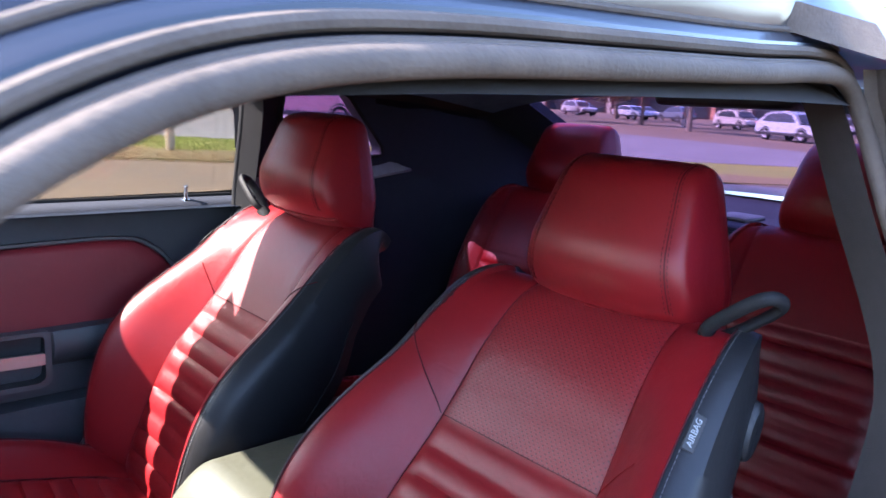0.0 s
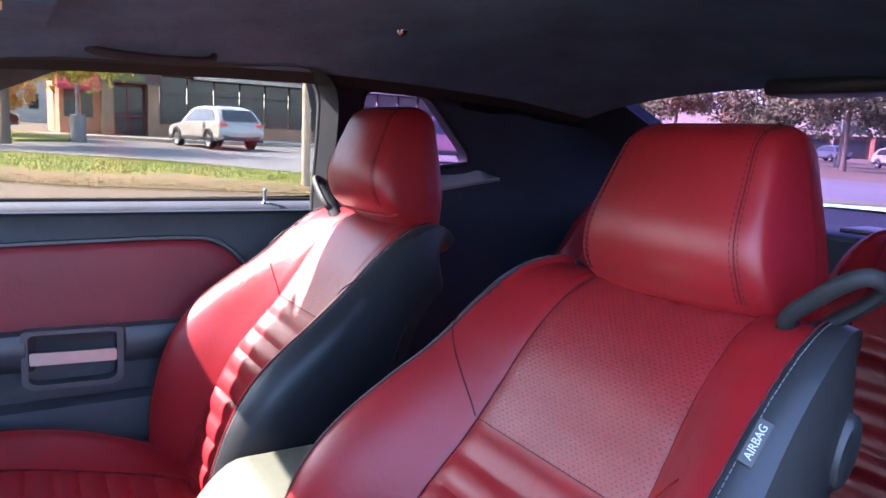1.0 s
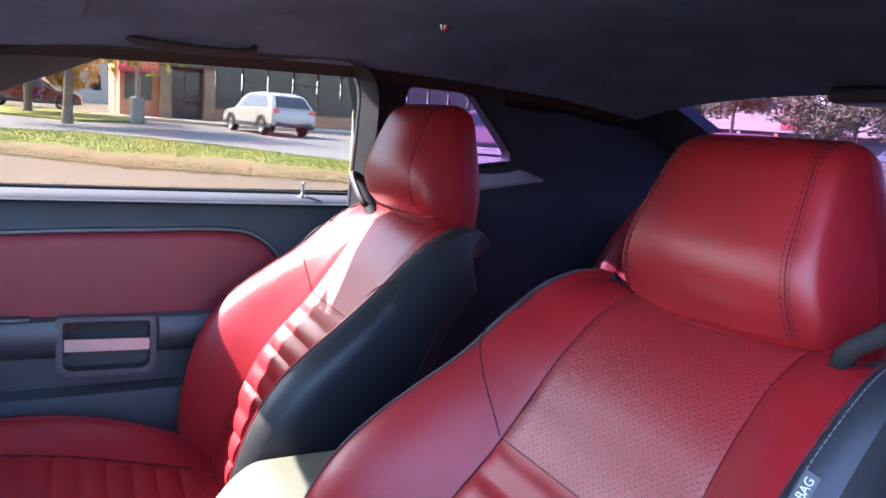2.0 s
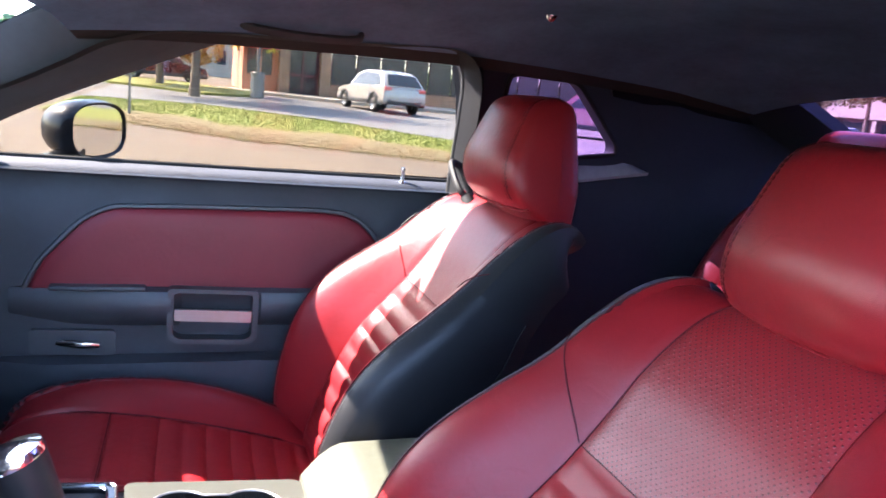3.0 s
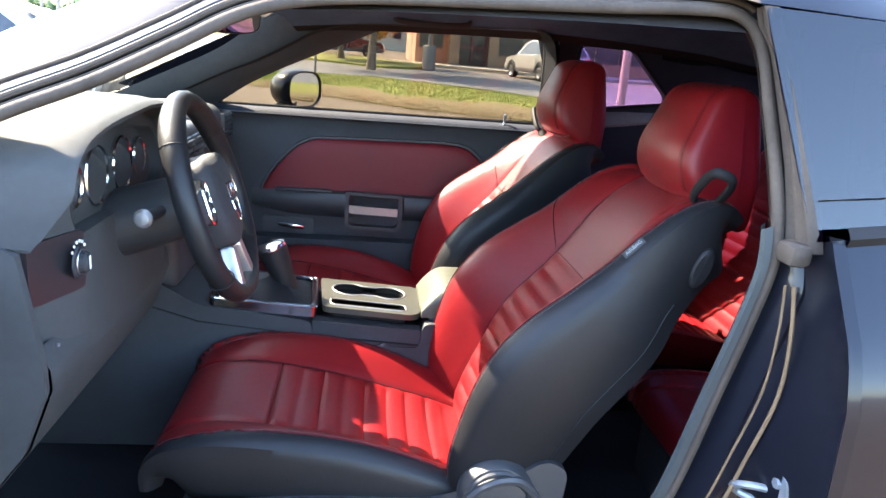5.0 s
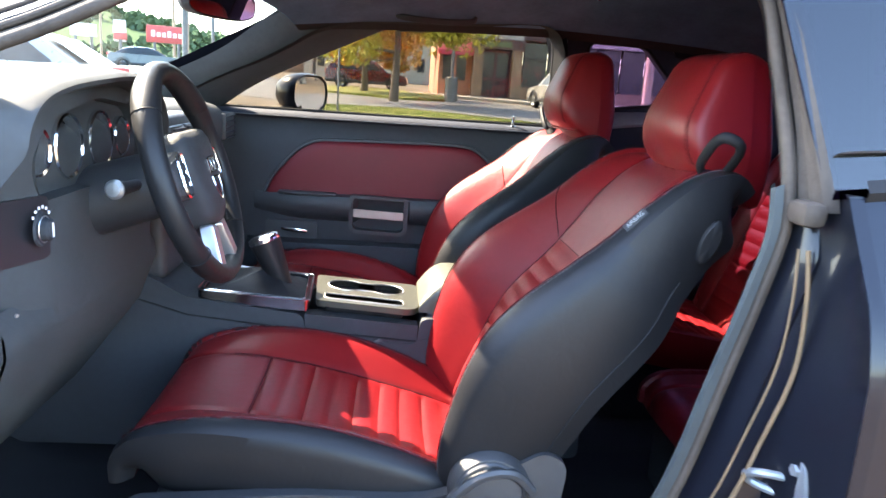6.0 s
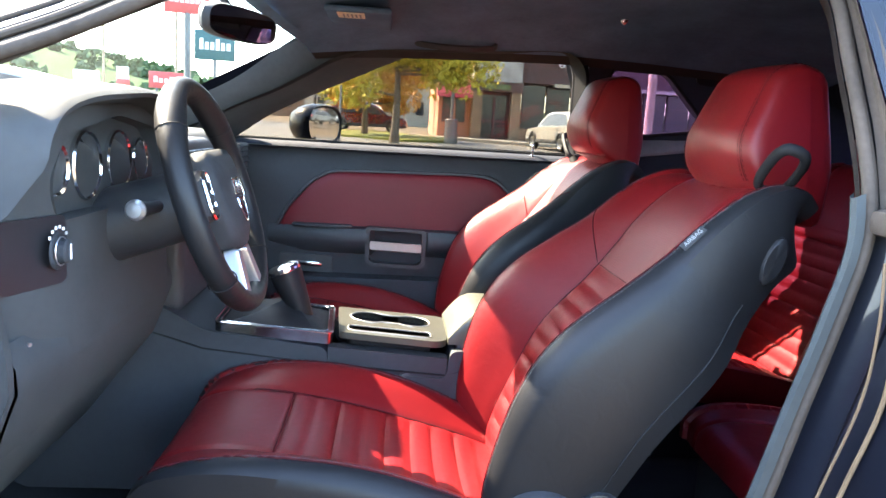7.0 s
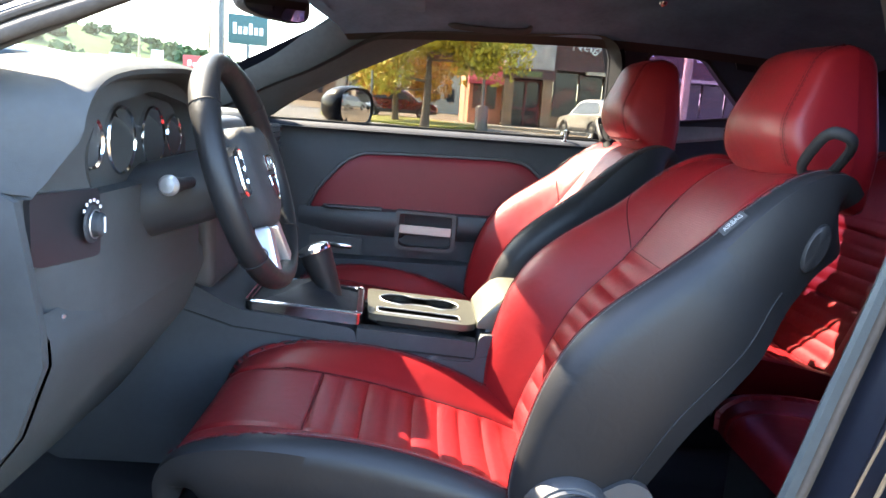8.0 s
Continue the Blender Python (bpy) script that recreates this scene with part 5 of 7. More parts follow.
for s in (1, -1):
    bm = bmesh.new()
    outl = [(-0.345, 0.30), (-0.345, 1.352), (-0.60, 1.37), (-0.90, 1.36), (-1.06, 1.33), (-1.30, 1.20), (-1.62, 1.06), (-1.62, 0.95), (-1.28, 0.95), (-1.28, 0.30)]
    plate(bm, outl, [rounded(QW, 0.025)], lambda y, z: s * trim_x(y, z), s * 0.012, cell=0.12)
    part("quarter_trim", bm, M_REAR, body, "dark molded rear quarter trim")
    bm = bmesh.new()
    q = rounded([(-0.372, 1.085), (-0.372, 1.372), (-0.66, 1.360), (-0.84, 1.205), (-0.88, 1.13)], 0.03)
    gx = [0.835, 0.735]
    if s < 0:
        q = rounded([(-0.351, 1.066), (-0.272, 1.374), (-0.66, 1.360), (-0.84, 1.205), (-0.88, 1.12)], 0.01)
        gx = [0.812, 0.714]
    plate(bm, q, [], lambda y, z: s * float(np.interp(z, [1.05, 1.38], gx)), s * 0.004)
    ob = part("quarter_window", bm, M_TINTQ if s > 0 else M_TINT, body, "purple-tinted quarter window")
    rq = rounded(QW, 0.025)
    if s > 0:
        bm = bmesh.new()
        tube(bm, [Vector((trim_x(y, z) - 0.002, y, z)) for y, z in rq], 0.006, 6, closed=True)
        part("window_gasket", bm, M_RUBBK, body)
    # reveal between trim and glass
    bm = bmesh.new()
    grid(bm, [[Vector((s * trim_x(y, z), y, z)) for y, z in rq], [Vector((s * (float(np.interp(z, [1.05, 1.38], gx)) - 0.003), y, z)) for y, z in rq]], closed=True)
    part("window_reveal", bm, M_REAR, body)
    # grey sill moulding sloping in from the glass below the quarter window
    bm = bmesh.new()
    rows = []
    for i in range(15):
        f = i / 14
        y = -0.365 - 0.495 * f
        hi = 1.128 + 0.040 * f
        lo = 1.058 + 0.064 * f ** 1.3
        w = min(1.0, (1 - f) / 0.12 + 0.05)
        xi = trim_x(y, lo)
        rows.append([Vector((s * (0.815 - 0.02 * f), y, lo + (hi - lo) * w)), Vector((s * (xi + 0.004), y, lo + (hi - lo) * w * 0.86)), Vector((s * (xi - 0.010), y, lo + (hi - lo) * w * 0.70)), Vector((s * (xi - 0.022), y, lo + 0.004)), Vector((s * (xi - 0.018), y, lo - 0.004)), Vector((s * (xi + 0.004), y, lo - 0.006))])
    grid(bm, rows)
    part("quarter_sill", bm, M_SILLG, body, "pale grey sill moulding under the quarter window")
    # outer frame round the quarter glass and C pillar skin
    bm = bmesh.new()
    rows = []
    for i in range(17):
        f = i / 16
        yb = -0.372 - 1.33 * f
        yt = -0.372 - 0.70 * f
        xb, zb = side_x(belt(yb), yb), belt(yb)
        xt, zt_ = rail_at(yt)
        rows.append([Vector((s * xb, yb, zb)).lerp(Vector((s * xt, yt, zt_)), k / 8) + Vector((s * 0.02 * math.sin(math.pi * k / 8), 0, 0)) for k in range(9)])
    b2 = bmesh.new()
    grid(b2, rows[6:])
    part("c_pillar", b2, M_PAINT, body, "black rear pillar")
    # sail panel beside the rear window, and the frame over the quarter glass
    last = rows[-1]
    b4 = bmesh.new()
    grid(b4, [[p, p.lerp(Vector((s * (0.60 - 0.05 * k / 8), -1.71 + 0.66 * k / 8, 1.070 + 0.285 * k / 8)), 0.5) + Vector((0, 0, 0.006)), Vector((s * (0.60 - 0.05 * k / 8), -1.71 + 0.66 * k / 8, 1.070 + 0.285 * k / 8))] for k, p in enumerate(last)])
    part("sail_panel", b4, M_PAINT, body)
    b5 = bmesh.new()
    fr = [r for r in reversed(RAIL[s]) if r[0].y > -0.165]
    start = fr[-1]
    for y, z, k in ((-0.265, 1.378, None), (-0.36, 1.374, None), (-0.50, 1.368, None), (-0.655, 1.361, 8.0), (-0.72, 1.308, 6.2), (-0.78, 1.257, 4.6), (-0.84, 1.205, 3.0), (-0.875, 1.13, 0.9), (-0.885, 1.10, 0.0)):
        g = Vector((s * float(np.interp(z, [1.05, 1.38], gx)), y, z))
        if k is None:
            x, zz = rail_at(y)
            q = Vector((s * x, y, zz + roof_rise(y)))
        else:
            i = min(7, int(k))
            q = rows[6][i].lerp(rows[6][i + 1], k - i)
        row = [g, g.lerp(q, 0.5) + Vector((s * 0.004, 0, 0.003)), q]
        if y == -0.265:
            # the rail widens gently on to the quarter glass
            for h in (0.25, 0.5, 0.75):
                fr.append([u.lerp(v, 0.5 - 0.5 * math.cos(math.pi * h)).lerp(u.lerp(v, h), 0.5) for u, v in zip(start, row)])
        fr.append(row)
    i = next(i for i, r in enumerate(fr) if r is start)
    grid(b5, fr[:i + 1])
    grid(b5, [r[1:] for r in fr[i:i + 5]])
    grid(b5, fr[i + 4:])
    bmesh.ops.remove_doubles(b5, verts=b5.verts, dist=0.0002)
    b6 = bmesh.new()
    grid(b6, [r[:2] for r in fr[i:i + 5]])
    part("corner_moulding", b6, M_RUBBER if s < 0 else M_RUBBK, body, "weathered grey corner moulding" if s < 0 else "")
    part("roof_rail", b5, M_PAINT, body, "blue-black painted roof rail", sharp=60)
    b3 = bmesh.new()
    grid(b3, [[r[0], r[0] + Vector((0, 0, 0.012)) + Vector((s * 0.006, 0, 0)), r[0] + Vector((-s * 0.004, 0, 0.026))] for r in rows[:7]])
    part("belt_moulding", b3, M_RUBBK, body)
    # B post outer strip and jamb
    bm = bmesh.new()
    rows = []
    for z in np.linspace(0.36, 1.075, 26):
        xo = side_x(z)
        pin = np.interp(z, [0.36, 0.46, 0.616, 0.82, 0.943, 1.02, 1.08], [0.0, -0.13, -0.217, -0.270, -0.298, -0.312, -0.312]) - 0.045
        xi = np.interp(z, [0.36, 0.9, 1.08], [0.775, 0.785, 0.79])
        rows.append([Vector((s * xi, pin, z)), Vector((s * (xi + 0.02), pin - 0.02, z)), Vector((s * (xi + 0.035), min(pin - 0.03, -0.33), z)), Vector((s * (xi + 0.6 * (xo - xi)), min(pin - 0.03, -0.352), z)), Vector((s * (xo - 0.014), -0.362, z)), Vector((s * (xo - 0.003), -0.355, z)), Vector((s * xo, -0.372, z))])
    grid(bm, rows)
    part("b_post_jamb", bm, M_PAINT, body, "glossy black door jamb")
    bm = bmesh.new()
    rows = []
    for k in range(13):
        z = 1.05 + 0.325 * k / 12
        xe, ye = float(np.interp(z, [1.06, 1.27, 1.37], [0.812, 0.748, 0.717])), float(np.interp(z, [1.06, 1.27, 1.37], [-0.350, -0.309, -0.273]))
        xi, yi = float(np.interp(z, [1.05, 1.15, 1.24, 1.315, 1.36], [0.778, 0.748, 0.712, 0.686, 0.676])), float(np.interp(z, [1.05, 1.15, 1.24, 1.315, 1.36], [-0.334, -0.330, -0.320, -0.308, -0.280]))
        a, b = Vector((s * xi, yi, z)), Vector((s * xe, ye, z))
        rows.append([a, a.lerp(b, 0.25) + Vector((0, -0.006, 0)), a.lerp(b, 0.42), a.lerp(b, 0.58), a.lerp(b, 0.75) + Vector((0, -0.006, 0)), b + Vector((0, 0.003, 0)), b + Vector((s * 0.003, -0.004, 0)), b + Vector((0, -0.02, 0))])
    grid(bm, rows)
    part("b_post_strip", bm, M_RUBBER if s < 0 else M_RUBBK, body, "ribbed grey post moulding" if s < 0 else "")
    if s < 0:
        bm = bmesh.new()
        box(bm, -0.822, -0.772, -0.352, -0.318, 1.030, 1.062, 0.010, 2)
        part("seal_corner", bm, M_RUBBER, body, "molded rubber seal corner")
        # two thin raised tan lines running down the jamb
        for dy, dx, r0 in ((-0.036, -0.027, 0.0018), (-0.054, -0.039, 0.0030)):
            bm = bmesh.new()
            tube(bm, smooth_path([(-0.786 + dx * 0.6, -0.312 + dy * 0.5, 1.00), (-0.785 + dx * 0.8, -0.305 + dy * 0.75, 0.93), (-0.783 + dx, -0.288 + dy, 0.84), (-0.780 + dx, -0.262 + dy, 0.74), (-0.777 + dx, -0.225 + dy, 0.63), (-0.772 + dx * 0.7, -0.165 + dy * 0.8, 0.52)], 6), r0, 6)
            part("jamb_line", bm, M_TANLINE, body, "thin tan line down the jamb")
        lip = smooth_path([p for p in AP[15:22]], 6)
        bm = bmesh.new()
        rows = []
        for i, p in enumerate(lip):
            p = Vector(p)
            inn = Vector((0, 0.30, 0.75)) - Vector((0, p.y, p.z))
            inn.normalize()
            rows.append([p + inn * 0.002 + Vector((0.010, 0, 0)), p + inn * 0.012 + Vector((0.004, 0, 0)), p + inn * 0.016 + Vector((-0.004, 0, 0)), p + inn * 0.012 + Vector((-0.010, 0, 0)), p + inn * 0.001 + Vector((-0.012, 0, 0))])
        grid(bm, rows)
        part("pillar_lip", bm, M_LIP, body, "grey vinyl lip of the door seal")

for s in (1, -1):
    bm = bmesh.new()
    rows = []
    for i in range(13):
        f = i / 12
        a = Vector((s * (trim_x(-1.0, 1.34) + 0.01), -0.92, 1.375)).lerp(Vector((s * 0.70, -1.66, 1.06)), f)
        b = Vector((s * 0.505, -1.035, 1.362)).lerp(Vector((s * 0.545, -1.72, 1.075)), f)
        rows.append([a + Vector((0, 0, -0.01)), a.lerp(b, 0.35) + Vector((-s * 0.012, 0.02, -0.006)), a.lerp(b, 0.7) + Vector((-s * 0.010, 0.02, -0.006)), b, b + Vector((s * 0.004, -0.03, 0.02))])
    grid(bm, rows)
    part("c_pillar_trim", bm, M_REAR, body, "dark rear pillar trim")

# striker on the driver's jamb
st = thing("door_striker", (-0.85, -0.352, 0.71), "zinc plated door striker on the black jamb", "striker")
bm = bmesh.new()
pl = rounded([(-0.875, 0.735), (-0.835, 0.740), (-0.825, 0.695), (-0.832, 0.650), (-0.872, 0.645), (-0.885, 0.69)], 0.012)
vv = grid(bm, [[Vector((x, y, z)) for x, z in pl] for y in (-0.356, -0.346)], closed=True)
bm.faces.new(vv[-1])
tube(bm, smooth_path([(-0.842, -0.345, 0.70), (-0.835, -0.315, 0.702), (-0.815, -0.305, 0.69), (-0.812, -0.318, 0.675), (-0.836, -0.345, 0.672)], 5), 0.006, 8)
for z in (0.72, 0.662):
    lathe(bm, [(0.0005, 0.006), (0.008, 0.006), (0.009, 0.0)], (-0.858, -0.347, z), (0, 1, 0), 6)
part("striker_plate", bm, M_STEEL, st)

# boot shelf behind the rear seats, with its brake lamp
bm = bmesh.new()
rows = []
for i in range(9):
    y = -1.20 - 0.56 * i / 8
    rows.append([Vector((0.66 * k / 8, y, 1.050 + 0.035 * max(0, i - 5) / 3)) for k in range(-8, 9)])
grid(bm, rows)
part("parcel_shelf", bm, M_REAR, body, "dark parcel shelf")
bm = bmesh.new()
box(bm, -0.66, 0.66, -1.26, -1.205, 0.30, 1.062, 0.01)
part("rear_bulkhead", bm, M_REAR, body)
bm = bmesh.new()
box(bm, -0.30, 0.020, -1.11, -0.99, 1.345, 1.378, 0.014, 3)
part("brake_lamp_housing", bm, M_PLAS, body, "black high brake lamp housing")
for x0 in (-0.30, -0.05, 0.2):
    bm = bmesh.new()
    box(bm, x0, x0 + 0.10, -1.50, -1.38, 1.048, 1.062, 0.006)
    part("shelf_grille", bm, M_PLAS, body)


# ---------------- doors (built in place for the passenger side, s = 1)
def car_door(s, m=None, label=""):
    """All in world metres for a closed door; m turns the finished door about its hinge."""
    hinge = Vector((s * 0.86, 0.985, 0.30))
    root = part("car_door", side_skin(s, -0.36, 0.978), M_PAINT, None, label)
    root.data.transform(Matrix.Translation(-hinge))
    root.parent = body
    root.location = hinge
    X = lambda v: s * v
    # outer skin
    bm = bmesh.new()
    fx = lambda y, z: X(np.interp(z, [0.36, 0.5, 0.7, 0.95, 1.02, 1.05], [0.745, 0.742, 0.756, 0.768, 0.785, 0.806]))
    outl = rounded([(0.96, 0.42), (0.955, 1.046), (-0.345, 1.046), (-0.335, 0.80), (-0.25, 0.55), (-0.17, 0.42)], 0.03)
    plate(bm, outl, [], fx, X(0.012), cell=0.10)
    part("inner_panel", bm, M_PLASD, root, "charcoal inner door panel")
    # end faces between the skins
    bm = bmesh.new()
    ring = [(0.965, 0.30), (0.965, 1.04), (-0.35, 1.04), (-0.345, 0.80), (-0.345, 0.30)]
    grid(bm, [[Vector((X(0.75), y, z)) for y, z in ring], [Vector((X(side_x(z) - 0.004), y, z)) for y, z in ring]], closed=True)
    part("door_edge", bm, M_PAINT, root)
    # sill strip under the glass
    bm = bmesh.new()
    rows = []
    for i in range(30):
        y = 0.90 - 1.245 * i / 29
        rows.append([Vector((X(x), y, z)) for x, z in ((0.786, 1.030), (0.794, 1.044), (0.812, 1.052), (0.838, 1.056), (0.840, 1.040))])
    grid(bm, rows)
    part("window_ledge", bm, M_REAR, root, "dark grey window ledge")
    bm = bmesh.new()
    tube(bm, [(X(0.842), 0.90 - 1.24 * i / 29, 1.059) for i in range(30)], 0.005, 6)
    part("glass_wiper", bm, M_RUBBK, root)
    bm = bmesh.new()
    lathe(bm, [(0.012, 0.0), (0.011, 0.004), (0.0055, 0.006), (0.005, 0.030), (0.0065, 0.033), (0.006, 0.038), (0.0005, 0.040)], (X(0.818), -0.212, 1.049), (0, 0, 1), 16)
    part("lock_pin", bm, M_CHROME, root, "chrome lock pin")
    # red insert
    bm = bmesh.new()
    red = rounded([(0.625, 0.745), (0.580, 0.845), (0.500, 0.935), (0.445, 0.966), (0.30, 0.971), (0.0, 0.976), (-0.075, 0.970), (-0.125, 0.935), (-0.205, 0.830), (-0.22, 0.775), (0.2, 0.765)], 0.03)
    pts = [Vector((0, y, z)) for y, z in red]
    cy, cz = 0.2, 0.86
    rows = []
    for k, (sc, d) in enumerate(((1.0, 0.004), (0.992, -0.004), (0.965, -0.009), (0.85, -0.011), (0.5, -0.012), (0.05, -0.012))):
        rows.append([Vector((fx(cy + (y - cy) * sc, cz + (z - cz) * sc) + X(d), cy + (y - cy) * sc, cz + (z - cz) * sc)) for y, z in red])
    vv = grid(bm, rows, closed=True)
    bm.faces.new(vv[-1])
    part("door_insert", bm, M_REDV, root, "red leather door insert", sharp=60)
    bm = bmesh.new()
    tube(bm, [Vector((fx(y, z) - X(0.002), cy + (y - cy) * 1.012, cz + (z - cz) * 1.03)) for y, z in red], 0.006, 6, closed=True)
    part("insert_piping", bm, M_PLAS, root)
    # armrest
    bm = bmesh.new()
    rows = []
    for i in range(41):
        y = 0.64 - 0.86 * i / 40
        e = min(1, i / 13 + 0.05, (40 - i) / 5 + 0.15) ** 0.7
        x1 = 0.758 - 0.040 * e
        cup = 1.0 if 0.135 < y < 0.315 else 0.0
        rows.append([Vector((X(0.768), y, 0.795)), Vector((X(x1 + 0.03), y, 0.796)), Vector((X(x1 + 0.008), y, 0.790)), Vector((X(x1 + 0.022 * cup), y, 0.775)), Vector((X(x1 - 0.002 + 0.030 * cup), y, 0.755)), Vector((X(x1 + 0.004 + 0.030 * cup), y, 0.735)), Vector((X(x1 + 0.018 + 0.02 * cup), y, 0.716)), Vector((X(0.762), y, 0.700))])
    grid(bm, rows)
    arm = part("armrest", bm, M_PLAS, root, "black armrest with a recessed pull cup")
    bm = bmesh.new()
    pl = [(0.31, 0.755), (0.145, 0.750), (0.145, 0.724), (0.31, 0.729)]
    plate(bm, rounded(pl, 0.004), [], lambda y, z: X(0.709), X(0.010))
    part("pull_handle", bm, M_SATIND, root, "brushed silver pull handle")
    bm = bmesh.new()
    cupo = rounded([(0.325, 0.800), (0.130, 0.795), (0.130, 0.680), (0.150, 0.668), (0.305, 0.672), (0.325, 0.685)], 0.012)
    cupi = rounded([(0.312, 0.790), (0.143, 0.786), (0.143, 0.690), (0.158, 0.680), (0.298, 0.683), (0.312, 0.692)], 0.010)
    plate(bm, cupo, [cupi], lambda y, z: X(0.719), X(0.045))
    part("pull_cup", bm, M_PLAS, root)
    bm = bmesh.new()
    plate(bm, rounded([(0.60, 0.700), (0.43, 0.697), (0.43, 0.640), (0.60, 0.645)], 0.012), [], lambda y, z: X(0.742), X(0.01))
    cup = part("release_cup", bm, M_PLAS, root)
    bm = bmesh.new()
    tube(bm, smooth_path([(X(0.728), 0.462, 0.668), (X(0.722), 0.50, 0.672), (X(0.728), 0.545, 0.676)], 4), [0.006, 0.007, 0.0075, 0.008, 0.008, 0.008, 0.008, 0.0075, 0.006], 8, flat=0.6)
    part("release_lever", bm, M_CHROME, root, "chrome door release lever")
    bm = bmesh.new()
    box(bm, min(X(0.724), X(0.756)), max(X(0.724), X(0.756)), 0.37, 0.56, 0.791, 0.801, 0.004)
    part("window_switch_panel", bm, M_PLAS, root)
    # map pocket
    bm = bmesh.new()
    rows = []
    for i in range(21):
        y = 0.66 - 0.80 * i / 20
        e = min(1, min(i, 20 - i) / 3 + 0.2)
        rows.append([Vector((X(0.75), y, 0.64)), Vector((X(0.745 - 0.035 * e), y, 0.632)), Vector((X(0.742 - 0.042 * e), y, 0.60)), Vector((X(0.742 - 0.040 * e), y, 0.52)), Vector((X(0.745 - 0.02 * e), y, 0.47)), Vector((X(0.75), y, 0.45))])
    grid(bm, rows)
    part("map_pocket", bm, M_PLASD, root, "charcoal map pocket")
    bm = bmesh.new()
    tube(bm, [(X(0.733), 0.93 - 1.06 * i / 20, 0.475 - 0.02 * i / 20) for i in range(21)], 0.007, 6)
    part("kick_strip", bm, M_SATIN, root, "thin grey kick strip")
    # glass
    if s > 0:
        bm = bmesh.new()
        g = [(0.80, 1.05), (0.70, 1.105), (0.55, 1.205), (0.38, 1.30), (0.24, 1.362), (-0.36, 1.372), (-0.385, 1.06), (-0.385, 1.03)]
        plate(bm, g, [], lambda y, z: X(np.interp(z, [1.03, 1.38], [0.848, 0.735])), X(0.004))
        gl = part("door_glass", bm, M_GLASS, root, "clear raised door window")
        gl.visible_shadow = False
        bm = bmesh.new()
        tube(bm, [(X(np.interp(z, [1.03, 1.38], [0.845, 0.732])), -0.372, z) for z in np.linspace(1.05, 1.36, 12)], 0.005, 6)
        part("glass_edge_seal", bm, M_RUBBK, root)
    # outside mirror
    bm = bmesh.new()
    mc = Vector((X(0.985), 0.520, 1.112))
    turn = Matrix.Rotation(radians(-s * 27), 4, 'Z')
    rows = []
    for i in range(13):
        f = i / 12
        y = 0.545 + 0.125 * f
        sc = math.sqrt(max(0.0, 1 - (max(0, f - 0.12) / 0.88) ** 2.2)) * (0.93 + 0.07 * min(1, f / 0.12))
        r = []
        for k in range(32):
            a = 2 * math.pi * k / 32
            c, sn = math.cos(a), math.sin(a)
            r.append(mc + turn @ Vector((0.112 * sc * math.copysign(abs(c) ** 0.75, c), y - 0.585, 0.070 * sc * math.copysign(abs(sn) ** 0.75, sn))))
        rows.append(r)
    rows.insert(0, [mc + turn @ Vector((0.096 * math.copysign(abs(math.cos(2 * math.pi * k / 32)) ** 0.75, math.cos(2 * math.pi * k / 32)), -0.030, 0.058 * math.copysign(abs(math.sin(2 * math.pi * k / 32)) ** 0.75, math.sin(2 * math.pi * k / 32)))) for k in range(32)])
    vv = grid(bm, rows, closed=True)
    bm.faces.new(vv[-1])
    mir = part("outside_mirror", bm, M_PAINT, root, "glossy black outside mirror", sharp=60)
    bm = bmesh.new()
    ring = []
    for k in range(32):
        a = 2 * math.pi * k / 32
        c, sn = math.cos(a), math.sin(a)
        ring.append(mc + turn @ Vector((0.097 * math.copysign(abs(c) ** 0.75, c), -0.034, 0.0585 * math.copysign(abs(sn) ** 0.75, sn))))
    bm.faces.new([bm.verts.new(p) for p in ring])
    part("mirror_pane", bm, M_MIRROR, root, "mirror pane", smooth=False)
    bm = bmesh.new()
    tube(bm, smooth_path([mc + Vector((-s * 0.05, 0.02, -0.045)), mc + Vector((-s * 0.10, 0.05, -0.07)), Vector((X(0.86), 0.66, 1.030))], 5), 0.022, 10, flat=1.4)
    part("mirror_foot", bm, M_PAINT, root)
    if m is not None:
        root.matrix_basis = m
    return root


car_door(1, None, "closed black passenger door with a red leather insert")
HD = Vector((-0.86, 0.985, 0.30))
car_door(-1, Matrix.Translation(HD) @ Matrix.Rotation(radians(-66), 4, 'Z'), "black driver door swung wide open, red leather insert")

# ---------------- fittings
mir = thing("rear_view_mirror", (0.03, 0.60, 1.36), "black rear view mirror under the windscreen header", "mirror")
bm = bmesh.new()
mm = pose(0.04, 0.590, 1.318, 5, 0, -25)
rows = []
for h, sc in ((0.012, 0.93), (0.0, 1.0), (-0.012, 0.98), (-0.030, 0.80), (-0.038, 0.4)):
    rows.append([mm @ Vector((0.125 * sc * math.copysign(abs(math.cos(2 * math.pi * k / 28)) ** 0.6, math.cos(2 * math.pi * k / 28)), -h, 0.036 * sc * math.copysign(abs(math.sin(2 * math.pi * k / 28)) ** 0.6, math.sin(2 * math.pi * k / 28)))) for k in range(28)])
vv = grid(bm, rows, closed=True)
bm.faces.new(vv[-1])
shell = part("mirror_shell", bm, M_PLAS, mir)
bm = bmesh.new()
bm.faces.new([bm.verts.new(mm @ Vector((0.113 * math.copysign(abs(math.cos(2 * math.pi * k / 28)) ** 0.6, math.cos(2 * math.pi * k / 28)), -0.0118, 0.031 * math.copysign(abs(math.sin(2 * math.pi * k / 28)) ** 0.6, math.sin(2 * math.pi * k / 28))))) for k in range(28)])
part("mirror_pane", bm, M_MIRROR, mir, smooth=False)
bm = bmesh.new()
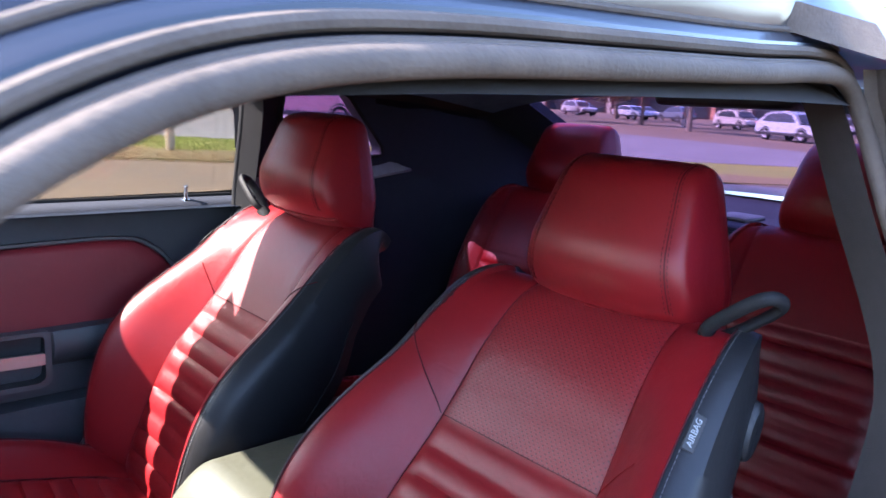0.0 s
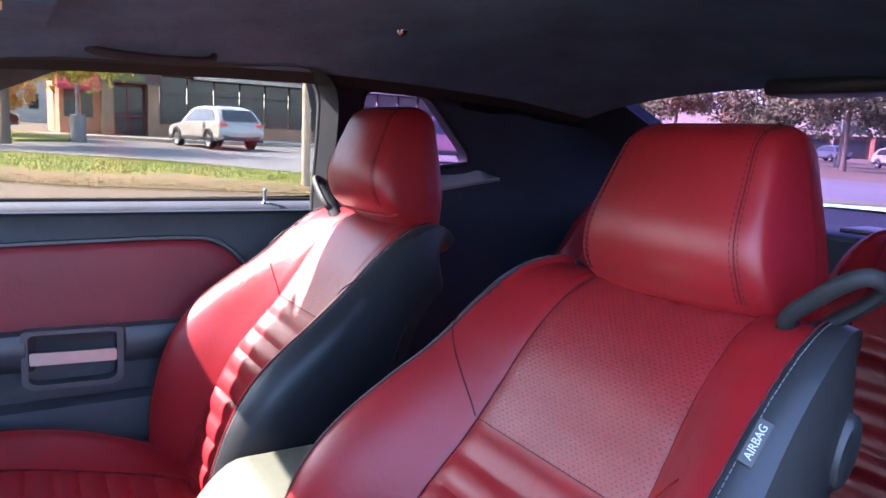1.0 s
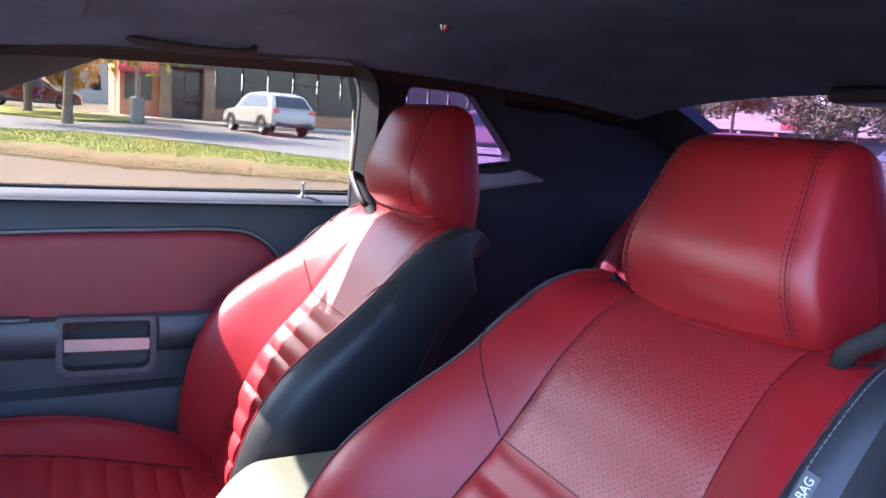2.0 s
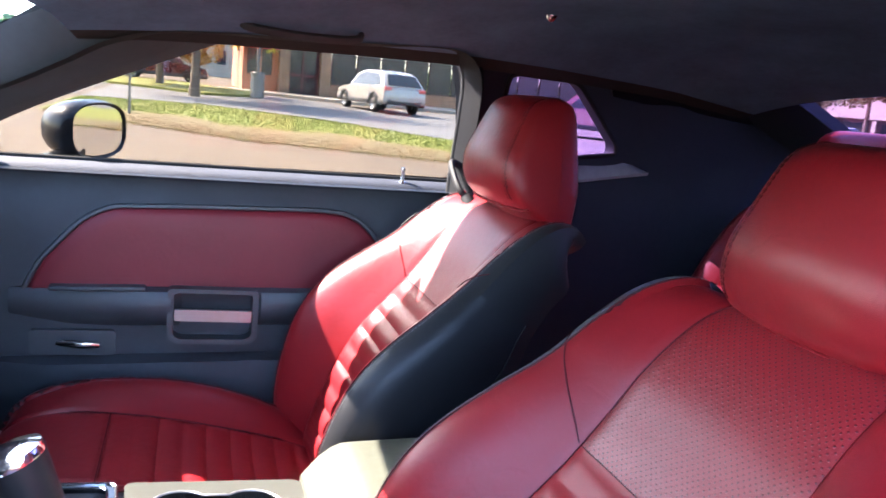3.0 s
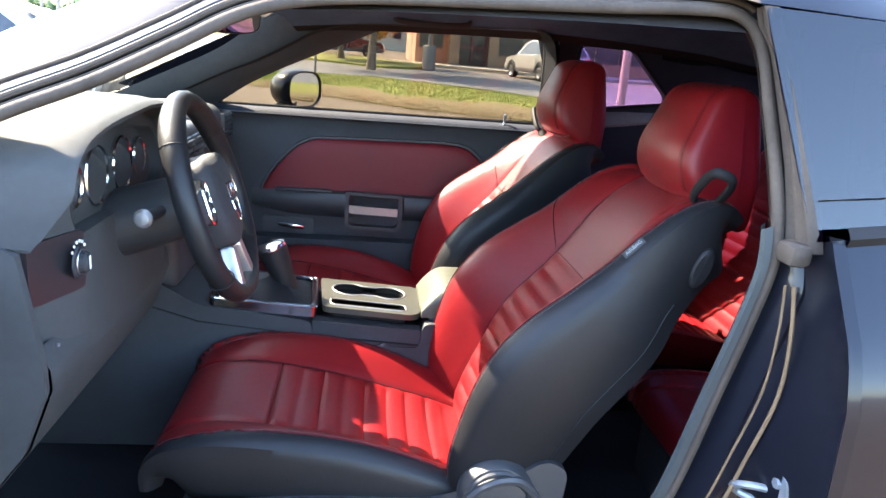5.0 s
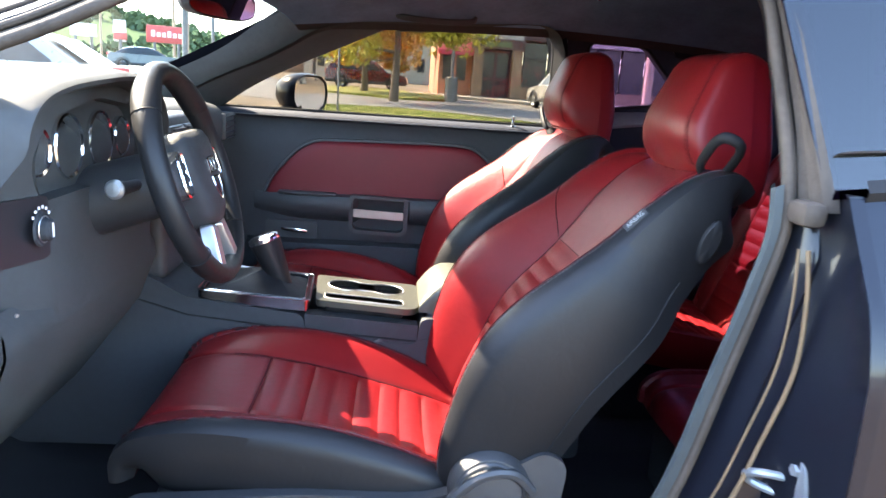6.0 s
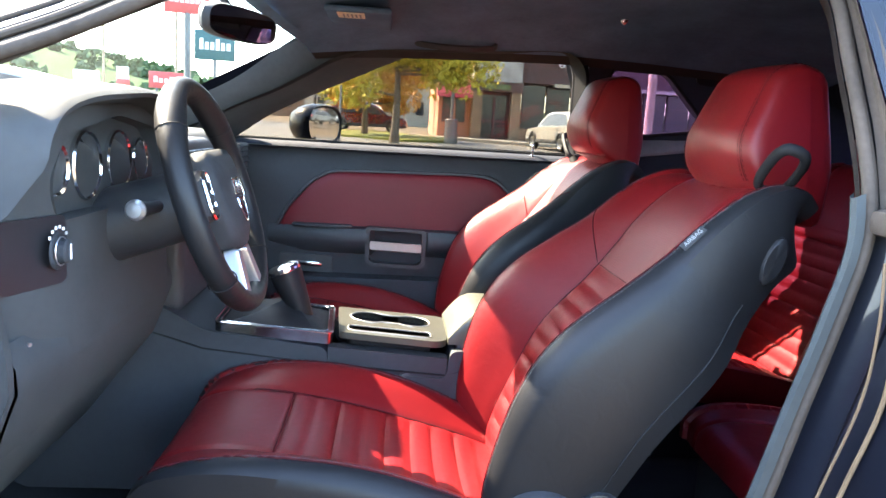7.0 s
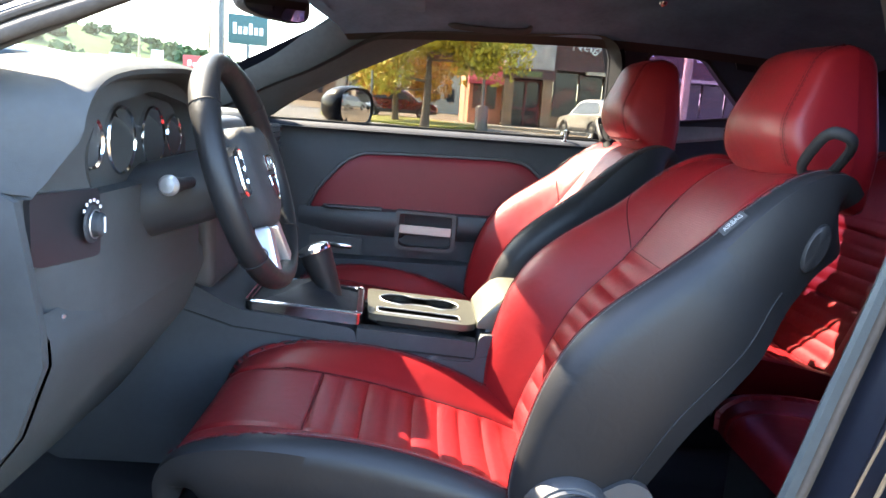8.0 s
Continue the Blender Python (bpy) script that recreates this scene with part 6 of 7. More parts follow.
tube(bm, [(0.03, 0.60, 1.33), (0.02, 0.62, 1.36), (0.015, 0.63, 1.392)], 0.010, 8)
part("mirror_stem", bm, M_PLAS, mir)

for s in (1, -1):
    v = thing("sun_visor", (s * 0.36, 0.33, 1.39), "dark cloth sun visor with a warning label" if s > 0 else "dark cloth sun visor folded up", "sun visor", "sun visors")
    bm = bmesh.new()
    box(bm, s * 0.38 - 0.19, s * 0.38 + 0.19, 0.27, 0.43, 1.382, 1.397, 0.007, 3)
    part("visor_panel", bm, M_LINER, v)
    if s > 0:
        bm = bmesh.new()
        box(bm, 0.20, 0.275, 0.335, 0.40, 1.3790, 1.3818)
        lab = part("warning_label", bm, M_LABEL, v, "cream printed warning label")
        bm = bmesh.new()
        for k in range(5):
            box(bm, 0.208, 0.267 - 0.012 * (k % 2), 0.343 + 0.010 * k, 0.347 + 0.010 * k, 1.3784, 1.3789)
        tagged(part("print_line", bm, M_TAGTXT, lab), kind="stuff")

g = thing("grab_handle", (0.56, 0.08, 1.38), "dark folding grab handle above the passenger window", "handle")
bm = bmesh.new()
tube(bm, smooth_path([(0.598, 0.20, 1.378), (0.580, 0.185, 1.362), (0.572, 0.08, 1.356), (0.580, -0.02, 1.362), (0.598, -0.035, 1.380)], 6), 0.010, 8, flat=0.7)
part("grip", bm, M_PLASD, g)
hk = thing("coat_hook", (0.37, -0.345, 1.43), "small bright coat hook in the headliner", "hook")
bm = bmesh.new()
lathe(bm, [(0.012, 0.0), (0.010, -0.006), (0.004, -0.012), (0.0005, -0.013)], (0.37, -0.345, 1.437), (0, 0, 1), 14)
part("hook", bm, M_CHROME, hk)

# seat belts and buckles
for s in (1, -1):
    b = thing("seat_belt", (s * 0.70, -0.36, 0.9), "black seat belt webbing hanging down the pillar", "seat belt", "seat belts")
    bm = bmesh.new()
    pts = smooth_path([(s * 0.700, -0.46, 1.16), (s * 0.735, -0.465, 1.05), (s * 0.738, -0.47, 0.85), (s * 0.735, -0.47, 0.65), (s * 0.728, -0.46, 0.45)], 8)
    rows = []
    for i, p in enumerate(pts):
        rows.append([p + Vector((0, 0.022, 0.006)), p + Vector((-s * 0.001, 0, 0.001)), p + Vector((0, -0.022, -0.006))])
    grid(bm, rows)
    bmesh.ops.solidify(bm, geom=bm.faces[:], thickness=0.0012)
    part("webbing", bm, M_BELT, b)
    k = thing("belt_buckle", (s * 0.085, 0.10, 0.50), "red and black belt buckle on its stalk", "buckle", "belt buckles")
    bm = bmesh.new()
    tube(bm, [(s * 0.105, 0.11, 0.42), (s * 0.112, 0.165, 0.53)], 0.012, 8)
    part("stalk", bm, M_PLAS, k)
    bm = bmesh.new()
    mb = look((s * 0.117, 0.195, 0.578), (s * 0.105, 0.13, 0.43))
    box(bm, -0.022, 0.022, -0.012, 0.012, -0.045, 0.040, 0.005, 2, mb)
    bk = part("buckle_body", bm, M_PLAS, k)
    bm = bmesh.new()
    box(bm, -0.016, 0.016, -0.0125, 0.004, -0.010 + 0.045, 0.0415, 0.002, 1, mb)
    part("release_button", bm, M_REDD, k, "red release button")
# pedals
pd = thing("pedal", (-0.52, 0.93, 0.5), "brushed metal pedal with rubber studs", "pedal")
bm = bmesh.new()
mp = pose(-0.50, 0.93, 0.50, 35, 0, 0)
box(bm, -0.035, 0.035, -0.008, 0.008, -0.055, 0.055, 0.006, 2, mp)
pp = part("pedal_pad", bm, M_SATIN, pd)
bm = bmesh.new()
for i in range(4):
    for j in range(6):
        q = mp @ Vector((-0.024 + 0.016 * i, -0.009, -0.042 + 0.017 * j))
        lathe(bm, [(0.0045, 0.0), (0.004, 0.003), (0.0005, 0.0035)], q, mp.to_3x3() @ Vector((0, -1, 0)), 8)
part("stud", bm, M_RUBBK, pp)
bm = bmesh.new()
tube(bm, [mp @ Vector((0, 0.01, 0)), (-0.50, 1.05, 0.66)], 0.009, 8)
part("pedal_arm", bm, M_STEEL, pd)
# ---------------- outside
def gz(x, y=0):
    return 0.016 * min(max(0.0, x - 1.0), 90.0)


M_LOT = basic("worn_tan_asphalt", (0.110, 0.076, 0.042), 0.9, var=0.25, scale=0.35, bump=0.6, bscale=60.0)
M_ROAD = basic("grey_asphalt", (0.115, 0.11, 0.108), 0.9, var=0.25, scale=0.5, bump=0.5, bscale=60.0)
M_CONC = basic("pale_concrete", (0.30, 0.27, 0.22), 0.85, var=0.15, scale=1.0, bump=0.3, bscale=80.0)
M_GRASS = basic("autumn_grass", (0.125, 0.155, 0.012), 0.95, scale=0.5, col2=(0.175, 0.150, 0.016), bump=0.5, bscale=160.0)
M_LITTER = basic("leaf_littered_soil", (0.155, 0.098, 0.038), 0.95, scale=1.6, col2=(0.115, 0.092, 0.026), bump=0.6, bscale=120.0)
M_BRICK = basic("tan_brick_wall", (0.30, 0.17, 0.10), 0.85, var=0.2, scale=2.0, bump=0.4, bscale=30.0)
M_STONEP = basic("pale_stone_blocks", (0.36, 0.33, 0.30), 0.9, var=0.3, scale=2.2, bump=0.6, bscale=6.0)
M_CANOPY = basic("pinkish_red_canvas", (0.50, 0.06, 0.09), 0.8, var=0.1)
M_DOORR = basic("dark_red_door_paint", (0.12, 0.022, 0.025), 0.5, var=0.15)
M_BOARD = basic("olive_board", (0.12, 0.14, 0.05), 0.6, var=0.15)
M_PINK = basic("salmon_render", (0.45, 0.20, 0.12), 0.85, var=0.12, scale=1.5)
M_STONE = basic("brown_stone_veneer", (0.24, 0.155, 0.095), 0.9, var=0.35, scale=3.0, bump=0.6, bscale=8.0)
M_DARKB = basic("dark_brown_cladding", (0.085, 0.04, 0.035), 0.7, var=0.2, scale=2.0)
M_WIN = basic("dark_window_glass", (0.03, 0.035, 0.04), 0.10, 0.0, var=0.3, spec=0.4)
M_FRAME = basic("dark_bronze_frame", (0.05, 0.03, 0.025), 0.5)
M_CREAM = basic("cream_fascia", (0.42, 0.36, 0.28), 0.7, var=0.1)
M_WCAR = basic("white_car_paint", (0.30, 0.285, 0.26), 0.25, coat=1.0, var=0.05, rvar=0.03)
M_RCAR = basic("dark_red_car_paint", (0.085, 0.008, 0.012), 0.25, 0.2, coat=1.0, var=0.1, rvar=0.03)
M_SCAR = basic("silver_car_paint", (0.42, 0.43, 0.44), 0.28, 0.6, coat=1.0, var=0.05, rvar=0.03)
M_ROSE = basic("rose_red_car_paint", (0.30, 0.10, 0.12), 0.28, 0.3, coat=1.0, var=0.05, rvar=0.03)
M_DCAR = basic("dark_blue_car_paint", (0.03, 0.04, 0.06), 0.25, 0.3, coat=1.0, var=0.1, rvar=0.03)
M_BARK = basic("bark", (0.13, 0.10, 0.075), 0.95, var=0.35, scale=12, bump=0.8, bscale=60)
M_LEAFY = basic("yellow_leaves", (0.52, 0.36, 0.025), 0.7, var=0.3, scale=1.2, col2=(0.30, 0.32, 0.03))
M_LEAFO = basic("orange_leaves", (0.60, 0.20, 0.03), 0.7, var=0.3, scale=1.5, col2=(0.45, 0.32, 0.04))
M_LEAFG = basic("dull_green_leaves", (0.13, 0.13, 0.055), 0.8, var=0.4, scale=0.9)
M_LEAFB = basic("rusty_leaves", (0.17, 0.115, 0.055), 0.8, var=0.4, scale=0.7, col2=(0.10, 0.105, 0.045))
# hill greens lightened: the distance haze is in the colour
M_HILL = basic("hazed_wooded_hill", (0.095, 0.128, 0.068), 1.0, spec=0.0, scale=0.06, col2=(0.085, 0.100, 0.052))
M_POLE = basic("weathered_wood_pole", (0.34, 0.27, 0.19), 0.85, var=0.25, scale=6)
M_METAL = basic("grey_steel_pole", (0.16, 0.16, 0.16), 0.5, 0.6)
M_SIGNR = basic("faded_red_sign", (0.50, 0.09, 0.08), 0.5)
M_SIGNT = basic("dark_teal_sign", (0.04, 0.10, 0.10), 0.5)
M_SIGNW = basic("white_sign", (0.70, 0.70, 0.68), 0.5)

# ground: one sheet to the horizon
bm = bmesh.new()
xs = [-2500, -600, -150, -60, -30, -15, -8, -4, 0, 1, 4, 8, 12, 16, 20, 25, 30, 40, 60, 91, 200, 600, 2500]
ys = [-2500, -600, -200, -90, -50, -30, -20, -10, -5, 0, 5, 10, 20, 35, 60, 120, 300, 800, 2500]
grid(bm, [[Vector((x, y, gz(x))) for y in ys] for x in xs])
tagged(part("ground", bm, M_LOT, None), "sunlit tan asphalt car park", "ground", kind="structure")


def flat(name, poly, h, mat, label, cat):
    """A paved or planted area lying on the ground, with its kerb height."""
    bm = bmesh.new()
    a = [bm.verts.new((x, y, gz(x) + h)) for x, y in poly]
    b = [bm.verts.new((x, y, gz(x) - 0.05)) for x, y in poly]
    bm.faces.new(a)
    for i in range(len(poly)):
        j = (i + 1) % len(poly)
        bm.faces.new((a[i], a[j], b[j], b[i]))
    bmesh.ops.triangulate(bm, faces=bm.faces[:1])
    return tagged(part(name, bm, mat, None, smooth=False), label, cat, kind="structure")


near = lambda y: float(np.interp(y, [-40, -4.2, -0.5, 2.4, 30], [-9, 11.2, 12.6, 15.2, 42]))
far = lambda y: float(np.interp(y, [-40, -5.9, -3.4, 0, 3.2, 30], [-4, 16.0, 20.0, 22.5, 21.6, 46]))
yy = [-30, -20, -12, -8, -5.9, -4.2, -3.4, -2, -0.5, 1, 2.4, 3.2]
flat("grass_verge", [(near(y), y) for y in yy] + [(far(y), y) for y in reversed(yy)], 0.012, M_GRASS, "grass verge with fallen leaves beside the lot", "grass")
litter = lambda y: near(y) + (far(y) - near(y)) * (0.34 + 0.05 * math.sin(1.7 * y) + 0.03 * math.sin(4.1 * y))
yl = [-30 + 0.4 * k for k in range(83)]
flat("leaf_strip", [(near(y) + 0.02, y) for y in yl] + [(litter(y), y) for y in reversed(yl)], 0.017, M_LITTER, "strip of dry leaves and bare soil along the verge", "leaves")
flat("access_road", [(far(y) + 0.1, y) for y in (-30, -12, -5.9, 0, 3.2)] + [(34, 3.2), (34, -3), (31.5, -6), (32, -14), (30, -30)], 0.012, M_ROAD, "grey asphalt access road in front of the restaurant", "road")
flat("grass_island", [(31, -2.6), (29, -0.2), (33, 4.8), (40, 6.0), (42, 1.5), (36, -2.3)], 0.10, M_GRASS, "sunlit grass island with two trees", "grass")
flat("street", [(22, 3.4), (46, 30), (120, 110), (160, 100), (70, 20), (44, 3.4)], 0.010, M_ROAD, "pale street running past the lot", "road")
flat("pavement", [(35.0, -2.6), (33.2, -6), (33.5, -30), (37, -30), (37, -0.5)], 0.14, M_CONC, "concrete walk along the restaurant front", "pavement")


# ---------------- restaurant
def restaurant():
    X0 = 37.0
    g = gz(X0)
    r = thing("restaurant", (X0, -8, g), "brick and stone restaurant with dark upper band and large windows", "building")
    def wall(name, x0, x1, y0, y1, z0, z1, mat, label="", bev=0.0):
        bm = bmesh.new()
        box(bm, x0, x1, y0, y1, g + z0, g + z1, bev)
        return part(name, bm, mat, r, label, smooth=False)
    wall("wall", X0, X0 + 12, -26, -4.6, -0.2, 0.75, M_BRICK, "brown brick base")
    wall("upper_band", X0 - 0.15, X0 + 12, -26, -4.6, 3.1, 5.6, M_DARKB, "dark brown sign band")
    wall("awning", X0 - 0.55, X0, -26, -6.3, 2.95, 3.12, M_CREAM, "cream soffit strip")
    wall("tower", X0 - 0.5, X0 + 9, -4.6, -2.1, 3.05, 6.6, M_STONEP, "pale grey stone entrance tower")
    wall("entrance_band", X0 - 0.56, X0 + 1, -4.7, -2.0, 2.55, 3.05, M_DARKB, "dark red band over the entrance")
    wall("name_board", X0 - 0.60, X0 - 0.56, -4.0, -2.7, 2.66, 2.92, M_BOARD, "small olive board over the door")
    for a, b in ((-2.6, -2.1), (-4.6, -4.1)):
        wall("pier", X0 - 0.5, X0 + 1, a, b, -0.2, 2.6, M_STONE)
    wall("corner_wing", X0 + 0.3, X0 + 10, -2.1, -0.4, -0.2, 3.3, M_PINK, "salmon brick corner wing")
    aw = bmesh.new()
    rows = [[Vector((X0 + 0.28, y, g + 3.35)), Vector((X0 - 0.45, y, g + 2.35)), Vector((X0 - 0.45, y, g + 2.15)), Vector((X0 + 0.28, y, g + 2.15))] for y in (-2.2, -1.6, -1.0, -0.3)]
    vv = grid(aw, rows, closed=True)
    aw.faces.new(vv[0])
    aw.faces.new(vv[-1])
    part("canopy", aw, M_CANOPY, r, "pinkish red sloping canopy", smooth=False)
    for y in (-1.8, -1.1):
        w = wall("window", X0 + 0.25, X0 + 0.32, y, y + 0.5, 0.9, 2.4, M_WIN)
    bm = bmesh.new()
    box(bm, X0 + 0.3, X0 + 0.4, -4.1, -2.6, g, g + 2.5)
    d = part("entrance", bm, M_WIN, r, "glazed double entrance door", smooth=False)
    for y in (-4.1, -3.37, -2.66):
        b2 = bmesh.new()
        box(b2, X0 + 0.2, X0 + 0.3, y, y + 0.09, g, g + 2.5)
        part("door_stile", b2, M_DOORR, d, smooth=False)
    for z in (0.0, 1.0, 2.4):
        b2 = bmesh.new()
        box(b2, X0 + 0.21, X0 + 0.29, -4.1, -2.6, g + z, g + z + 0.12)
        part("door_rail", b2, M_DOORR, d, smooth=False)
    y = -4.75
    while y > -25:
        bm = bmesh.new()
        box(bm, X0 + 0.25, X0 + 0.3, y - 1.25, y, g + 0.75, g + 3.0)
        w = part("window", bm, M_WIN, r, "dark plate window", smooth=False)
        for a, b, c, e in ((y - 0.06, y, 0.75, 3.0), (y - 1.25, y, 0.75, 0.84), (y - 1.25, y, 2.2, 2.27)):
            b2 = bmesh.new()
            box(b2, X0 + 0.12, X0 + 0.25, a, b, g + c, g + e)
            part("frame", b2, M_FRAME, w, smooth=False)
        y -= 1.30
    m = Matrix(((0, 0, -1, X0 - 0.20), (-1, 0, 0, -7.6), (0, 1, 0, g + 4.35), (0, 0, 0, 1)))
    sg = letters("sign_lettering", "Neighborhood", 0.72, m, M_SIGNW, r, 0.05)
    # the name panel further along: plain bars for the letters
    bm = bmesh.new()
    for k in range(8):
        box(bm, X0 - 0.24, X0 - 0.16, -12.2 - 0.34 * k, -11.95 - 0.34 * k, g + 4.0, g + (4.62 if k in (0, 2, 3, 4) else 4.42), 0.02)
    part("sign_bar", bm, M_SIGNW, r, "pale raised sign bars")
    bm = bmesh.new()
    box(bm, X0, X0 + 12, -26, -0.4, g + 5.6, g + 5.75)
    part("roof", bm, M_FRAME, r, smooth=False)
    return r


restaurant().location.y -= 1.65


# ---------------- parked vehicles
def vehicle(name, loc, yaw, paint, label, kind="suv"):
    """A parked car, nose along +x before turning."""
    root = thing(name, (0, 0, 0), label, "car", "parked cars")
    L, W, H = (4.6, 1.85, 1.65) if kind == "suv" else (4.7, 1.82, 1.45)
    lowp = [(-2.28, 0.35), (-2.32, 0.62), (-2.28, 0.95), (-2.2, 1.02), (1.0, 0.98), (1.8, 0.92), (2.2, 0.80), (2.30, 0.60), (2.28, 0.35)]
    def hull(bm, prof, w0, w1, z0, z1):
        """Side outline swept across with rounded flanks."""
        rows = []
        for k in range(11):
            a = -1 + 2 * k / 10
            inset = 0.06 * abs(a) ** 6
            rows.append([Vector((x * (1 - inset * 0.4), a * (w0 + (w1 - w0) * min(1, max(0, (z - z0) / (z1 - z0)))), z - inset * 0.5 * (z - 0.6))) for x, z in prof])
        vv = grid(bm, rows, closed=True)
        bm.faces.new(vv[0])
        bm.faces.new(vv[-1])
    sm = lambda prof, r: rounded(prof, r, 4)
    bm = bmesh.new()
    hull(bm, sm(lowp, 0.15), W / 2, W / 2 - 0.04, 0.5, 1.0)
    part("body", bm, paint, root, sharp=50)
    if kind == "suv":
        cab = [(-2.24, 0.98), (-2.06, 1.22), (-1.70, H - 0.12), (-1.35, H - 0.02), (-0.8, H), (0.1, H - 0.03), (0.55, H - 0.15), (1.15, 0.98)]
        win = [(-1.80, 1.06), (-1.62, 1.30), (-1.35, H - 0.17), (-0.2, H - 0.12), (0.35, H - 0.22), (0.85, 1.02)]
    else:
        cab = [(-1.9, 0.97), (-1.35, H - 0.12), (-0.9, H - 0.02), (0.0, H), (0.4, H - 0.08), (1.15, 0.97)]
        win = [(-1.55, 1.0), (-1.15, H - 0.16), (-0.7, H - 0.09), (0.05, H - 0.09), (0.35, H - 0.16), (0.9, 1.0)]
    bm = bmesh.new()
    hull(bm, sm(cab, 0.12), W / 2 - 0.05, W / 2 - 0.25, 1.0, H)
    part("cabin", bm, paint, root, sharp=50)
    for sd in (1, -1):
        bm = bmesh.new()
        pts = sm(win, 0.06)
        a = [Vector((x, sd * (W / 2 - 0.035 - 0.2 * (z - 1.0) / (H - 1.0)), z)) for x, z in pts]
        bm.faces.new([bm.verts.new(p) for p in a])
        part("side_window", bm, M_WIN, root, smooth=False)
    bm = bmesh.new()
    (x0, z0), (x1, z1) = ((-2.19, 1.06), (-1.78, 1.47)) if kind == "suv" else ((-1.86, 1.01), (-1.40, 1.30))
    q = [(-0.72, x0, z0), (0.72, x0, z0), (0.60, x1, z1), (-0.60, x1, z1)]
    bm.faces.new([bm.verts.new((x - 0.025, y, z + 0.01)) for y, x, z in q])
    part("rear_window", bm, M_WIN, root, smooth=False)
    bm = bmesh.new()
    (x0, z0), (x1, z1) = ((1.10, 1.02), (0.60, H - 0.17)) if kind == "suv" else ((1.08, 1.01), (0.45, H - 0.11))
    bm.faces.new([bm.verts.new((x + 0.03, y, z + 0.02)) for y, x, z in ((-0.74, x0, z0), (0.74, x0, z0), (0.60, x1, z1), (-0.60, x1, z1))])
    part("windscreen", bm, M_WIN, root, smooth=False)
    for sd in (1, -1):
        bm = bmesh.new()
        box(bm, -2.31, -2.16, sd * 0.74 - 0.14, sd * 0.74 + 0.14, 0.86, 1.0, 0.02)
        part("tail_lamp", bm, M_SIGNR, root)
        bm = bmesh.new()
        box(bm, 2.08, 2.25, sd * 0.68 - 0.16, sd * 0.68 + 0.16, 0.72, 0.84, 0.02)
        part("headlamp", bm, M_SIGNW, root)
        bm = bmesh.new()
        box(bm, -2.2, 2.2, sd * (W / 2 - 0.012) - 0.02, sd * (W / 2 - 0.012) + 0.02, 0.30, 0.47, 0.015)
        part("side_cladding", bm, M_PLAS, root)
        for xc in (1.42, -1.40):
            bm = bmesh.new()
            ring = [(xc + r0 * math.cos(math.pi * k / 12), sd * (W / 2 + 0.004), 0.345 + r0 * math.sin(math.pi * k / 12)) for r0 in (0.40,) for k in range(13)]
            tube(bm, ring, 0.032, 6)
            part("wheel_arch", bm, M_PLAS, root)
            bm = bmesh.new()
            lathe(bm, [(0.22, 0.11), (0.30, 0.115), (0.345, 0.07), (0.345, -0.09), (0.2, -0.1)], (xc, sd * (W / 2 - 0.10), 0.345), (0, sd, 0), 20)
            w = part("wheel", bm, M_RUBBK, root)
            bm = bmesh.new()
            lathe(bm, [(0.225, 0.112), (0.21, 0.10), (0.19, 0.06), (0.06, 0.10), (0.0005, 0.105)], (xc, sd * (W / 2 - 0.10), 0.345), (0, sd, 0), 20)
            part("rim", bm, M_SCAR, w)
    bm = bmesh.new()
    box(bm, -2.30, -2.18, -0.75, 0.75, 0.36, 0.56, 0.03)
    box(bm, 2.15, 2.29, -0.7, 0.7, 0.36, 0.56, 0.03)
    part("bumper", bm, M_PLAS, root)
    root.matrix_world = pose(loc[0], loc[1], gz(loc[0]) + 0.005, 0, 0, yaw)
    return root


vehicle("parked_suv", (29.0, -7.0), 12, M_WCAR, "white crossover parked by the restaurant, seen from behind")
vehicle("parked_suv", (41.0, 1.75), -90, M_RCAR, "dark red crossover parked behind the trees")
# ---------------- trees
def leaf_cloud(centers, n, size, seed, squash=0.8):
    """Many small bent leaves scattered in clumps."""
    rng = np.random.default_rng(seed)
    bm_v, bm_f = [], []
    for i in range(n):
        c, r = centers[rng.integers(len(centers))]
        d = rng.normal(size=3)
        d /= np.linalg.norm(d) + 1e-9
        p = np.array(c) + d * r * rng.uniform(0.35, 1.0) ** 0.6 * np.array([1, 1, squash])
        u = rng.normal(size=3)
        u /= np.linalg.norm(u)
        w = np.cross(u, rng.normal(size=3))
        w /= np.linalg.norm(w) + 1e-9
        s = size * rng.uniform(0.6, 1.4)
        k = len(bm_v)
        bm_v += [tuple(p - u * s), tuple(p + w * s * 0.55), tuple(p + u * s), tuple(p - w * s * 0.55)]
        bm_f.append((k, k + 1, k + 2, k + 3))
    me = bpy.data.meshes.new("crown")
    me.from_pydata(bm_v, [], bm_f)
    return me


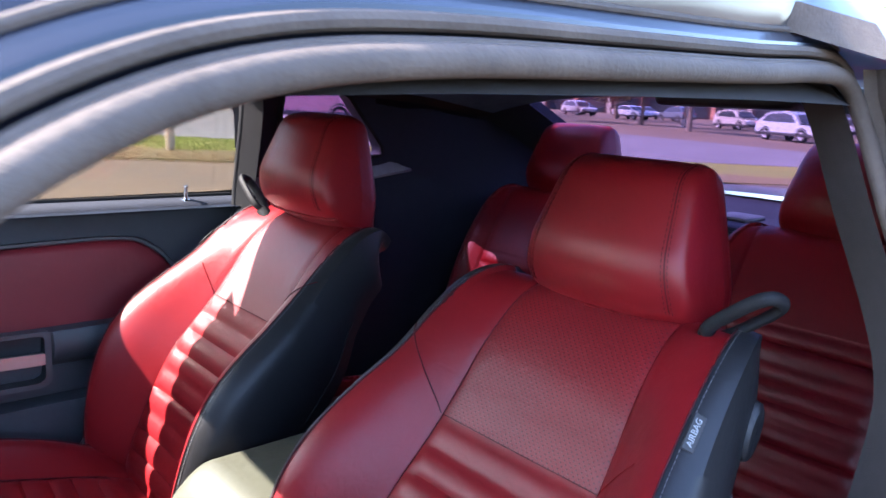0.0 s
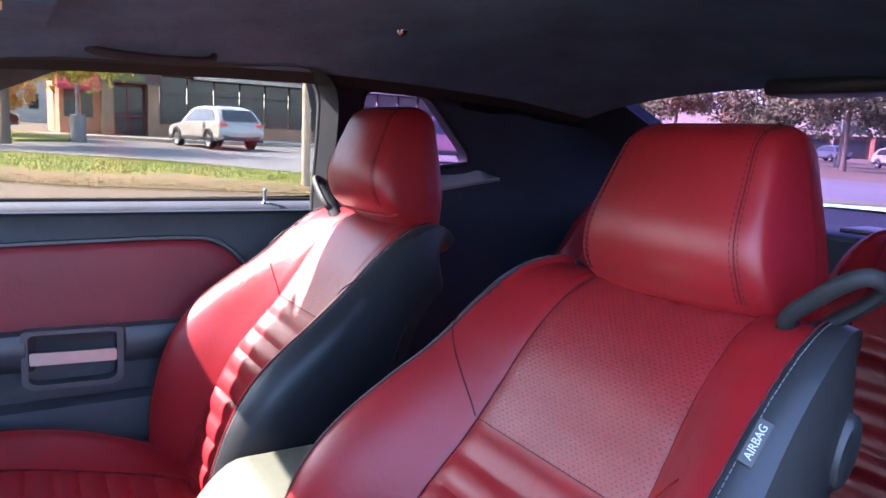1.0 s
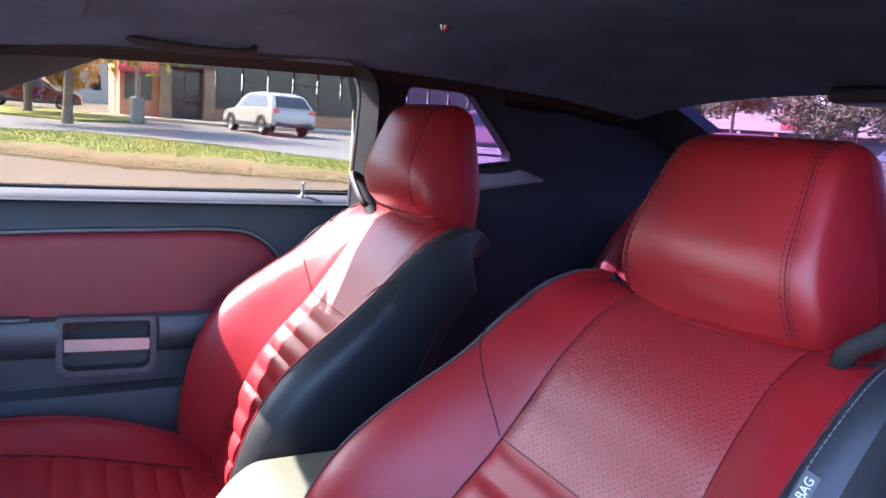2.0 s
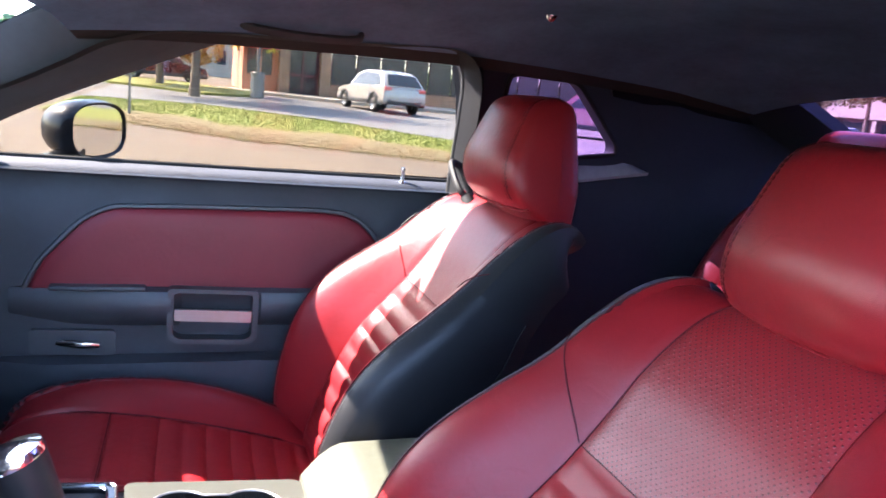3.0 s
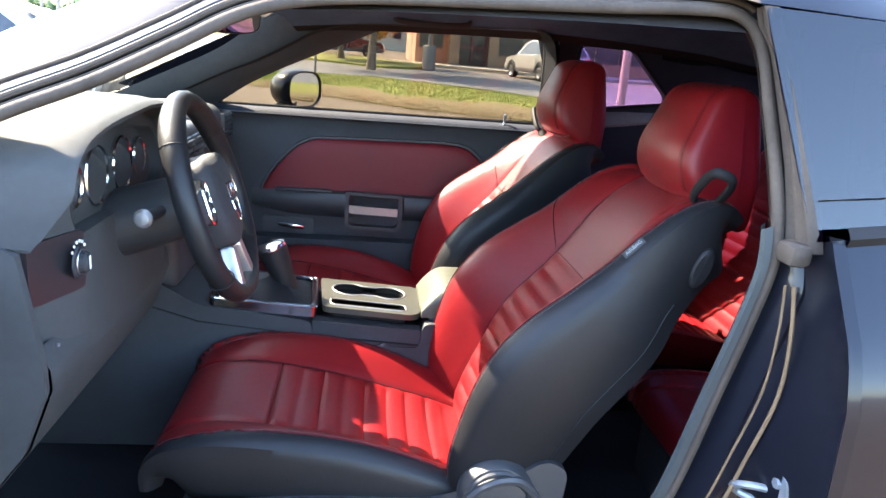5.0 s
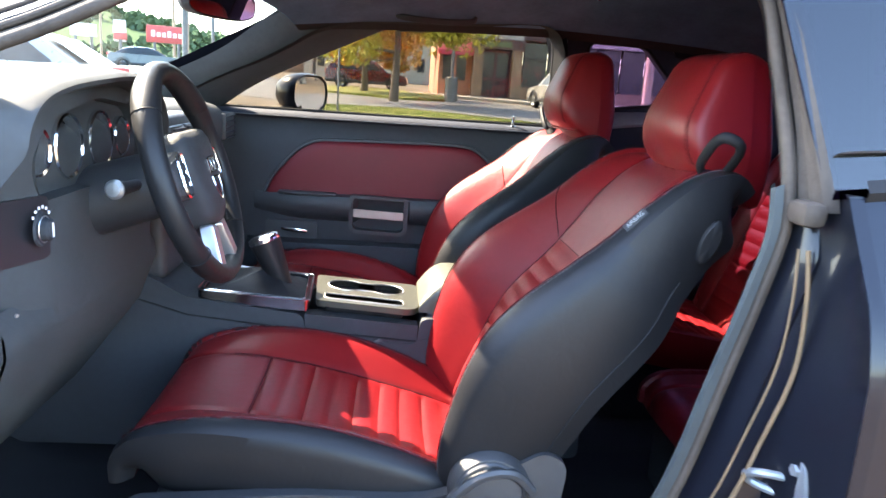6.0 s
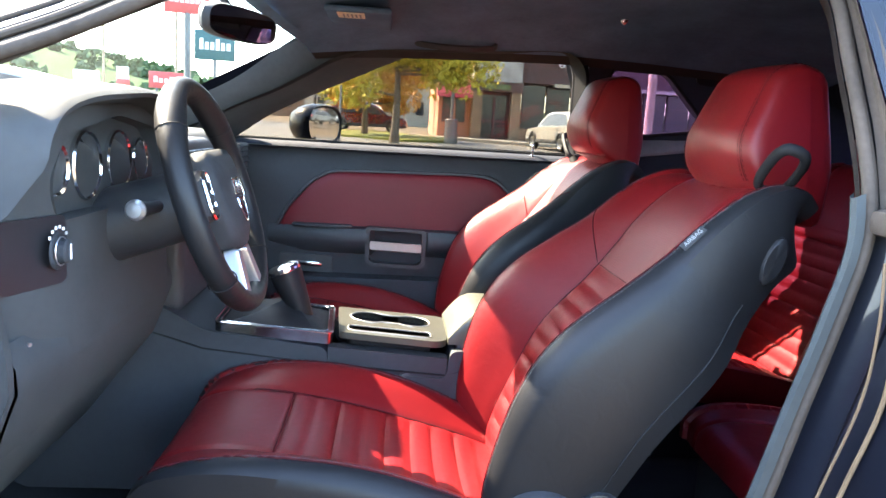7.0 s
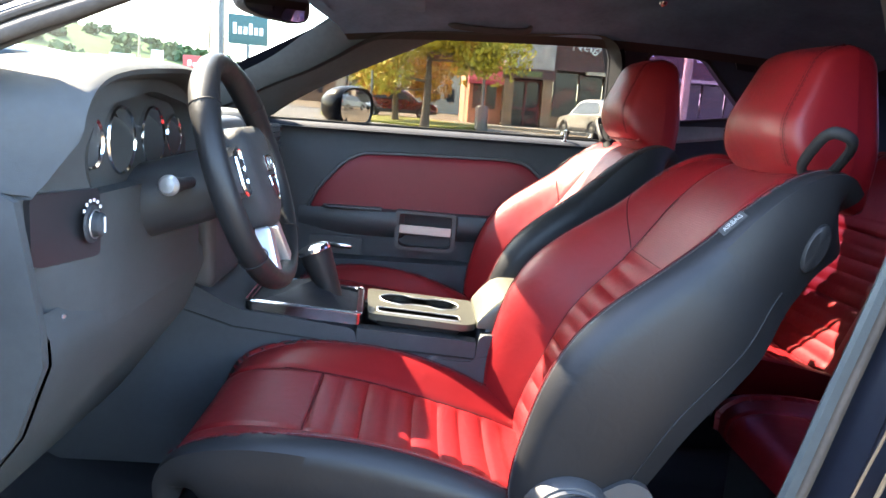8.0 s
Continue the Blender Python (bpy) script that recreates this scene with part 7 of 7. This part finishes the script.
def tree(x, y, h, r, mat, label, seed, n=2600, leaf=0.13, trunk=0.14, low=0.32, spread=1.0):
    rng = np.random.default_rng(seed)
    z0 = gz(x)
    root = thing("tree", (x, y, z0), label, "tree", "trees")
    bm = bmesh.new()
    top = Vector((x + rng.uniform(-0.2, 0.2), y + rng.uniform(-0.2, 0.2), z0 + h * 0.8))
    base = Vector((x, y, z0 - 0.05))
    pts = [base.lerp(top, f) + Vector((0.08 * math.sin(5 * f + seed), 0.08 * math.cos(4 * f + seed), 0)) * f for f in [i / 8 for i in range(9)]]
    tube(bm, pts, [trunk * (1.25 - f) if f > 0.08 else trunk * 1.5 for f in [i / 8 for i in range(9)]], 10)
    centers = []
    for k in range(11):
        f = float(low + (0.78 - low) * rng.uniform(0.1, 1))
        a = 2 * math.pi * (k / 11 + rng.uniform(-0.05, 0.05))
        st = base.lerp(top, f)
        L = float(r * rng.uniform(0.55, 1.0) * (1.15 - 0.5 * f))
        en = st + Vector((math.cos(a) * L, math.sin(a) * L, L * rng.uniform(0.05, 0.6)))
        mid = st.lerp(en, 0.5) + Vector((0, 0, -0.06 * L))
        tube(bm, [st, mid, en], [trunk * 0.42, trunk * 0.25, trunk * 0.08], 6)
        centers.append((tuple(en), r * rng.uniform(0.28, 0.45)))
        centers.append((tuple(mid.lerp(en, 0.4)), r * rng.uniform(0.22, 0.36)))
    for k in range(6):
        centers.append((tuple(top + Vector((rng.uniform(-0.4, 0.4) * r, rng.uniform(-0.4, 0.4) * r, rng.uniform(-0.3, 0.4) * r))), r * 0.4))
    part("trunk", bm, M_BARK, root)
    me = leaf_cloud(centers, n, leaf, seed)
    me.materials.append(mat)
    cr = new("crown", me)
    cr.parent = root
    cr.matrix_parent_inverse = Matrix.Translation((-x, -y, -z0))
    return root


tree(27.0, 0.2, 6.0, 3.5, M_LEAFY, "street tree with yellow autumn leaves", 3, n=15000, leaf=0.095, trunk=0.15, low=0.34)
tree(34.2, 1.6, 5.4, 3.0, M_LEAFO, "young tree with orange and yellow leaves", 8, n=12000, leaf=0.10, trunk=0.14, low=0.28)
tree(40.5, -2.2, 6.0, 2.2, M_LEAFY, "small yellow tree beside the restaurant", 12, n=1500, leaf=0.13)
tree(37.6, -42.9, 8.0, 3.6, M_LEAFG, "thin car park tree with dull leaves", 21, n=5200, leaf=0.15)
tree(32.5, -49.4, 7.5, 3.6, M_LEAFG, "thin car park tree with dull leaves", 22, n=5200, leaf=0.15)
tree(50.0, -48.0, 9.5, 4.6, M_LEAFG, "broad car park tree with brownish green leaves", 23, n=8000, leaf=0.17)
tree(24.4, -42.7, 7.5, 3.4, M_LEAFG, "broad car park tree with brownish green leaves", 24, n=6500, leaf=0.16)
tree(16.0, -52.0, 9.0, 4.4, M_LEAFG, "broad car park tree with brownish green leaves", 25, n=7000, leaf=0.17)
for tx, ty, th, tr, sd in ((44.0, -62.0, 10.5, 4.8, 41), (33.0, -66.0, 10.0, 4.6, 42), (58.0, -56.0, 10.0, 4.8, 43), (66.0, -50.0, 11.0, 5.2, 44), (24.0, -72.0, 10.5, 5.0, 45)):
    tree(tx, ty, th, tr, M_LEAFB, "tall car park tree with rusty brown leaves", sd, n=7000, leaf=0.19, trunk=0.17)
tree(62.0, 7.0, 6.5, 3.0, M_LEAFG, "dark evergreen behind the street", 31, n=1500, leaf=0.2)

# verge: grass tufts and fallen leaves
rng = np.random.default_rng(5)
vs, fs = [], []
for i in range(22000):
    y = rng.uniform(-11, 3.1)
    x = rng.uniform(near(y) + 0.4, far(y) - 0.1)
    if x < litter(y) + rng.normal(0, 0.25):
        continue
    z = gz(x) + 0.012
    a = rng.uniform(0, math.pi)
    hgt, w = rng.uniform(0.020, 0.060), rng.uniform(0.006, 0.016)
    k = len(vs)
    vs += [(x - w * math.cos(a), y - w * math.sin(a), z), (x + w * math.cos(a), y + w * math.sin(a), z), (x + rng.uniform(-0.03, 0.03), y + rng.uniform(-0.03, 0.03), z + hgt)]
    fs.append((k, k + 1, k + 2))
me = bpy.data.meshes.new("grass_tuft")
me.from_pydata(vs, [], fs)
me.materials.append(basic("grass_blade", (0.160, 0.180, 0.015), 0.8, col2=(0.105, 0.140, 0.013), scale=0.5))
tagged(new("grass_tuft", me), "short sunlit grass blades on the verge", "grass", kind="stuff")
vs, fs = [], []
for i in range(6000):
    y = rng.uniform(-11, 3.1)
    edge = near(y)
    x = edge + abs(rng.normal(0, 1.2)) - 0.5
    s, a = rng.uniform(0.015, 0.035), rng.uniform(0, math.pi)
    z = gz(x) + (0.024 if x > edge else 0.010)
    k = len(vs)
    c, d = math.cos(a) * s, math.sin(a) * s
    vs += [(x - c, y - d, z), (x + d * 0.6, y - c * 0.6, z + 0.015), (x + c, y + d, z + 0.005), (x - d * 0.6, y + c * 0.6, z + 0.01)]
    fs.append((k, k + 1, k + 2, k + 3))
me = bpy.data.meshes.new("fallen_leaf")
me.from_pydata(vs, [], fs)
me.materials.append(basic("dry_leaf", (0.16, 0.095, 0.03), 0.9, col2=(0.12, 0.07, 0.022), scale=2.0))
tagged(new("fallen_leaf", me), "dry brown leaves along the verge edge", "leaves", kind="stuff")


# ---------------- posts, poles and signs
def post(name, x, y, h, r, mat, label, cat, base=None):
    z = gz(x)
    root = thing(name, (x, y, z), label, cat)
    bm = bmesh.new()
    tube(bm, [(x, y, z - 0.05), (x, y, z + h * 0.5), (x, y, z + h)], [r, r * 0.96, r * 0.9], 12)
    part("shaft", bm, mat, root)
    if base:
        bm = bmesh.new()
        lathe(bm, [(base[0], -0.05), (base[0], base[1] - 0.04), (base[0] - 0.04, base[1]), (r, base[1])], (x, y, z), (0, 0, 1), 18)
        part("footing", bm, M_METAL, root, "dark round footing")
    return root


post("utility_pole", 12.7, -4.75, 8.0, 0.085, M_POLE, "weathered wooden pole on the verge", "pole")
post("sign_post", 16.45, 1.54, 1.75, 0.03, M_METAL, "thin dark sign post in the grass", "post")
post("lamp_post", 30.5, -2.25, 7.0, 0.07, M_METAL, "dark lamp post on a round footing", "lamp post", (0.28, 1.05))
post("utility_pole", 66.5, 18.5, 12.0, 0.13, M_POLE, "distant wooden utility pole", "pole")
post("utility_pole", 69.0, 20.4, 12.0, 0.13, M_POLE, "distant wooden utility pole", "pole")
post("utility_pole", 80.0, 31.0, 11.0, 0.13, M_POLE, "distant wooden utility pole", "pole")
post("lamp_post", 29.7, -51.1, 6.5, 0.12, M_POLE, "pale lamp post between parked cars", "lamp post", (0.3, 0.6))


def sign(x, y, zc, w, h, mat, label, az, bars=0, post_r=0.12, barmat=None, two=False):
    """A board facing back along the azimuth az (degrees from +x), on one or two posts."""
    z = gz(x)
    root = thing("street_sign", (x, y, z), label, "sign")
    a = radians(az)
    f = Vector((-math.cos(a), -math.sin(a), 0))
    sd = Vector((-math.sin(a), math.cos(a), 0))
    m = Matrix(((*sd, 0), (*f, 0), (0, 0, 1, 0), (0, 0, 0, 1))).transposed()
    m.translation = (x, y, z + zc)
    bm = bmesh.new()
    box(bm, -w / 2, w / 2, -0.12, 0.12, -h / 2, h / 2, 0.04, 2, m)
    board = part("board", bm, mat, root)
    for o in ((-w * 0.3, w * 0.3) if two else (0,)):
        bm = bmesh.new()
        p = Vector((x, y, z)) + sd * o
        tube(bm, [p - Vector((0, 0, 0.05)), p + Vector((0, 0, zc - h / 2 + 0.05))], post_r, 10)
        part("post", bm, M_METAL, root)
    for k in range(bars):
        bm = bmesh.new()
        bw = w * 0.8 / bars
        x0 = w * 0.4 - bw * (k + 1)
        box(bm, x0 + bw * 0.12, x0 + bw * 0.85, 0.12, 0.16, -h * 0.16, h * (0.22 if k % 3 == 0 else 0.10), 0.01, 1, m)
        part("letter_bar", bm, barmat or M_SIGNW, board, "pale raised bar")


sign(52.0, 12.9, 5.0, 2.7, 2.0, M_SIGNT, "dark teal board sign with a pale mark", 13, bars=6)
sign(56.4, 16.0, 8.6, 3.2, 2.2, M_SIGNR, "faded red pylon sign with pale bars", 15, bars=7, post_r=0.2)
sign(58.0, 21.3, 2.6, 0.9, 1.6, M_SIGNW, "white and red roadside sign", 20, bars=0)
sign(57.8, 21.2, 2.2, 0.95, 0.5, M_SIGNR, "red panel sign below a white one", 20, bars=0)
sign(60.0, 18.4, 2.6, 3.0, 1.3, M_SIGNR, "pinkish red roadside board", 17, bars=6, two=True)
sign(63.0, 26.0, 2.6, 2.0, 1.0, M_SIGNW, "pale two-post roadside board", 22, bars=0, two=True)


# ---------------- houses and the shopping row
def house(x, y, w, d, h, yaw, wall, roofm, label):
    root = thing("house", (0, 0, 0), label, "house", "far houses")
    bm = bmesh.new()
    box(bm, -w / 2, w / 2, -d / 2, d / 2, -0.3, h)
    part("wall", bm, wall, root, smooth=False)
    bm = bmesh.new()
    e = 0.35
    v = [bm.verts.new(p) for p in ((-w / 2 - e, -d / 2 - e, h), (w / 2 + e, -d / 2 - e, h), (w / 2 + e, d / 2 + e, h), (-w / 2 - e, d / 2 + e, h), (-w / 2 - e, 0, h + d * 0.42), (w / 2 + e, 0, h + d * 0.42))]
    for f in ((0, 1, 5, 4), (2, 3, 4, 5), (0, 4, 3), (1, 2, 5), (3, 2, 1, 0)):
        bm.faces.new([v[i] for i in f])
    part("roof", bm, roofm, root, smooth=False)
    for k in (-0.3, 0.0, 0.3):
        bm = bmesh.new()
        box(bm, k * w - 0.4, k * w + 0.4, -d / 2 - 0.05, -d / 2 + 0.02, 1.0, 2.2)
        part("window", bm, M_WIN, root, smooth=False)
        bm = bmesh.new()
        box(bm, -w / 2 - 0.05, -w / 2 + 0.02, k * d * 0.8 - 0.35, k * d * 0.8 + 0.35, 1.0, 2.2)
        part("window", bm, M_WIN, root, smooth=False)
    root.matrix_world = pose(x, y, gz(x), 0, 0, yaw)


M_SIDING = basic("tan_siding", (0.45, 0.40, 0.31), 0.8, var=0.12)
M_SHING = basic("grey_shingles", (0.13, 0.12, 0.115), 0.9, var=0.25, scale=3)
house(72, -1.2, 9, 7, 3.6, 12, M_SIDING, M_SHING, "tan sided house with a grey gable roof")
house(76, 4.5, 8, 7, 3.2, -20, M_CREAM, M_SHING, "pale house with a grey roof")
house(95, 14, 14, 9, 3.5, 10, M_BRICK, M_SHING, "low brick house far down the street")


def shop_row():
    root = thing("shop_row", (0, 0, 0), "long low shopping row with a pale fascia", "building")
    W = 96
    for nm, x0, x1, z0, z1, mat in (("wall", 0.6, 14, -1, 3.4, M_DARKB), ("fascia", 0.0, 14, 3.4, 7.4, M_CREAM), ("roof", 0.2, 14, 7.4, 7.6, M_FRAME)):
        bm = bmesh.new()
        box(bm, x0, x1, -W / 2, W / 2, z0, z1)
        part(nm, bm, mat, root, smooth=False)
    for k in range(17):
        y = -W / 2 + 3 + k * 5.6
        bm = bmesh.new()
        box(bm, -0.3, 0.3, y - 0.28, y + 0.28, -0.5, 3.2)
        part("column", bm, M_PINK if k % 2 else M_CREAM, root, smooth=False)
        bm = bmesh.new()
        box(bm, 0.5, 0.6, y + 0.8, y + 4.6, 0.3, 2.8)
        part("shop_window", bm, M_WIN, root, smooth=False)
    for y, m2 in ((3, M_SIGNR), (-14, M_SIGNT), (24, M_SIGNW)):
        bm = bmesh.new()
        box(bm, -0.12, 0.0, y - 1.9, y + 1.9, 3.9, 6.6, 0.03)
        part("shop_sign", bm, m2, root)
    root.matrix_world = pose(76, -104, gz(76) - 0.2, 0, 0, -56)


shop_row()

# ---------------- car park behind
for i, (x, y, yaw, m2, lab, kd) in enumerate((
        (52.0, -66.0, 160, M_WCAR, "white crossover in the car park", "suv"), (46.0, -67.6, 165, M_SCAR, "silver sedan in the car park", "sedan"), (44.5, -74.0, -20, M_DCAR, "dark blue pickup-sized car in the car park", "suv"),
        (29.5, -59.0, 152, M_WCAR, "white wagon in the car park", "suv"), (17.1, -41.5, 155, M_SCAR, "grey crossover near the exit", "suv"), (36.0, -72.0, 150, M_DCAR, "dark sedan in the far row", "sedan"),
        (50.0, -76.0, 150, M_SCAR, "silver sedan in the far row", "sedan"), (24.0, -66.0, 140, M_WCAR, "white sedan in the far row", "sedan"), (58.0, -62.0, 155, M_SCAR, "silver crossover in the far row", "suv"),
        (64.0, -58.0, 160, M_DCAR, "dark blue crossover in the far row", "suv"), (22.6, -13.2, 62, M_ROSE, "rose red crossover on the access road", "suv"), (47.0, 15.8, -70, M_DCAR, "dark blue car on the far street", "sedan"),
        (40.0, -78.0, 150, M_WCAR, "white crossover in the far row", "suv"), (33.0, -80.0, 150, M_SCAR, "silver sedan in the far row", "sedan"), (27.0, -78.0, 150, M_DCAR, "dark crossover in the far row", "suv"),
        (56.0, -72.0, 152, M_DCAR, "dark sedan in the far row", "sedan"), (18.5, -70.0, 148, M_SCAR, "silver crossover in the far row", "suv"), (12.0, -66.0, 146, M_DCAR, "dark crossover in the far row", "suv"), (62.0, -68.0, 155, M_WCAR, "white sedan in the far row", "sedan"),
        (7.9, 5.75, 98, M_SCAR, "silver sedan parked ahead of the coupe", "sedan"))):
    vehicle("parked_car" if kd == "sedan" else "parked_suv", (x, y), yaw, m2, lab, kd)

# ---------------- wooded hill at the skyline
bm = bmesh.new()
rows = []
for i in range(61):
    a = radians(-75 + 150 * i / 60)
    r = []
    for k in range(13):
        f = k / 12
        rad = 330 + 260 * f
        top = 30 * math.exp(-((math.degrees(a) - 30) / 16) ** 2) + 9
        z = top * math.sin(math.pi / 2 * min(1, f * 1.3)) * (1 + 0.10 * noise.noise(Vector((i * 0.5, k * 0.7, 1.0)))) + 2.5 * noise.noise(Vector((i * 1.9, k * 1.7, 3.0))) * f
        r.append(Vector((rad * math.cos(a), rad * math.sin(a), 0.5 + max(0, z))))
    rows.append(r)
grid(bm, rows)
tagged(part("backdrop_hill", bm, M_HILL, None), "hazy wooded hill on the skyline", "hill", kind="structure")
vs_c = []
rng = np.random.default_rng(9)
for i in range(420):
    a = radians(rng.uniform(-70, 60))
    f = rng.uniform(0.0, 0.95)
    rad = 330 + 260 * f
    top = 30 * math.exp(-((math.degrees(a) - 30) / 16) ** 2) + 9
    vs_c.append(((rad * math.cos(a), rad * math.sin(a), top * math.sin(math.pi / 2 * min(1, f * 1.3)) + 2), rng.uniform(4, 8)))
me = leaf_cloud(vs_c, 60000, 1.9, 77)
me.name = "far_woods"
# leaf colour paled to match the hill, painted haze included
me.materials.append(basic("hazed_far_leaves", (0.105, 0.140, 0.075), 1.0, spec=0.0, var=0.3, scale=0.05))
tagged(new("far_woods", me), "far autumn woods over the hill", "woods", kind="stuff")
